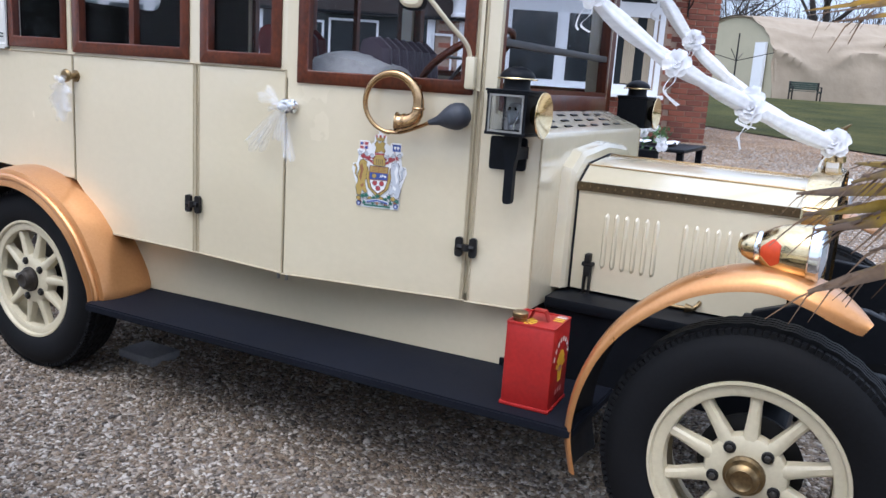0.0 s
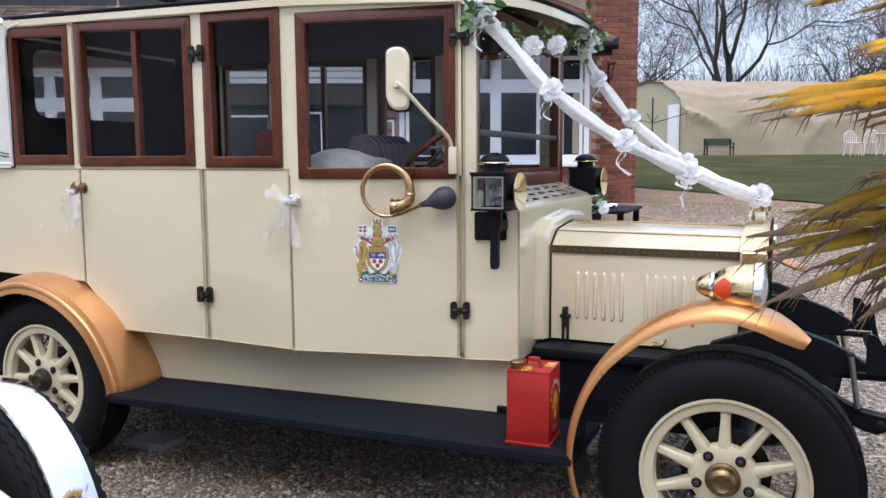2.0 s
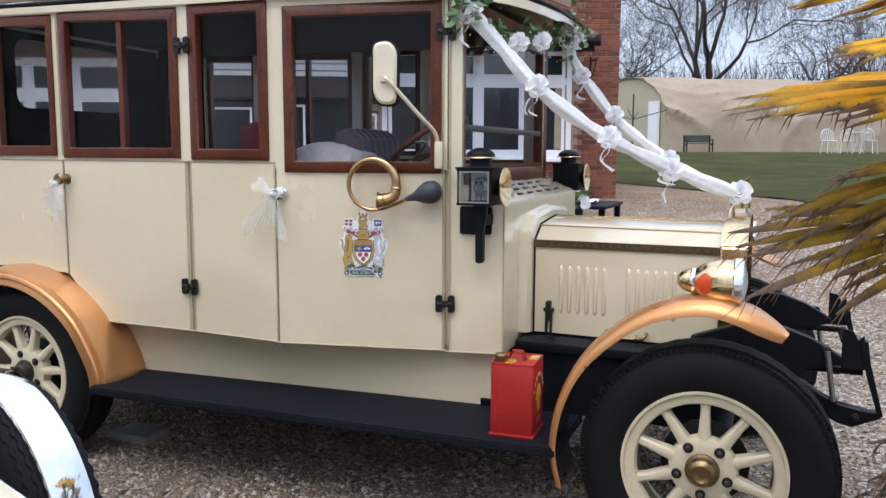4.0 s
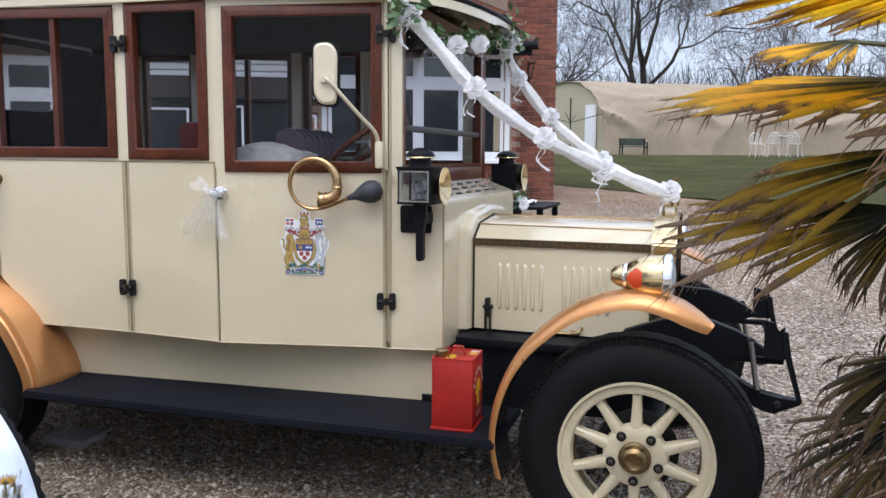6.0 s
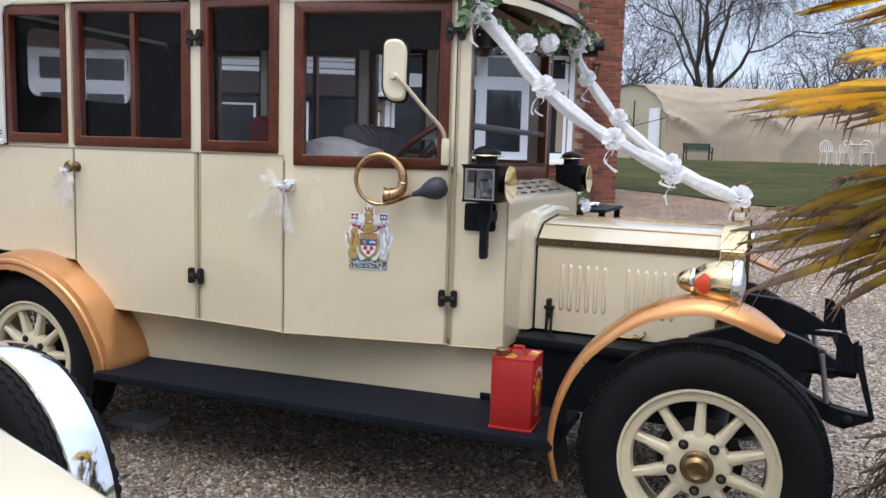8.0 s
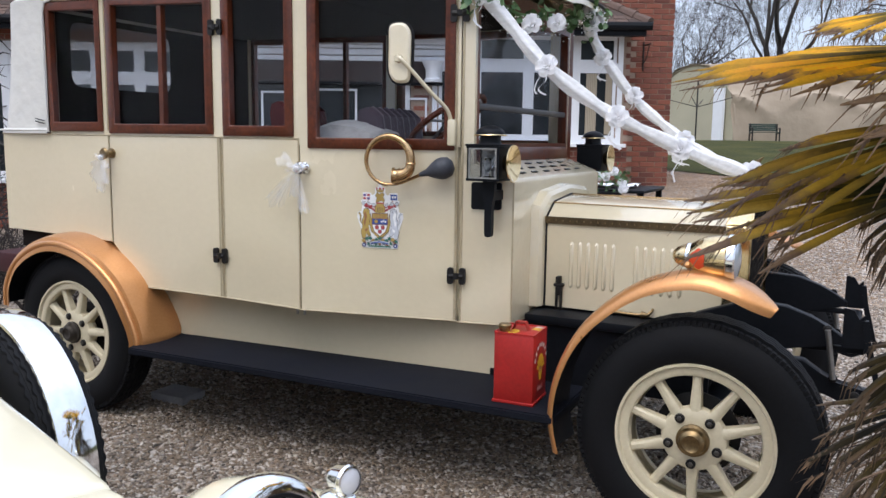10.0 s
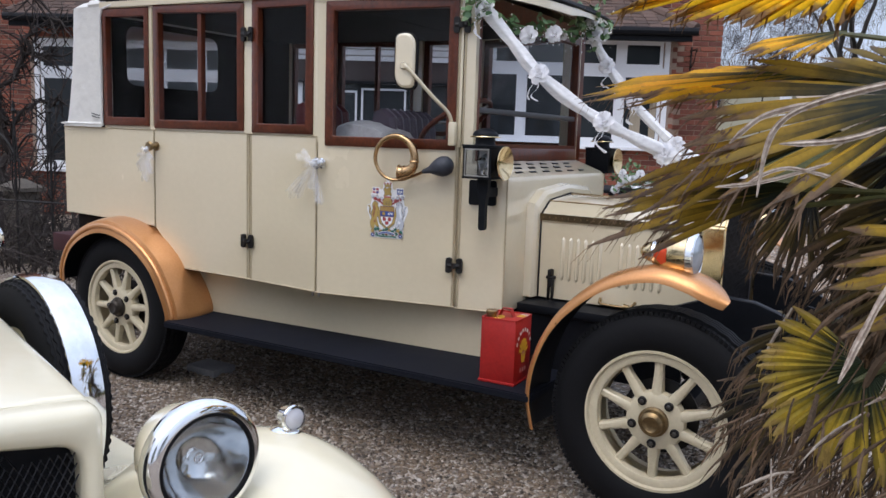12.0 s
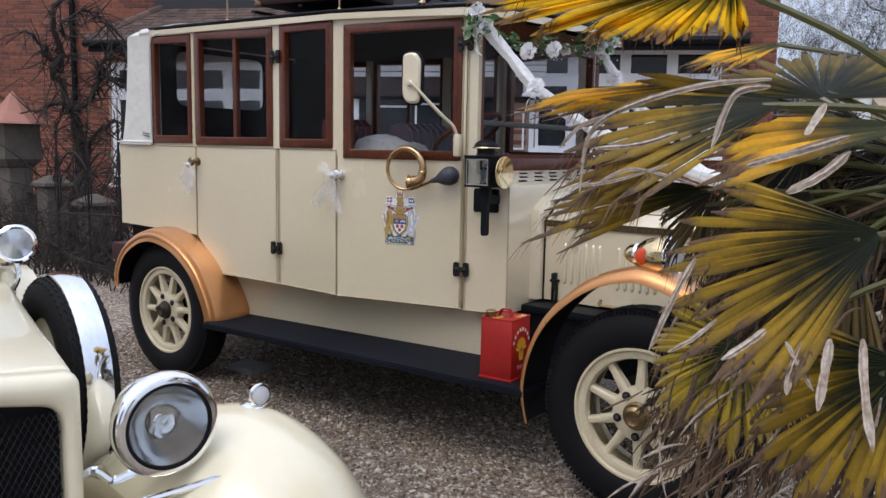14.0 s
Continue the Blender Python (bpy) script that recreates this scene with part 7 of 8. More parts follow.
# shreds of old leaf caught along the edges of the blades and hanging under them
rg = random.Random(77)
for k in range(90):
    f = rg.random()
    c = Vector((.60 + .54 * f, -1.22 - .45 * f + rg.uniform(-.12, .12), rg.uniform(.70, 1.12)))
    d = Vector((rg.uniform(-.8, .2), rg.uniform(-.35, .15), -rg.uniform(.5, 1.1))).normalized()
    dry_leaf(c, c + d * rg.uniform(.06, .17), rg.uniform(.0015, .004), rg.uniform(-.004, .008), BLEACHED if k % 5 == 0 else DRY if k % 2 else FIBRE)
for k in range(60):
    c = Vector((rg.uniform(.56, .90), rg.uniform(-1.35, -.95), rg.uniform(.50, .92)))
    d = Vector((-rg.uniform(.4, 1.0), rg.uniform(-.35, .15), -rg.uniform(.4, 1.0))).normalized()
    dry_leaf(c, c + d * rg.uniform(.10, .22), rg.uniform(.0014, .0032), rg.uniform(-.004, .008), BLEACHED if k % 5 == 0 else DRY if k % 2 else FIBRE)

# ---- ground ----
def sstep(a, b, v):
    t = min(1.0, max(0.0, (v - a) / (b - a)))
    return t * t * (3 - 2 * t)


def gz(x, y):
    """Height of the ground: level round the vehicles, rising to the house and the lawn."""
    return GROUND + .86 * sstep(2.6, 9.6, y) + .72 * sstep(9.6, 31, y) + .02 * noise.noise((x * .3, y * .3, 0)) * sstep(2, 5, y)


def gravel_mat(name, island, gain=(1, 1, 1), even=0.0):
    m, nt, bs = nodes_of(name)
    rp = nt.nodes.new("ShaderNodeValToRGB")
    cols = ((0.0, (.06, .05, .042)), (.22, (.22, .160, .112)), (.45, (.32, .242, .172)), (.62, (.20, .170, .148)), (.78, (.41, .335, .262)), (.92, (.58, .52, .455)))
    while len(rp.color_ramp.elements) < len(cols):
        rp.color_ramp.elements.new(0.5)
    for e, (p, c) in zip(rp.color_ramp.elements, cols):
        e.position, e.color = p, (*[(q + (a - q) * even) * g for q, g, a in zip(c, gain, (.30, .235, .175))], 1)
    tc = nt.nodes.new("ShaderNodeTexCoord")
    if island:
        nt.links.new(nt.nodes.new("ShaderNodeNewGeometry").outputs["Random Per Island"], rp.inputs["Fac"])
    else:
        vo = nt.nodes.new("ShaderNodeTexVoronoi")
        vo.inputs["Scale"].default_value = 55
        nt.links.new(tc.outputs["Object"], vo.inputs["Vector"])
        sx = nt.nodes.new("ShaderNodeSeparateColor")
        nt.links.new(vo.outputs["Color"], sx.inputs[0])
        nt.links.new(sx.outputs[0], rp.inputs["Fac"])
        bp = nt.nodes.new("ShaderNodeBump")
        bp.inputs["Distance"].default_value = .012
        inv = nt.nodes.new("ShaderNodeMath")
        inv.operation = "SUBTRACT"
        inv.inputs[0].default_value = 1.0
        nt.links.new(vo.outputs["Distance"], inv.inputs[1])
        nt.links.new(inv.outputs[0], bp.inputs["Height"])
        nt.links.new(bp.outputs["Normal"], bs.inputs["Normal"])
    # damp, dirty patches at a larger scale
    n = nt.nodes.new("ShaderNodeTexNoise")
    n.inputs["Scale"].default_value, n.inputs["Detail"].default_value = 1.3, 4
    nt.links.new(tc.outputs["Object"], n.inputs["Vector"])
    mr = nt.nodes.new("ShaderNodeMapRange")
    mr.inputs["From Min"].default_value, mr.inputs["From Max"].default_value = .3, .7
    mr.inputs["To Min"].default_value, mr.inputs["To Max"].default_value = .72, 1.08
    nt.links.new(n.outputs["Fac"], mr.inputs["Value"])
    mx = nt.nodes.new("ShaderNodeMix")
    mx.data_type, mx.blend_type = "RGBA", "MULTIPLY"
    mx.inputs[0].default_value = 1.0
    nt.links.new(rp.outputs["Color"], mx.inputs["A"])
    nt.links.new(mr.outputs["Result"], mx.inputs["B"])
    nt.links.new(mx.outputs["Result"], bs.inputs["Base Color"])
    bs.inputs["Roughness"].default_value = .82
    return m


def sheet(name, xs, ys, height, material, label, category):
    """One sheet over a grid of stations."""
    verts = [(x, y, height(x, y)) for y in ys for x in xs]
    nx = len(xs)
    faces = [(j * nx + i, j * nx + i + 1, (j + 1) * nx + i + 1, (j + 1) * nx + i) for j in range(len(ys) - 1) for i in range(nx - 1)]
    me = bpy.data.meshes.new(name)
    me.from_pydata(verts, [], faces)
    me.polygons.foreach_set("use_smooth", [True] * len(me.polygons))
    me.materials.append(material)
    return tagged(new(name, me), label, category, kind="structure")


def stations(*spans):
    out = []
    for a, b, n in spans:
        out += [a + (b - a) * k / n for k in range(n)]
    return out + [spans[-1][1]]


sheet("ground", stations((-300, -20, 14), (-20, 20, 80), (20, 300, 14)), stations((-200, -10, 12), (-10, 36, 92), (36, 400, 20)), gz,
      gravel_mat("gravel_bed", False), "brown and grey shingle drive", "ground")


def lawn_edge(x):
    pts = [(-60, 15), (-4.5, 14.2), (-3, 13.6), (-1.2, 11.9), (.8, 8.9), (1.7, 7.6), (5, 5.2), (60, 3)]
    for (a, b), (c, d) in zip(pts, pts[1:]):
        if x <= c:
            return b + (d - b) * (x - a) / (c - a)
    return 3


GRASS = surf("lawn_grass", (.088, .084, .028), (.018, .026, .009), rough=.95, spec=.1, scale=.8, fine=14, bump=.05)
lx = stations((-60, -6, 12), (-6, 8, 70), (8, 60, 12))
lv = []
for k in stations((0, .3, 40), (.3, 1, 40)):
    for x in lx:
        y0 = lawn_edge(x) + .12 * noise.noise((x * 2.1, 0, 3))
        y = y0 + (120 - y0) * k ** 1.6
        lv.append((x, y, gz(x, y) + .02 + .012 * noise.noise((x * 3, y * 3, 1))))
n = len(lx)
lf = [(j * n + i, j * n + i + 1, (j + 1) * n + i + 1, (j + 1) * n + i) for j in range(80) for i in range(n - 1)]
me = bpy.data.meshes.new("lawn")
me.from_pydata(lv, [], lf)
me.materials.append(GRASS)
tagged(new("lawn", me), "mown green lawn rising to a tent", "lawn", kind="structure")


def pebbles(name, count, x0, x1, y0, y1, size, seed, keep=None, stone=None):
    """Loose stones, each a little eight-sided lump, in one mesh."""
    rg = np.random.RandomState(seed)
    px, py = rg.uniform(x0, x1, count), rg.uniform(y0, y1, count)
    if keep is not None:
        ok = keep(px, py)
        px, py = px[ok], py[ok]
    c = len(px)
    pz = np.array([gz(a, b) for a, b in zip(px, py)])
    base = np.array([(1, 0, 0), (-1, 0, 0), (0, 1, 0), (0, -1, 0), (0, 0, 1), (0, 0, -1)], float)
    s = size * rg.lognormal(0, .32, (c, 1, 1)) * np.stack([rg.uniform(.8, 1.5, c), rg.uniform(.7, 1.1, c), rg.uniform(.4, .8, c)], 1)[:, None, :]
    v = base[None] * s + rg.uniform(-.25, .25, (c, 6, 3)) * s
    a = rg.uniform(0, 6.28, c)
    ca, sa = np.cos(a)[:, None], np.sin(a)[:, None]
    t = rg.uniform(-.5, .5, c)[:, None]
    x, y, z = v[..., 0], v[..., 1], v[..., 2] + v[..., 0] * t
    v = np.stack([x * ca - y * sa + px[:, None], x * sa + y * ca + py[:, None], z + pz[:, None] + size * .25], -1)
    tri = np.array([(0, 2, 4), (2, 1, 4), (1, 3, 4), (3, 0, 4), (2, 0, 5), (1, 2, 5), (3, 1, 5), (0, 3, 5)])
    f = (tri[None] + (np.arange(c) * 6)[:, None, None]).reshape(-1, 3)
    me = bpy.data.meshes.new(name)
    me.vertices.add(c * 6)
    me.vertices.foreach_set("co", v.reshape(-1))
    me.loops.add(len(f) * 3)
    me.loops.foreach_set("vertex_index", f.reshape(-1))
    me.polygons.add(len(f))
    me.polygons.foreach_set("loop_start", np.arange(len(f)) * 3)
    me.polygons.foreach_set("loop_total", np.full(len(f), 3))
    me.update()
    me.validate()
    me.materials.append(stone or PEBBLE)
    return tagged(new(name, me), "loose tan and grey shingle stones", "gravel", kind="stuff")


PEBBLE = gravel_mat("gravel_stones", True)
pebbles("gravel", 78000, -4.6, 2.0, -1.9, 1.2, .0085, 1)
pebbles("gravel", 16000, -.6, 4.5, 1.2, 4.5, .010, 2)
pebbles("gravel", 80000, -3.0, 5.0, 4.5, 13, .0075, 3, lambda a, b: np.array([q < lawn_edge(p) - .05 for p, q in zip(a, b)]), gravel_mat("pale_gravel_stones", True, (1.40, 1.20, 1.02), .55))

# ---- house ----
BRICK = surf("red_brick", (.25, .080, .048), (.125, .042, .030), rough=.88, scale=7, fine=60, bump=.003, island=.5)
BRICK_ONE = surf("red_brick_piece", (.25, .080, .048), (.125, .042, .030), rough=.88, scale=7, fine=60, bump=.003, obj=.5)
MORTAR = surf("grey_mortar", (.34, .25, .19), (.24, .17, .13), rough=.95, scale=5, fine=80, bump=.002)
UPVC = surf("white_upvc", (.80, .81, .83), (.74, .75, .77), rough=.35, scale=3, fine=30)
TILE = surf("brown_clay_tile", (.13, .085, .068), (.065, .045, .038), rough=.9, scale=5, fine=50, bump=.003, island=.5)
TILE_ONE = surf("brown_clay_tile_piece", (.13, .085, .068), (.065, .045, .038), rough=.9, scale=5, fine=50, bump=.003, obj=.5)
ROOMGLASS, nt_, bs_ = nodes_of("dark_house_glass")
bs_.inputs["Base Color"].default_value = (.018, .022, .025, 1)
bs_.inputs["Roughness"].default_value = .04
bs_.inputs["Specular IOR Level"].default_value = .25
LEAD = surf("lead_flashing", (.028, .030, .034), (.016, .018, .02), rough=.55)
CURTAIN = surf("beige_curtain", (.42, .36, .27), (.30, .25, .18), rough=.9, stretch=(20, 20, 1))
HM = pose(-2.0, 9.2, 0, 0, 0, 27)
BAY = -.5       # the bay stands this far before the wall


def hbox(bm, u0, u1, v0, v1, z0, z1, bev=0):
    return box(bm, u0, u1, v0, v1, z0, z1, bev, HM)


bm = nb()
hbox(bm, -13.0, -.012, .003, .30, -.3, 6.2)
wall = solo("wall_house", bm, MORTAR, "red brick house wall", "wall", kind="structure", smooth=0)
bm = nb()
hbox(bm, -.30, -.012, .30, 7.0, -.3, 6.2)
solo("wall_house_side", bm, BRICK, "red brick side wall of the house", "wall", kind="structure", smooth=0)
bm = nb()
hbox(bm, -10.12, -.72, BAY + .003, -.002, -.2, 2.98)
bay_wall = solo("wall_bay", bm, MORTAR, "red brick wall of the front bay", "wall", kind="structure", smooth=0)
# windows of the bay: u0, u1, z0, z1, transom, mullions
WINS = [(-10.05, -6.8, .80, 2.70, 2.22, (-9.35, -8.1, -7.5)), (-3.45, -.82, 1.40, 2.92, 2.46, (-2.85, -2.12, -1.48))]
holes = [(a, b, z0, z1) for a, b, z0, z1, _, _ in WINS] + [(-6.1, -3.75, .30, 2.80)]


def brick_mesh(name, w, h=.065, d=.019):
    b = nb()
    box(b, 0, w, -d, 0, 0, h)
    bmesh.ops.bevel(b, geom=[e for e in b.edges if all(v.co.y < -d * .5 for v in e.verts)], offset=.004, segments=1, affect="EDGES")
    me = bpy.data.meshes.new(name)
    b.to_mesh(me)
    b.free()
    return me


def lay(u0, u1, z0, z1, v, holes, parent, single):
    """Stretcher bond over a face of the house; single(u, z) picks the bricks that are objects of their own."""
    full, half_ = brick_mesh("brick", .215), brick_mesh("brick", .1025)
    for me in (full, half_):
        me.materials.append(BRICK_ONE)
    vs, fs = [], []
    rg = random.Random(5)
    cnt = 0
    row = int((z1 - z0) / .075)
    for j in range(row):
        z = z0 + j * .075
        u = u0 - (.1125 if j % 2 else 0)
        while u < u1 - .05:
            a, b = max(u, u0), min(u + .215, u1)
            u += .225
            if b - a < .04 or any(a < h1 - .01 and b > h0 + .01 and z < hz1 and z + .065 > hz0 for h0, h1, hz0, hz1 in holes):
                continue
            off = rg.uniform(-.003, .003)
            if single(a, z) and b - a > .2 and cnt < 300:
                ob = new("brick", full)
                ob.parent = parent
                ob.matrix_basis = HM @ pose(a, v + .012 + off, z)
                cnt += 1
                continue
            i = len(vs)
            d = .020
            for p in ((a, 0, z), (b, 0, z), (b, 0, z + .065), (a, 0, z + .065)):
                vs.append(HM @ Vector((p[0], v + .014, p[2])))
            for p in ((a + .003, z + .003), (b - .003, z + .003), (b - .003, z + .062), (a + .003, z + .062)):
                vs.append(HM @ Vector((p[0], v + .014 - d + off, p[1])))
            fs += [(i + 4, i + 5, i + 6, i + 7), (i, i + 1, i + 5, i + 4), (i + 1, i + 2, i + 6, i + 5), (i + 2, i + 3, i + 7, i + 6), (i + 3, i, i + 4, i + 7)]
    me = bpy.data.meshes.new("bricks")
    me.from_pydata(vs, [], fs)
    me.materials.append(BRICK)
    ob = new("bricks", me)
    ob.parent = parent
    tagged(ob, kind="stuff")
    return ob


UPPER = [(-10.1, -8.1), (-6.3, -4.36), (-2.66, -1.3)]
lay(-12.9, -.0, .1, 5.3, 0.0, [(-9.5, -1.6, -1, 3.62), (-10.2, -.66, -1, 2.98)] + [(a, b, 4.14, 5.4) for a, b in UPPER], wall, lambda u, z: u > -.68 and z < 4.4)
lay(-10.12, -.72, .1, 2.95, BAY, holes, bay_wall, lambda u, z: u > -1.6 or u < -9.9)
# bricks round the right corner
bm = nb()
for j in range(68):
    hbox(bm, -.012, .004, .02 + (.1 if j % 2 else 0), .21 + (.0 if j % 2 else -.11), .1 + j * .075, .165 + j * .075)
ob = part("corner_bricks", bm, BRICK, wall, smooth=0)


def house_window(u0, u1, z0, z1, v, transom, mulls, curtains=()):
    w = thing("window_1", "white plastic framed house window", "window", kind="structure")
    bm = nb()
    pl = lambda s, o, z: HM @ Vector((s, v - o, z))
    frame_poly(bm, rect(u0, u1, z0, z1), rect(u0 + .07, u1 - .07, z0 + .08, z1 - .07), .07, pl, .02)
    part("window_frame", bm, UPVC, w, smooth=0)
    for mu in mulls:
        bm = nb()
        hbox(bm, mu - .045, mu + .045, v - .016, v + .05, z0 + .07, z1 - .06)
        part("mullion", bm, UPVC, w, smooth=0)
    if transom:
        bm = nb()
        hbox(bm, u0 + .06, u1 - .06, v - .013, v + .05, transom - .05, transom + .04)
        part("transom", bm, UPVC, w, smooth=0)
    edges = [u0 + .06, *mulls, u1 - .06]
    rows = [(z0 + .07, (transom or z1) - .05)] + ([(transom + .04, z1 - .07)] if transom else [])
    for a, b in zip(edges, edges[1:]):
        for c, d in rows:
            bm = nb()
            frame_poly(bm, rect(a + .03, b - .03, c, d), rect(a + .075, b - .075, c + .045, d - .045), .03, pl, .004)
            part("sash", bm, UPVC, w, smooth=0)
            bm = nb()
            hbox(bm, a + .06, b - .06, v + .001, v + .008, c + .03, d - .03)
            part("pane", bm, ROOMGLASS, w, smooth=0)
    for a, b in curtains:
        bm = nb()
        rings = [[HM @ Vector((a + (b - a) * k / 24, v - .004 + .003 * math.sin(k * 1.6), z)) for k in range(25)] for z in (z0 + .13, (transom or z1) - .1)]
        loft(bm, rings, False, False)
        part("curtain", bm, CURTAIN, w)
    bm = nb()
    hbox(bm, u0 - .06, u1 + .06, v - .12, v + .02, z0 - .05, z0 + .002, .008)
    part("window_sill", bm, UPVC, w, smooth=0)
    return w


house_window(*WINS[0][:4], BAY, WINS[0][4], WINS[0][5])
house_window(*WINS[1][:4], BAY, WINS[1][4], WINS[1][5], [(-1.32, -1.17), (-1.05, -.96)])
# dark glazed porch under the fascia
bm = nb()
hbox(bm, -6.1, -3.75, BAY - .012, BAY + .02, .30, 2.51)
porch = solo("window_2", bm, ROOMGLASS, "dark glazed porch front", "window", kind="structure", smooth=0)
for a, b, c, d in ((-3.86, -3.76, .30, 2.50), (-6.09, -6.0, .30, 2.50), (-5.0, -4.96, .9, 1.5), (-4.6, -4.25, 1.50, 1.53)):
    bm = nb()
    hbox(bm, a, b, BAY - .03, BAY - .013, c, d)
    part("window_frame", bm, UPVC, porch, smooth=0)
for a, b in UPPER:
    house_window(a, b, 4.16, 5.4, 0.0, None, ((a + b) / 2,))
# thin white casements, porch brick with shade in its colour, a black ledge
for a, b, z0, z1 in ((-5.82, -5.20, 1.15, 2.07), (-5.14, -4.49, 1.15, 2.11), (-3.80, -3.52, 1.45, 2.0)):
    bm = nb()
    frame_poly(bm, rect(a, b, z0, z1), rect(a + .028, b - .028, z0 + .028, z1 - .028), .02, lambda s, o, z: HM @ Vector((s, BAY - .02 - o, z)), .01)
    part("casement_frame", bm, UPVC, porch, "thin white casement frame", 0)
bm = nb()
hbox(bm, -6.08, -3.47, BAY - .05, BAY - .013, 2.21, 2.50, .004)
part("head_board", bm, surf("shaded_porch_brick", (.045, .024, .018), (.022, .013, .011), rough=.55, scale=5, fine=60), porch, "plate of porch brick with its shade in the colour", 0)
bm = nb()
hbox(bm, -6.08, -3.30, BAY - .14, BAY - .013, 2.165, 2.205, .006)
part("ledge", bm, BLACK, porch, "black painted ledge", 0)
# porch cornice of stepped boards between the bays, on a short pillar
bm = nb()
for z0, z1, o in ((2.49, 2.555, .06), (2.565, 2.645, .09), (2.655, 2.70, .11), (2.71, 2.79, .15)):
    hbox(bm, -6.1, -3.22, BAY - o, BAY - .051 if z0 < 2.5 else BAY - .013, z0, z1, .008)
solo("trim_fascia", bm, UPVC, "white boarded fascia over a porch", "trim", kind="structure")
bm = nb()
lathe(bm, [(0, .0), (.12, .0), (.12, .03), (.10, .05), (.10, .17), (.13, .23), (.15, .275), (0, .275)], 20, HM @ Matrix.Translation((-3.44, BAY - .16, 2.206)))
solo("trim_pillar", bm, UPVC, "white painted capital on the porch ledge", "trim", kind="structure")

# lean-to roof over the bay, hipped at both ends
E0, T0, EV, TZ = 2.98, 3.60, BAY - .42, 0.0
bm = nb()
a = [(-10.18, EV, E0), (-.60, EV, E0), (-1.55, .0, T0), (-9.45, .0, T0), (-10.18, .0, E0), (-.60, .0, E0)]
vs = [bm.verts.new(HM @ Vector(p)) for p in a]
for f in ((0, 1, 2, 3), (0, 3, 4), (1, 5, 2), (0, 4, 5, 1), (3, 2, 5, 4)):
    bm.faces.new([vs[i] for i in f])
bay_roof = solo("bay_roof", bm, TILE, "brown clay tiled lean-to roof", "roof", kind="structure", smooth=0)
one = nb()
box(one, -.079, .079, -.006, .145, -.004, .008)
bmesh.ops.bevel(one, geom=one.edges[:], offset=.003, segments=1, affect="EDGES")
tile_me = bpy.data.meshes.new("tile")
one.to_mesh(tile_me)
one.free()
tile_me.materials.append(TILE_ONE)
slope = math.atan2(T0 - E0, -EV)
sl = math.hypot(T0 - E0, EV)
rows_n = int(sl / .10)
vs, fs, single = [], [], 0
rg = random.Random(8)
for j in range(rows_n + 1):
    f = j * .10 / sl
    ua, ub = -10.18 + .73 * f, -.60 - .95 * f
    u = ua + (.08 if j % 2 else 0)
    while u < ub:
        m = HM @ Matrix.Translation((u + rg.uniform(-.004, .004), EV + f * -EV, E0 + f * (T0 - E0) + .012)) @ pose(0, 0, 0, math.degrees(slope) - 4 + rg.uniform(-2.6, 2.6), rg.uniform(-1.8, 1.8), rg.uniform(-2, 2))
        if u > -3.4 and single < 260:
            ob = new("tile", tile_me)
            ob.parent = bay_roof
            ob.matrix_basis = m
            single += 1
        else:
            i = len(vs)
            vs += [m @ Vector(p) for p in ((-.079, -.006, -.004), (.079, -.006, -.004), (.079, .145, -.004), (-.079, .145, -.004), (-.079, -.006, .008), (.079, -.006, .008), (.079, .145, .008), (-.079, .145, .008))]
            fs += [(i + 4, i + 5, i + 6, i + 7), (i, i + 1, i + 5, i + 4), (i + 1, i + 2, i + 6, i + 5), (i + 3, i, i + 4, i + 7)]
        u += .165
me = bpy.data.meshes.new("tiles")
me.from_pydata(vs, [], fs)
me.materials.append(TILE)
ob = new("tiles", me)
ob.parent = bay_roof
tagged(ob, kind="stuff")
for p, q in (((-10.20, EV, E0), (-9.45, 0, T0)), ((-.58, EV, E0), (-1.55, 0, T0))):
    p, q = Vector(p), Vector(q)
    for k in range(6):
        bm = nb()
        c = [p.lerp(q, (k + s) / 6) for s in (0, 1.06)]
        tube(bm, [HM @ v for v in c], [.085, .07], 10)
        part("hip_tile", bm, TILE_ONE, bay_roof)
bm = nb()
hbox(bm, -9.55, -1.45, -.03, -.002, T0 - .03, T0 + .14)
part("flashing", bm, LEAD, bay_roof, "dark lead flashing", 0)
bm = nb()
tube(bm, [HM @ Vector((-10.20, EV - .05, E0 - .04)), HM @ Vector((-.56, EV - .05, E0 - .04))], .055, 10)
part("gutter", bm, BLACK, bay_roof, "black plastic gutter")
bm = nb()
hbox(bm, -10.16, -.62, EV - .01, EV + .05, E0 - .16, E0 - .02)
hbox(bm, -10.16, -.62, EV, BAY, E0 - .12, E0 - .10)
part("soffit", bm, BLACK, bay_roof, smooth=0)
# downpipe and hanging-basket bracket
bm = nb()
tube(bm, [HM @ Vector((-11.0, -.07, z)) for z in (.1, 3, 6)], .045, 10)
solo("downpipe", bm, BLACK, "black plastic downpipe on brick wall", "pipe")
bm = nb()
tube(bm, [HM @ Vector((-.43, -.02, z)) for z in (2.45, 2.85)], .012, 6)
tube(bm, [HM @ Vector((-.43, -.02, 2.80)), HM @ Vector((-.40, -.28, 2.80))], .010, 6)
tube(bm, smoothline([HM @ Vector((-.43, -.02, 2.55)), HM @ Vector((-.41, -.12, 2.62)), HM @ Vector((-.40, -.22, 2.79))], 5), .008, 6)
solo("basket_bracket", bm, IRON, "black iron hanging basket bracket on brick", "bracket")

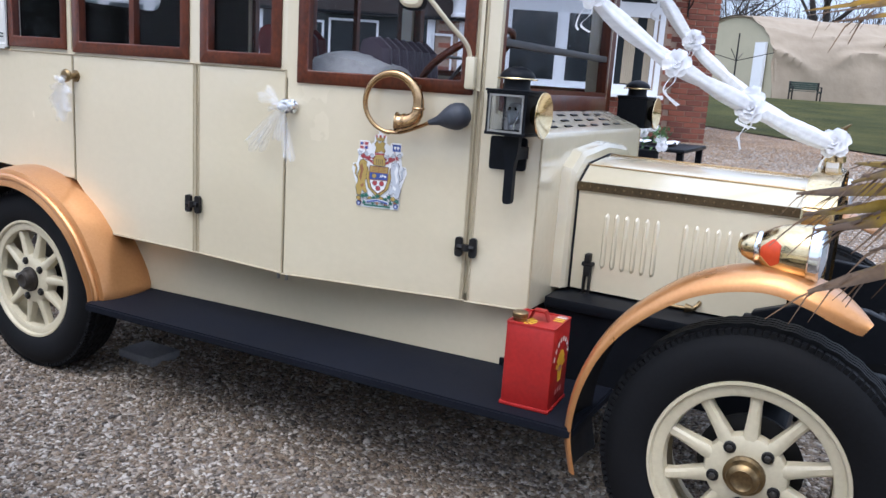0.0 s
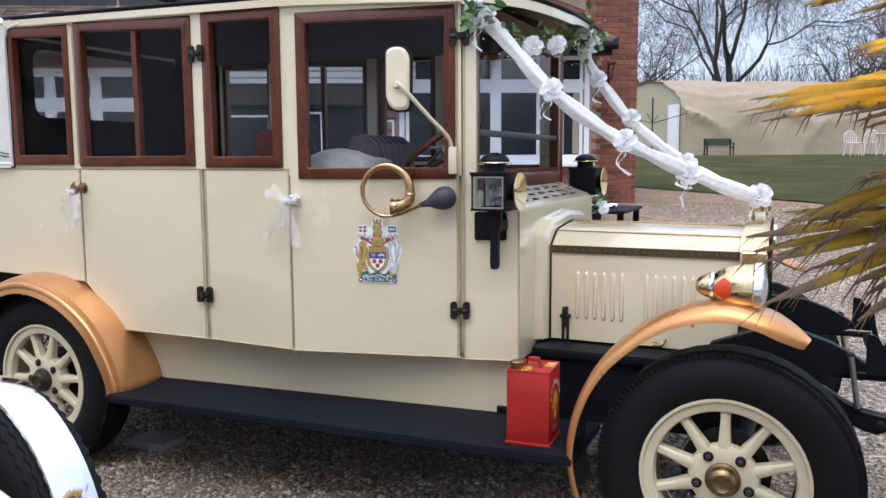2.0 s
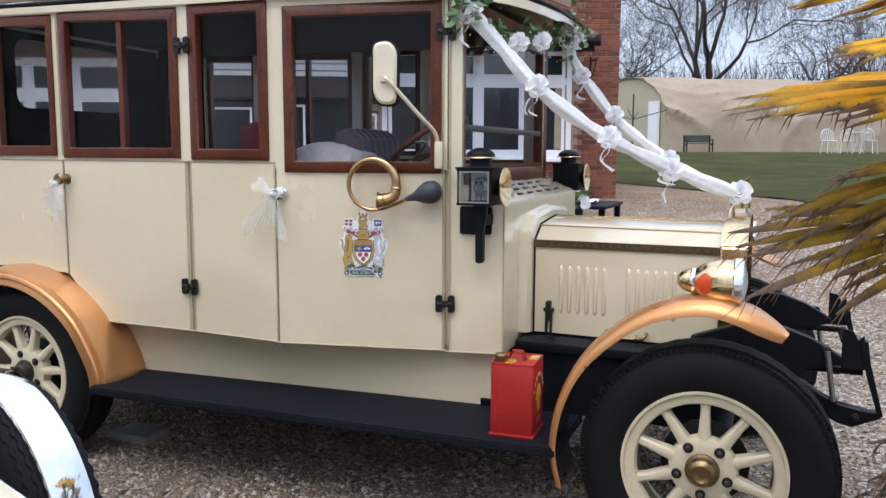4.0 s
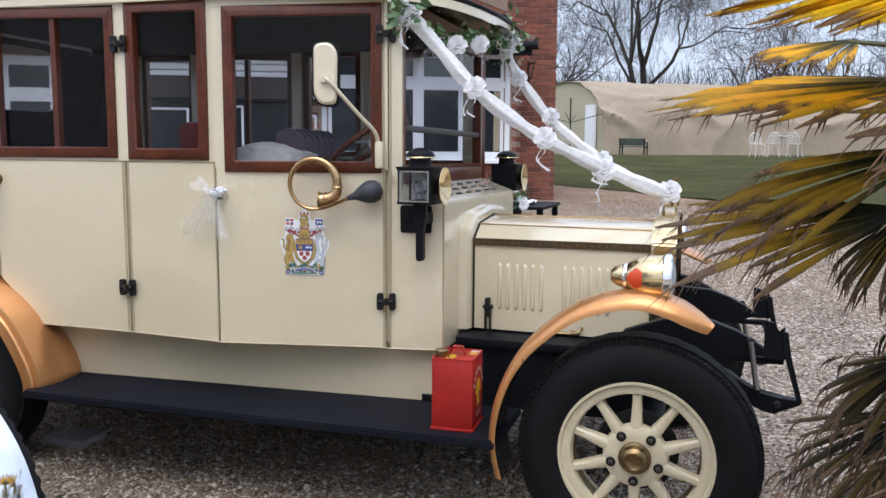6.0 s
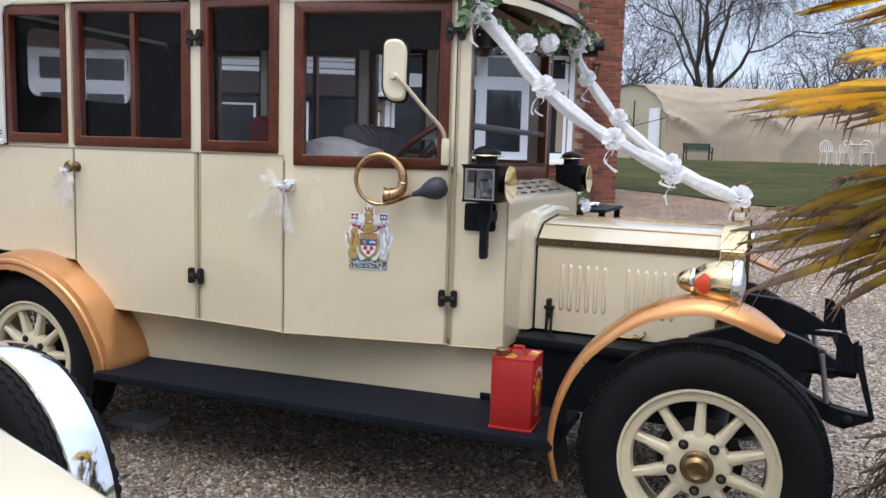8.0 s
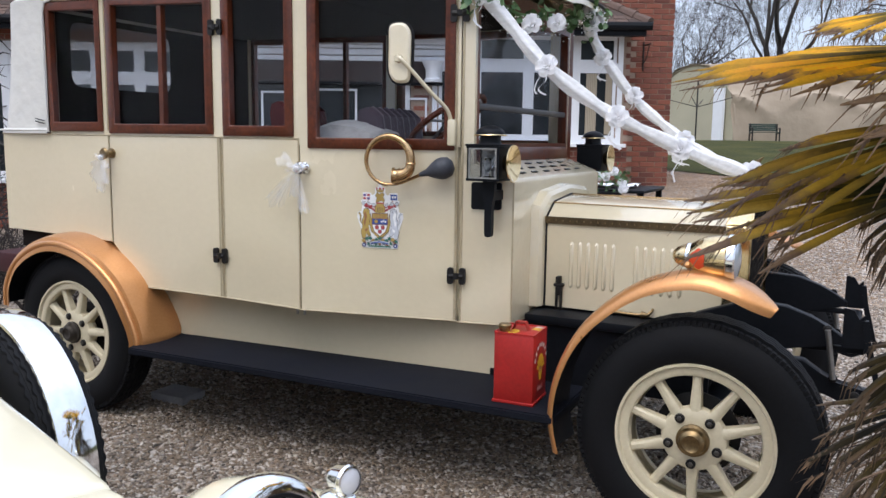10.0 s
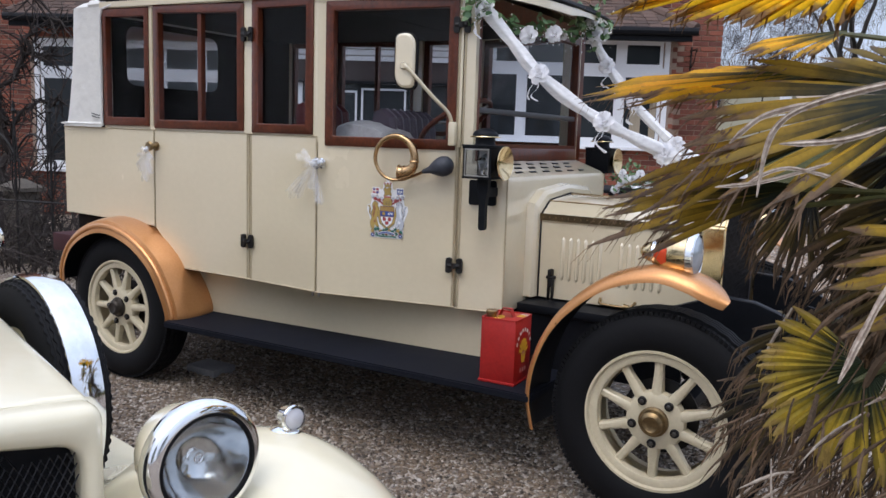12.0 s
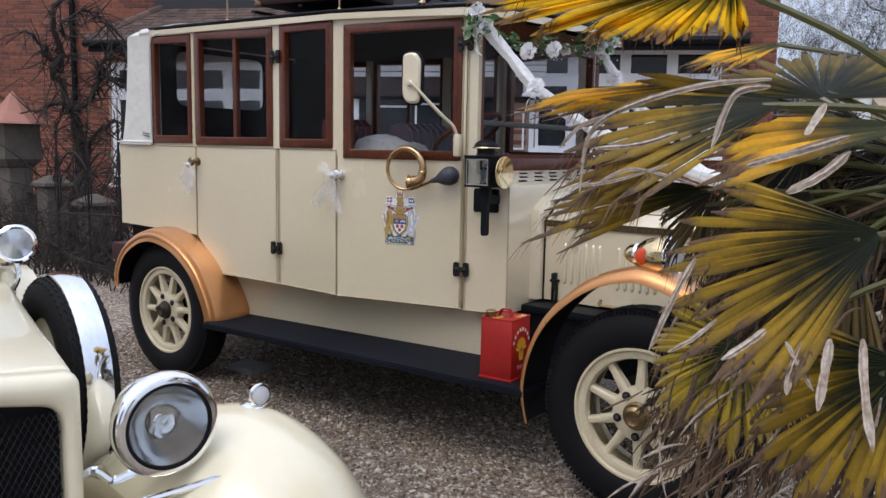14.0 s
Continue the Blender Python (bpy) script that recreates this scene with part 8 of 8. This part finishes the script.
# ---- garden ----
CANVAS = surf("beige_canvas", (.385, .310, .228), (.32, .255, .185), rough=.85, scale=.7, fine=3.0, bump=.05)
CANVAS_END = surf("pale_green_canvas", (.47, .43, .31), (.38, .35, .25), rough=.85, scale=.9, fine=30)
TA = Vector((-4.0, 31.0, 0))
td = Vector((-.72, .69, 0))
ta = Vector((.86, .51, 0))
tent = thing("garden_tent", "long beige canvas barrel tent on the lawn", "tent")
W_T, H_T, L_T = 5.6, 3.25, 15.0
bm = nb()
rings = []
for k in range(261):
    s = L_T * k / 260
    ring = []
    for j in range(73):
        i = j / 3
        a = math.pi * i / 24
        c, h = (1 - math.cos(a)) / 2, math.sin(a) ** .62
        p = TA + ta * s + td * (W_T * c)
        z = gz(p.x, p.y) - .05 + H_T * h
        o = .20 * noise.noise((s * .9 + i * .12, i * .25, 2.0)) + .16 * noise.noise((s * .45 - i * .2, i * .9, 7.0)) + .14 * noise.noise((s * .6 + i * .33, i * .16 - s * .22, 11.0)) + .10 * noise.noise((s * 1.7, i * .5, 4.0)) - (.06 * abs(math.sin(s * math.pi / 3.0)) if 2 < i < 22 else 0)
        # slack cloth: long creases that sag between the hoops, and slanting ones near the foot
        o *= .30
        n1 = noise.noise((s * .35, j * .05, 5.0))
        for ph, w_, z_ in ((j * .34 + 1.5 * math.sin(math.pi * s / 4.2) ** 2 + 2.4 * n1, .21, 3.0), (j * .22 - s * .75 + 1.8 * n1, .15, 8.0)):
            o += w_ * (1 - abs(math.sin(ph))) ** 2 * max(0, .55 + 1.3 * noise.noise((s * .5, j * .07, z_)))
        o *= 1 - .75 * math.sin(a) ** 4
        ring.append(p + Vector((0, 0, z)) - td * o * math.cos(a) + Vector((0, 0, o * math.sin(a))))
    rings.append(ring)
loft(bm, rings, False, False)
part("cover", bm, CANVAS, tent, smooth=60)
bm = nb()
ring = [TA + td * (W_T * (1 - math.cos(math.pi * i / 24)) / 2) + Vector((0, 0, gz(TA.x, TA.y) - .05 + H_T * .99 * math.sin(math.pi * i / 24) ** .62)) + ta * .12 for i in range(25)]
bm.faces.new([bm.verts.new(p) for p in ring])
part("end_wall", bm, CANVAS_END, tent, smooth=0)
bm = nb()
q = lambda d, z, o=0: TA + td * d + ta * o + Vector((0, 0, gz(TA.x, TA.y) + z))
loft(bm, [[q(.55, 0, -.05), q(1.15, 0, -.05), q(1.15, 0, .05), q(.55, 0, .05)], [q(.55, 2.1, -.05), q(1.15, 2.1, -.05), q(1.15, 2.1, .05), q(.55, 2.1, .05)]])
part("door", bm, UPVC, tent, "white door in the tent end", 0)
bm = nb()
tube(bm, ring[::1], .05, 6)
part("hoop", bm, CANVAS, tent)
bm = nb()
p0 = Vector((-5.2, 30.0, 0))
zz = gz(p0.x, p0.y)
tube(bm, [p0 + Vector((0, 0, zz)), p0 + Vector((0, 0, zz + 2.3))], .03, 6)
for a in (0, 1.57, 3.14, 4.71):
    tube(bm, [p0 + Vector((0, 0, zz + 1.3)), p0 + Vector((1.3 * math.cos(a), 1.3 * math.sin(a), zz + 1.65))], .015, 5)
solo("clothes_airer", bm, IRON, "dark metal rotary clothes airer on lawn", "clothes airer")
# bench
BENCHGREEN = surf("dark_green_paint", (.035, .06, .045), (.02, .036, .027), rough=.6, scale=8, fine=60)
bench = thing("garden_bench", "dark green slatted garden bench on the lawn", "bench")
B0 = pose(-2.65, 29.9, gz(-2.65, 29.9) + .02, 0, 0, 22) @ Matrix.Scale(.74, 4)
for k in range(4):
    bm = nb(); box(bm, -.72, .72, -.24 + k * .13, -.14 + k * .13, .42, .45, .006, B0); part("seat_slat", bm, BENCHGREEN, bench)
for k in range(4):
    bm = nb(); box(bm, -.72, .72, .27 + k * .02, .30 + k * .02, .50 + k * .095, .588 + k * .095, .006, B0); part("back_slat", bm, BENCHGREEN, bench)
for x in (-.70, .64):
    bm = nb()
    box(bm, x, x + .06, -.24, -.18, 0, .64, .005, B0); box(bm, x, x + .06, .26, .34, 0, .88, .005, B0); box(bm, x, x + .06, -.26, .34, .62, .66, .005, B0); box(bm, x, x + .06, -.2, .3, .36, .42, .005, B0)
    part("bench_end", bm, IRON, bench)

# bare trees
BARK = surf("grey_bark", (.075, .066, .058), (.035, .031, .028), rough=.95, scale=4, fine=30, bump=.01)
TWIG = surf("dark_twig", (.065, .052, .046), (.035, .028, .026), rough=.95)


def bare_tree(name, base, height, seed, label, depth=6, droop=.15, spread=34, thick=.035, limit=9000, lean=(0, 0), bole=.30):
    """Tapered trunk that forks into limbs, branches and twigs."""
    rg = random.Random(seed)
    trunk, twigs = nb(), nb()
    todo = [(Vector(base), Vector((lean[0] + rg.uniform(-.06, .06), lean[1] + rg.uniform(-.06, .06), 1)).normalized(), height * bole, height * thick, 0)]
    count = 0
    while todo and count < limit:
        p, d, ln, r, lv = todo.pop(0)
        count += 1
        steps = 4 if lv < 3 else 3
        pts, q, dd = [p], p.copy(), d.copy()
        for k in range(steps):
            w = .14 + .07 * lv
            dd = (dd + Vector((rg.uniform(-w, w), rg.uniform(-w, w), rg.uniform(-w, w) - (droop * (lv - 2) * .12 if lv > 2 else -.05)))).normalized()
            q = q + dd * (ln / steps)
            pts.append(q.copy())
        r2 = max(r * .68, .006)
        tube(trunk if lv < 3 else twigs, pts, [r + (r2 - r) * k / steps for k in range(steps + 1)], 8 if lv < 2 else 5 if lv < 4 else 3, lv < 1)
        if lv < depth:
            kids = rg.choice((2, 3, 3)) if lv else 4
            for k in range(kids):
                a = rg.uniform(0, 6.283)
                side = dd.orthogonal().normalized()
                side = Matrix.Rotation(a, 3, dd) @ side
                ang = math.radians(rg.uniform(.5, 1.25) * spread)
                nd = (dd * math.cos(ang) + side * math.sin(ang)).normalized()
                start = pts[-1] if k < 2 else pts[rg.choice((-1, -2, -2))]
                todo.append((start, nd, ln * rg.uniform(.66, .92), max(r2 * rg.uniform(.55, .85), .0055), lv + 1))
    t = thing(name, label, "tree")
    part("trunk", trunk, BARK, t)
    part("crown", twigs, TWIG, t)
    return t


bare_tree("bare_tree", (-3.1, 49, 1.6), 13.5, 12, "large bare winter tree leaning behind the tent", 9, .50, 42, .017, 8000, (-.36, 0), .42)
bare_tree("bare_tree", (-3.7, 49.5, 1.6), 14.0, 4, "large bare winter tree with drooping twigs behind the tent", 9, .50, 44, .019, 9000, (.02, 0), .38)
bare_tree("bare_tree", (2.2, 44, 2.0), 8.0, 5, "smaller bare fruit tree behind the tent", 6, .3, 42, .03, 1600)
bare_tree("bare_tree", (5.5, 43, 2.0), 7.5, 9, "smaller bare fruit tree behind the tent", 6, .3, 42, .03, 1600)
bare_tree("bare_tree", (11, 46, 2.0), 9.5, 15, "bare winter tree beyond the lawn", 7, .2, 38, .03, 2500)
bare_tree("bare_tree", (-9.5, 49, 2.0), 9.0, 21, "bare winter tree behind the tent", 7, .2, 38, .03, 2500)


def scrub(name, a, b, count, h, seed, label, width=2.0, r0=.012):
    """A thicket of upright twigs."""
    rg = random.Random(seed)
    bm = nb()
    a, b = Vector(a), Vector(b)
    for k in range(count):
        p = a.lerp(b, rg.random()) + Vector((rg.uniform(-width, width), rg.uniform(-width, width), 0))
        p.z = gz(p.x, p.y) - .05
        hh = h * rg.uniform(.5, 1.1)
        pts = [p]
        d = Vector((rg.uniform(-.35, .35), rg.uniform(-.35, .35), 1))
        for s in range(4):
            d += Vector((rg.uniform(-.25, .25), rg.uniform(-.25, .25), 0))
            pts.append(pts[-1] + d.normalized() * hh / 4)
        tube(bm, pts, [r0, r0 * .8, r0 * .6, r0 * .45, r0 * .25], 3, False)
    return solo(name, bm, TWIG, label, "hedge", kind="stuff", smooth=0)


scrub("hedge", (-30, 50, 0), (30, 46, 0), 6000, 5.4, 3, "bare winter hedge behind the tent", 2.5, .035)

# white iron garden chairs on the lawn
WHITEIRON = surf("white_painted_iron", (.74, .74, .72), (.60, .60, .58), rough=.5, scale=9, fine=70)


def iron_chair(m):
    c = thing("iron_chair", "white ornate iron garden chair on lawn", "chair", "white chairs on the lawn")
    bm = nb()
    lathe(bm, [(0, .43), (.21, .43), (.22, .44), (.21, .455), (0, .455)], 20, m)
    part("seat", bm, WHITEIRON, c)
    bm = nb()
    tube(bm, smoothline([m @ Vector(p) for p in ((-.20, .16, .44), (-.22, .20, .66), (-.12, .22, .80), (0, .22, .84), (.12, .22, .80), (.22, .20, .66), (.20, .16, .44))], 5), .014, 6)
    for k in range(5):
        x = -.14 + k * .07
        tube(bm, smoothline([m @ Vector(p) for p in ((x, .18, .45), (x + .025, .20, .60), (x - .02, .21, .72), (x * .8, .22, .82))], 4), .009, 5)
    part("backrest", bm, WHITEIRON, c)
    for a, b in ((-.17, -.15), (.17, -.15), (-.17, .17), (.17, .17)):
        bm = nb()
        tube(bm, [m @ Vector(p) for p in ((a, b, .44), (a * 1.05, b * 1.05, .2), (a * 1.2, b * 1.2, 0))], .014, 6)
        part("leg", bm, WHITEIRON, c)


for cx_, cy_, ca in ((1.80, 27.2, 30), (2.25, 27.5, 200), (3.0, 27.4, 150)):
    iron_chair(pose(cx_, cy_, gz(cx_, cy_) + .01, 0, 0, ca))
garden_set = thing("iron_table", "white ornate iron garden table on lawn", "table")
bm = nb()
lathe(bm, [(0, .70), (.36, .70), (.37, .715), (.36, .73), (0, .73)], 24, Matrix.Translation((2.62, 27.6, gz(2.62, 27.6))))
part("tabletop", bm, WHITEIRON, garden_set)
for k in range(3):
    a = k * 2.094
    bm = nb()
    tube(bm, [(2.62 + r * math.cos(a), 27.6 + r * math.sin(a), gz(2.62, 27.6) + z) for r, z in ((.08, .70), (.05, .4), (.25, 0))], .016, 6)
    part("leg", bm, WHITEIRON, garden_set)

# black table with flowers against the house
table = thing("garden_table", "black garden table by the brick house", "table")
bm = nb(); box(bm, -2.05, -1.15, 4.1, 4.95, .985, 1.015, .008); part("tabletop", bm, BLACK, table)
for x in (-2.0, -1.22):
    for y in (4.15, 4.88):
        bm = nb(); box(bm, x, x + .05, y, y + .05, gz(x, y) - .02, .985); part("leg", bm, BLACK, table)
bm = nb()
loft(bm, [[Vector((-1.75 + .45 * u, 4.3 + .3 * v + .05 * u, 1.022 + .03 * abs(math.sin(u * 7 + v * 5)))) for v in [k / 6 for k in range(7)]] for u in [k / 8 for k in range(9)]], False, False)
solo("napkin", bm, TULLE_WHITE, "crumpled white cloth lying on black table", "cloth")
pot = thing("flower_arrangement", "white roses with dark leaves in a pot", "flowers")
bm = nb(); lathe(bm, [(.09, 0), (.12, .10), (.13, .2), (.12, .2), (0, .18)], 20, Matrix.Translation((-1.45, 4.0, .80))); part("pot", bm, BLACK, pot)
bm = nb()
for k in range(6):
    leafy(bm, (-1.45 + .12 * math.cos(k), 4.0 + .1 * math.sin(k * 2), 1.08 + .025 * k), .13, 30, 300 + k)
part("leaves", bm, LEAF, pot, smooth=60)
for k in range(9):
    bm = nb(); rose_mesh(bm, Vector((-1.45 + .16 * math.cos(k * 2.4), 3.93 + .08 * math.sin(k * 1.7), 1.03 + .15 * (k % 4) / 3)), .036, 320 + k, (.2, -1, .3)); part("rose", bm, PETAL, pot, smooth=70)
bm = nb(); box(bm, -1.62, -1.28, 3.85, 4.15, gz(-1.4, 4) - .03, .80, .01)
solo("pedestal", bm, UPVC, "white square pedestal under flower pot", "pedestal")

# ---- bare climbers, pillars and lantern by the left end of the house ----
DARKTWIG = surf("wet_dark_twig", (.040, .030, .026), (.020, .015, .013), rough=.9)


def tangle(name, at, size, count, seed, label, r0=.010):
    rg = random.Random(seed)
    bm = nb()
    for k in range(count):
        p = Vector((at[0] + rg.uniform(-size[0], size[0]), at[1] + rg.uniform(-size[1], size[1]), at[2]))
        p.z = gz(p.x, p.y)
        hh = size[2] * rg.uniform(.4, 1.15)
        d = Vector((rg.uniform(-.4, .4), rg.uniform(-.4, .4), 1))
        pts = [p]
        for s in range(7):
            d += Vector((rg.uniform(-.5, .5), rg.uniform(-.5, .5), rg.uniform(-.25, .12)))
            pts.append(pts[-1] + d.normalized() * hh / 7)
            if rg.random() < .7:
                e = Vector((rg.uniform(-1, 1), rg.uniform(-1, 1), rg.uniform(-.4, .8))).normalized()
                q = pts[-1]
                tube(bm, [q, q + e * .14, q + e * .26 + Vector((0, 0, rg.uniform(-.06, .06)))], [r0 * .5, r0 * .4, r0 * .2], 3, False)
        tube(bm, pts, [r0 * (1 - .1 * i) for i in range(8)], 4, False)
    return solo(name, bm, DARKTWIG, label, "shrub", kind="stuff", smooth=0)


tangle("bare_shrub", (-9.9, 2.9, 0), (1.5, .8, 2.6), 100, 5, "tangle of bare climbing stems before the brick wall", .013)
tangle("bare_shrub", (-8.2, 1.8, 0), (1.4, .7, 1.3), 170, 6, "low bare twiggy shrubs by the drive", .009)
tangle("bare_shrub", (-6.2, 1.9, 0), (1.3, .5, 1.0), 150, 7, "low bare twiggy shrubs by the drive", .008)
# old climber with knotted limbs against the end of the house
climber = thing("old_climber", "old gnarled leafless climber against the brick house", "climber")
rg = random.Random(9)
for pts, r in (
    ([(-8.63, 2.47, 0.04), (-8.70, 2.49, 0.75), (-8.70, 2.54, 1.38), (-8.72, 2.47, 1.87), (-8.78, 2.33, 2.28), (-8.73, 2.29, 2.82), (-8.66, 2.27, 3.34)], 0.075),
    ([(-8.71, 2.50, 1.73), (-8.60, 2.67, 2.12), (-8.48, 2.80, 2.47), (-8.36, 2.96, 2.66), (-8.30, 3.06, 2.64)], 0.035),
    ([(-8.70, 2.54, 1.31), (-8.58, 2.74, 1.59), (-8.47, 2.91, 1.70), (-8.37, 3.06, 1.72)], 0.030),
    ([(-8.74, 2.30, 2.75), (-8.62, 2.44, 2.99), (-8.53, 2.60, 3.02), (-8.43, 2.79, 2.90)], 0.022),
    ([(-8.78, 2.32, 2.35), (-8.81, 2.21, 2.54), (-8.89, 2.00, 2.80)], 0.040),
    ([(-8.58, 2.69, 2.12), (-8.54, 2.72, 2.36), (-8.44, 2.91, 2.23), (-8.36, 3.02, 2.30)], 0.018),
    ([(-8.72, 2.47, 1.84), (-8.84, 2.26, 1.94), (-8.96, 2.04, 1.80)], 0.030),
):
    line = [p + Vector((rg.uniform(-.05, .05), rg.uniform(-.08, .08), rg.uniform(-.05, .05))) for p in smoothline(pts, 4)]
    bm = nb()
    tube(bm, line, [r * (1 - .65 * i / len(line)) * rg.uniform(.85, 1.2) for i in range(len(line))], 7)
    limb = part("limb", bm, DARKTWIG, climber)
    bm = nb()
    for p in line:
        for k in range(5):
            e = Vector((rg.uniform(-1, 1), rg.uniform(-.6, .6), rg.uniform(-.9, .7))).normalized() * rg.uniform(.12, .55)
            m1 = p + e * .5 + Vector((rg.uniform(-.06, .06), 0, rg.uniform(-.06, .06)))
            tube(bm, [p, m1, p + e], [.010, .007, .003], 4, False)
    part("twig", bm, DARKTWIG, limb)
STONE = surf("mossy_stone", (.13, .11, .09), (.06, .055, .045), rough=.9, scale=8, fine=50, bump=.006)


def pillar(x, y, h, w):
    p = thing("brick_pillar", "low brick pillar with dark stone cap", "pillar", "pillars by the drive")
    z = gz(x, y) - .03
    bm = nb(); box(bm, x - w / 2, x + w / 2, y - w / 2, y + w / 2, z, z + h, .01); part("shaft", bm, STONE, p, smooth=0)
    bm = nb(); loft(bm, [[Vector((x + a * k, y + b * k, z + h + dz)) for a, b in ((-1, -1), (1, -1), (1, 1), (-1, 1))] for k, dz in ((w * .68, 0), (w * .68, .04), (w * .12, .13))]); part("cap", bm, STONE, p)


pillar(-8.55, 2.05, .98, .26)
pillar(-7.5, 2.0, .80, .26)
bird = thing("stone_lantern", "weathered stone garden lantern with pink tiled roof", "lantern")
lz = gz(-9.35, 2.0)
bm = nb(); box(bm, -9.50, -9.20, 1.85, 2.15, lz - .03, 1.12, .02); part("post", bm, STONE, bird)
bm = nb(); loft(bm, [[Vector((-9.35 + a * k, 2.0 + b * k, z)) for a, b in ((-1, -1), (1, -1), (1, 1), (-1, 1))] for k, z in ((.16, 1.12), (.24, 1.22), (.22, 1.62), (.24, 1.66))]); part("lantern_house", bm, STONE, bird)
bm = nb(); box(bm, -9.40, -9.30, 1.765, 1.79, 1.36, 1.52); part("opening", bm, BLACK, bird)
bm = nb(); lathe(bm, [(.42, 0), (.40, .03), (.22, .16), (.10, .30), (0, .42)], 8, Matrix.Translation((-9.35, 2.0, 1.66))); part("roof", bm, surf("pink_tile", (.42, .20, .15), (.30, .13, .10), rough=.8), bird, "faded pink pointed roof", 0)
# wrought scrollwork by the bay window
bm = nb()
TX, TY, TZ_ = -6.51, 1.72, 1.66
for k in range(-2, 2):
    x, y = TX + k * .40, TY + k * .12
    z = gz(x, y)
    tube(bm, [(x, y, z), (x, y, TZ_ - .10)], .013, 6)
    lathe(bm, [(0, -.05), (.026, 0), (.012, .03), (.018, .05), (0, .12)], 8, Matrix.Translation((x, y, TZ_ - .10)))
    for q in (-1, 1):
        tube(bm, [(x + q * (.055 - .05 * math.cos(a) * (1 - a / 9)), y, TZ_ - .62 + .06 * math.sin(a) * (1 - a / 9)) for a in [w * .45 for w in range(14)]], .008, 5)
        tube(bm, smoothline([(x, y, TZ_ - .95), (x + q * .06, y, TZ_ - .80), (x + q * .035, y, TZ_ - .45), (x, y, TZ_ - .25)], 5), .008, 5)
for k in range(-2, 1):
    x, y = TX + k * .40, TY + k * .12
    tube(bm, [(x + .40 * u, y + .12 * u, TZ_ - .52 + .20 * math.sin(math.pi * u)) for u in [w / 14 for w in range(15)]], .011, 6)
    tube(bm, [(x, y, TZ_ - .98), (x + .40, y + .12, TZ_ - .98)], .011, 6)
solo("iron_trellis", bm, IRON, "black wrought iron scroll trellis by window", "trellis")

# trees and hedge behind the camera, which the glass and chrome mirror
DARKLEAF = surf("evergreen_leaf", (.040, .065, .022), (.018, .032, .012), rough=.6, island=.6, scale=3)


def leafy_tree(x, y, h, w, seed):
    t = thing("evergreen_tree", "dark evergreen tree mirrored in the windows", "tree")
    rg = random.Random(seed)
    tr = nb()
    z = gz(x, y)
    tube(tr, [(x, y, z - .1), (x + .1, y, z + h * .4), (x, y, z + h * .8)], [.22, .15, .05], 10)
    for k in range(9):
        a = rg.uniform(0, 6.28)
        zz = z + h * rg.uniform(.3, .7)
        tube(tr, [(x, y, zz), (x + w * .35 * math.cos(a), y + w * .35 * math.sin(a), zz + h * .12)], [.06, .02], 6)
    part("trunk", tr, BARK, t)
    vs, fs = [], []
    for k in range(9000):
        u, a, r = rg.uniform(.12, 1), rg.uniform(0, 6.28), rg.random() ** .45
        rad = w * .5 * r * math.sin(math.pi * min(1, u * .95 + .08)) ** .7 * (1 + .3 * noise.noise((math.cos(a) * 2, math.sin(a) * 2, u * 5 + seed)))
        c = Vector((x + rad * math.cos(a), y + rad * math.sin(a), z + h * u))
        d = Vector((rg.gauss(0, 1), rg.gauss(0, 1), rg.gauss(0, .7))).normalized()
        s = d.orthogonal().normalized() * .05
        i = len(vs)
        vs += [c - d * .09, c + s, c + d * .09, c - s]
        fs.append((i, i + 1, i + 2, i + 3))
    me = bpy.data.meshes.new("crown")
    me.from_pydata(vs, [], fs)
    me.materials.append(DARKLEAF)
    cr = new("crown", me)
    cr.parent = t
    return t


leafy_tree(-7.5, -13, 9.5, 7, 1)
leafy_tree(3.0, -17, 8.0, 6, 2)
leafy_tree(13.0, -12, 8.5, 7, 3)
leafy_tree(-17.0, -9, 9.0, 7, 4)
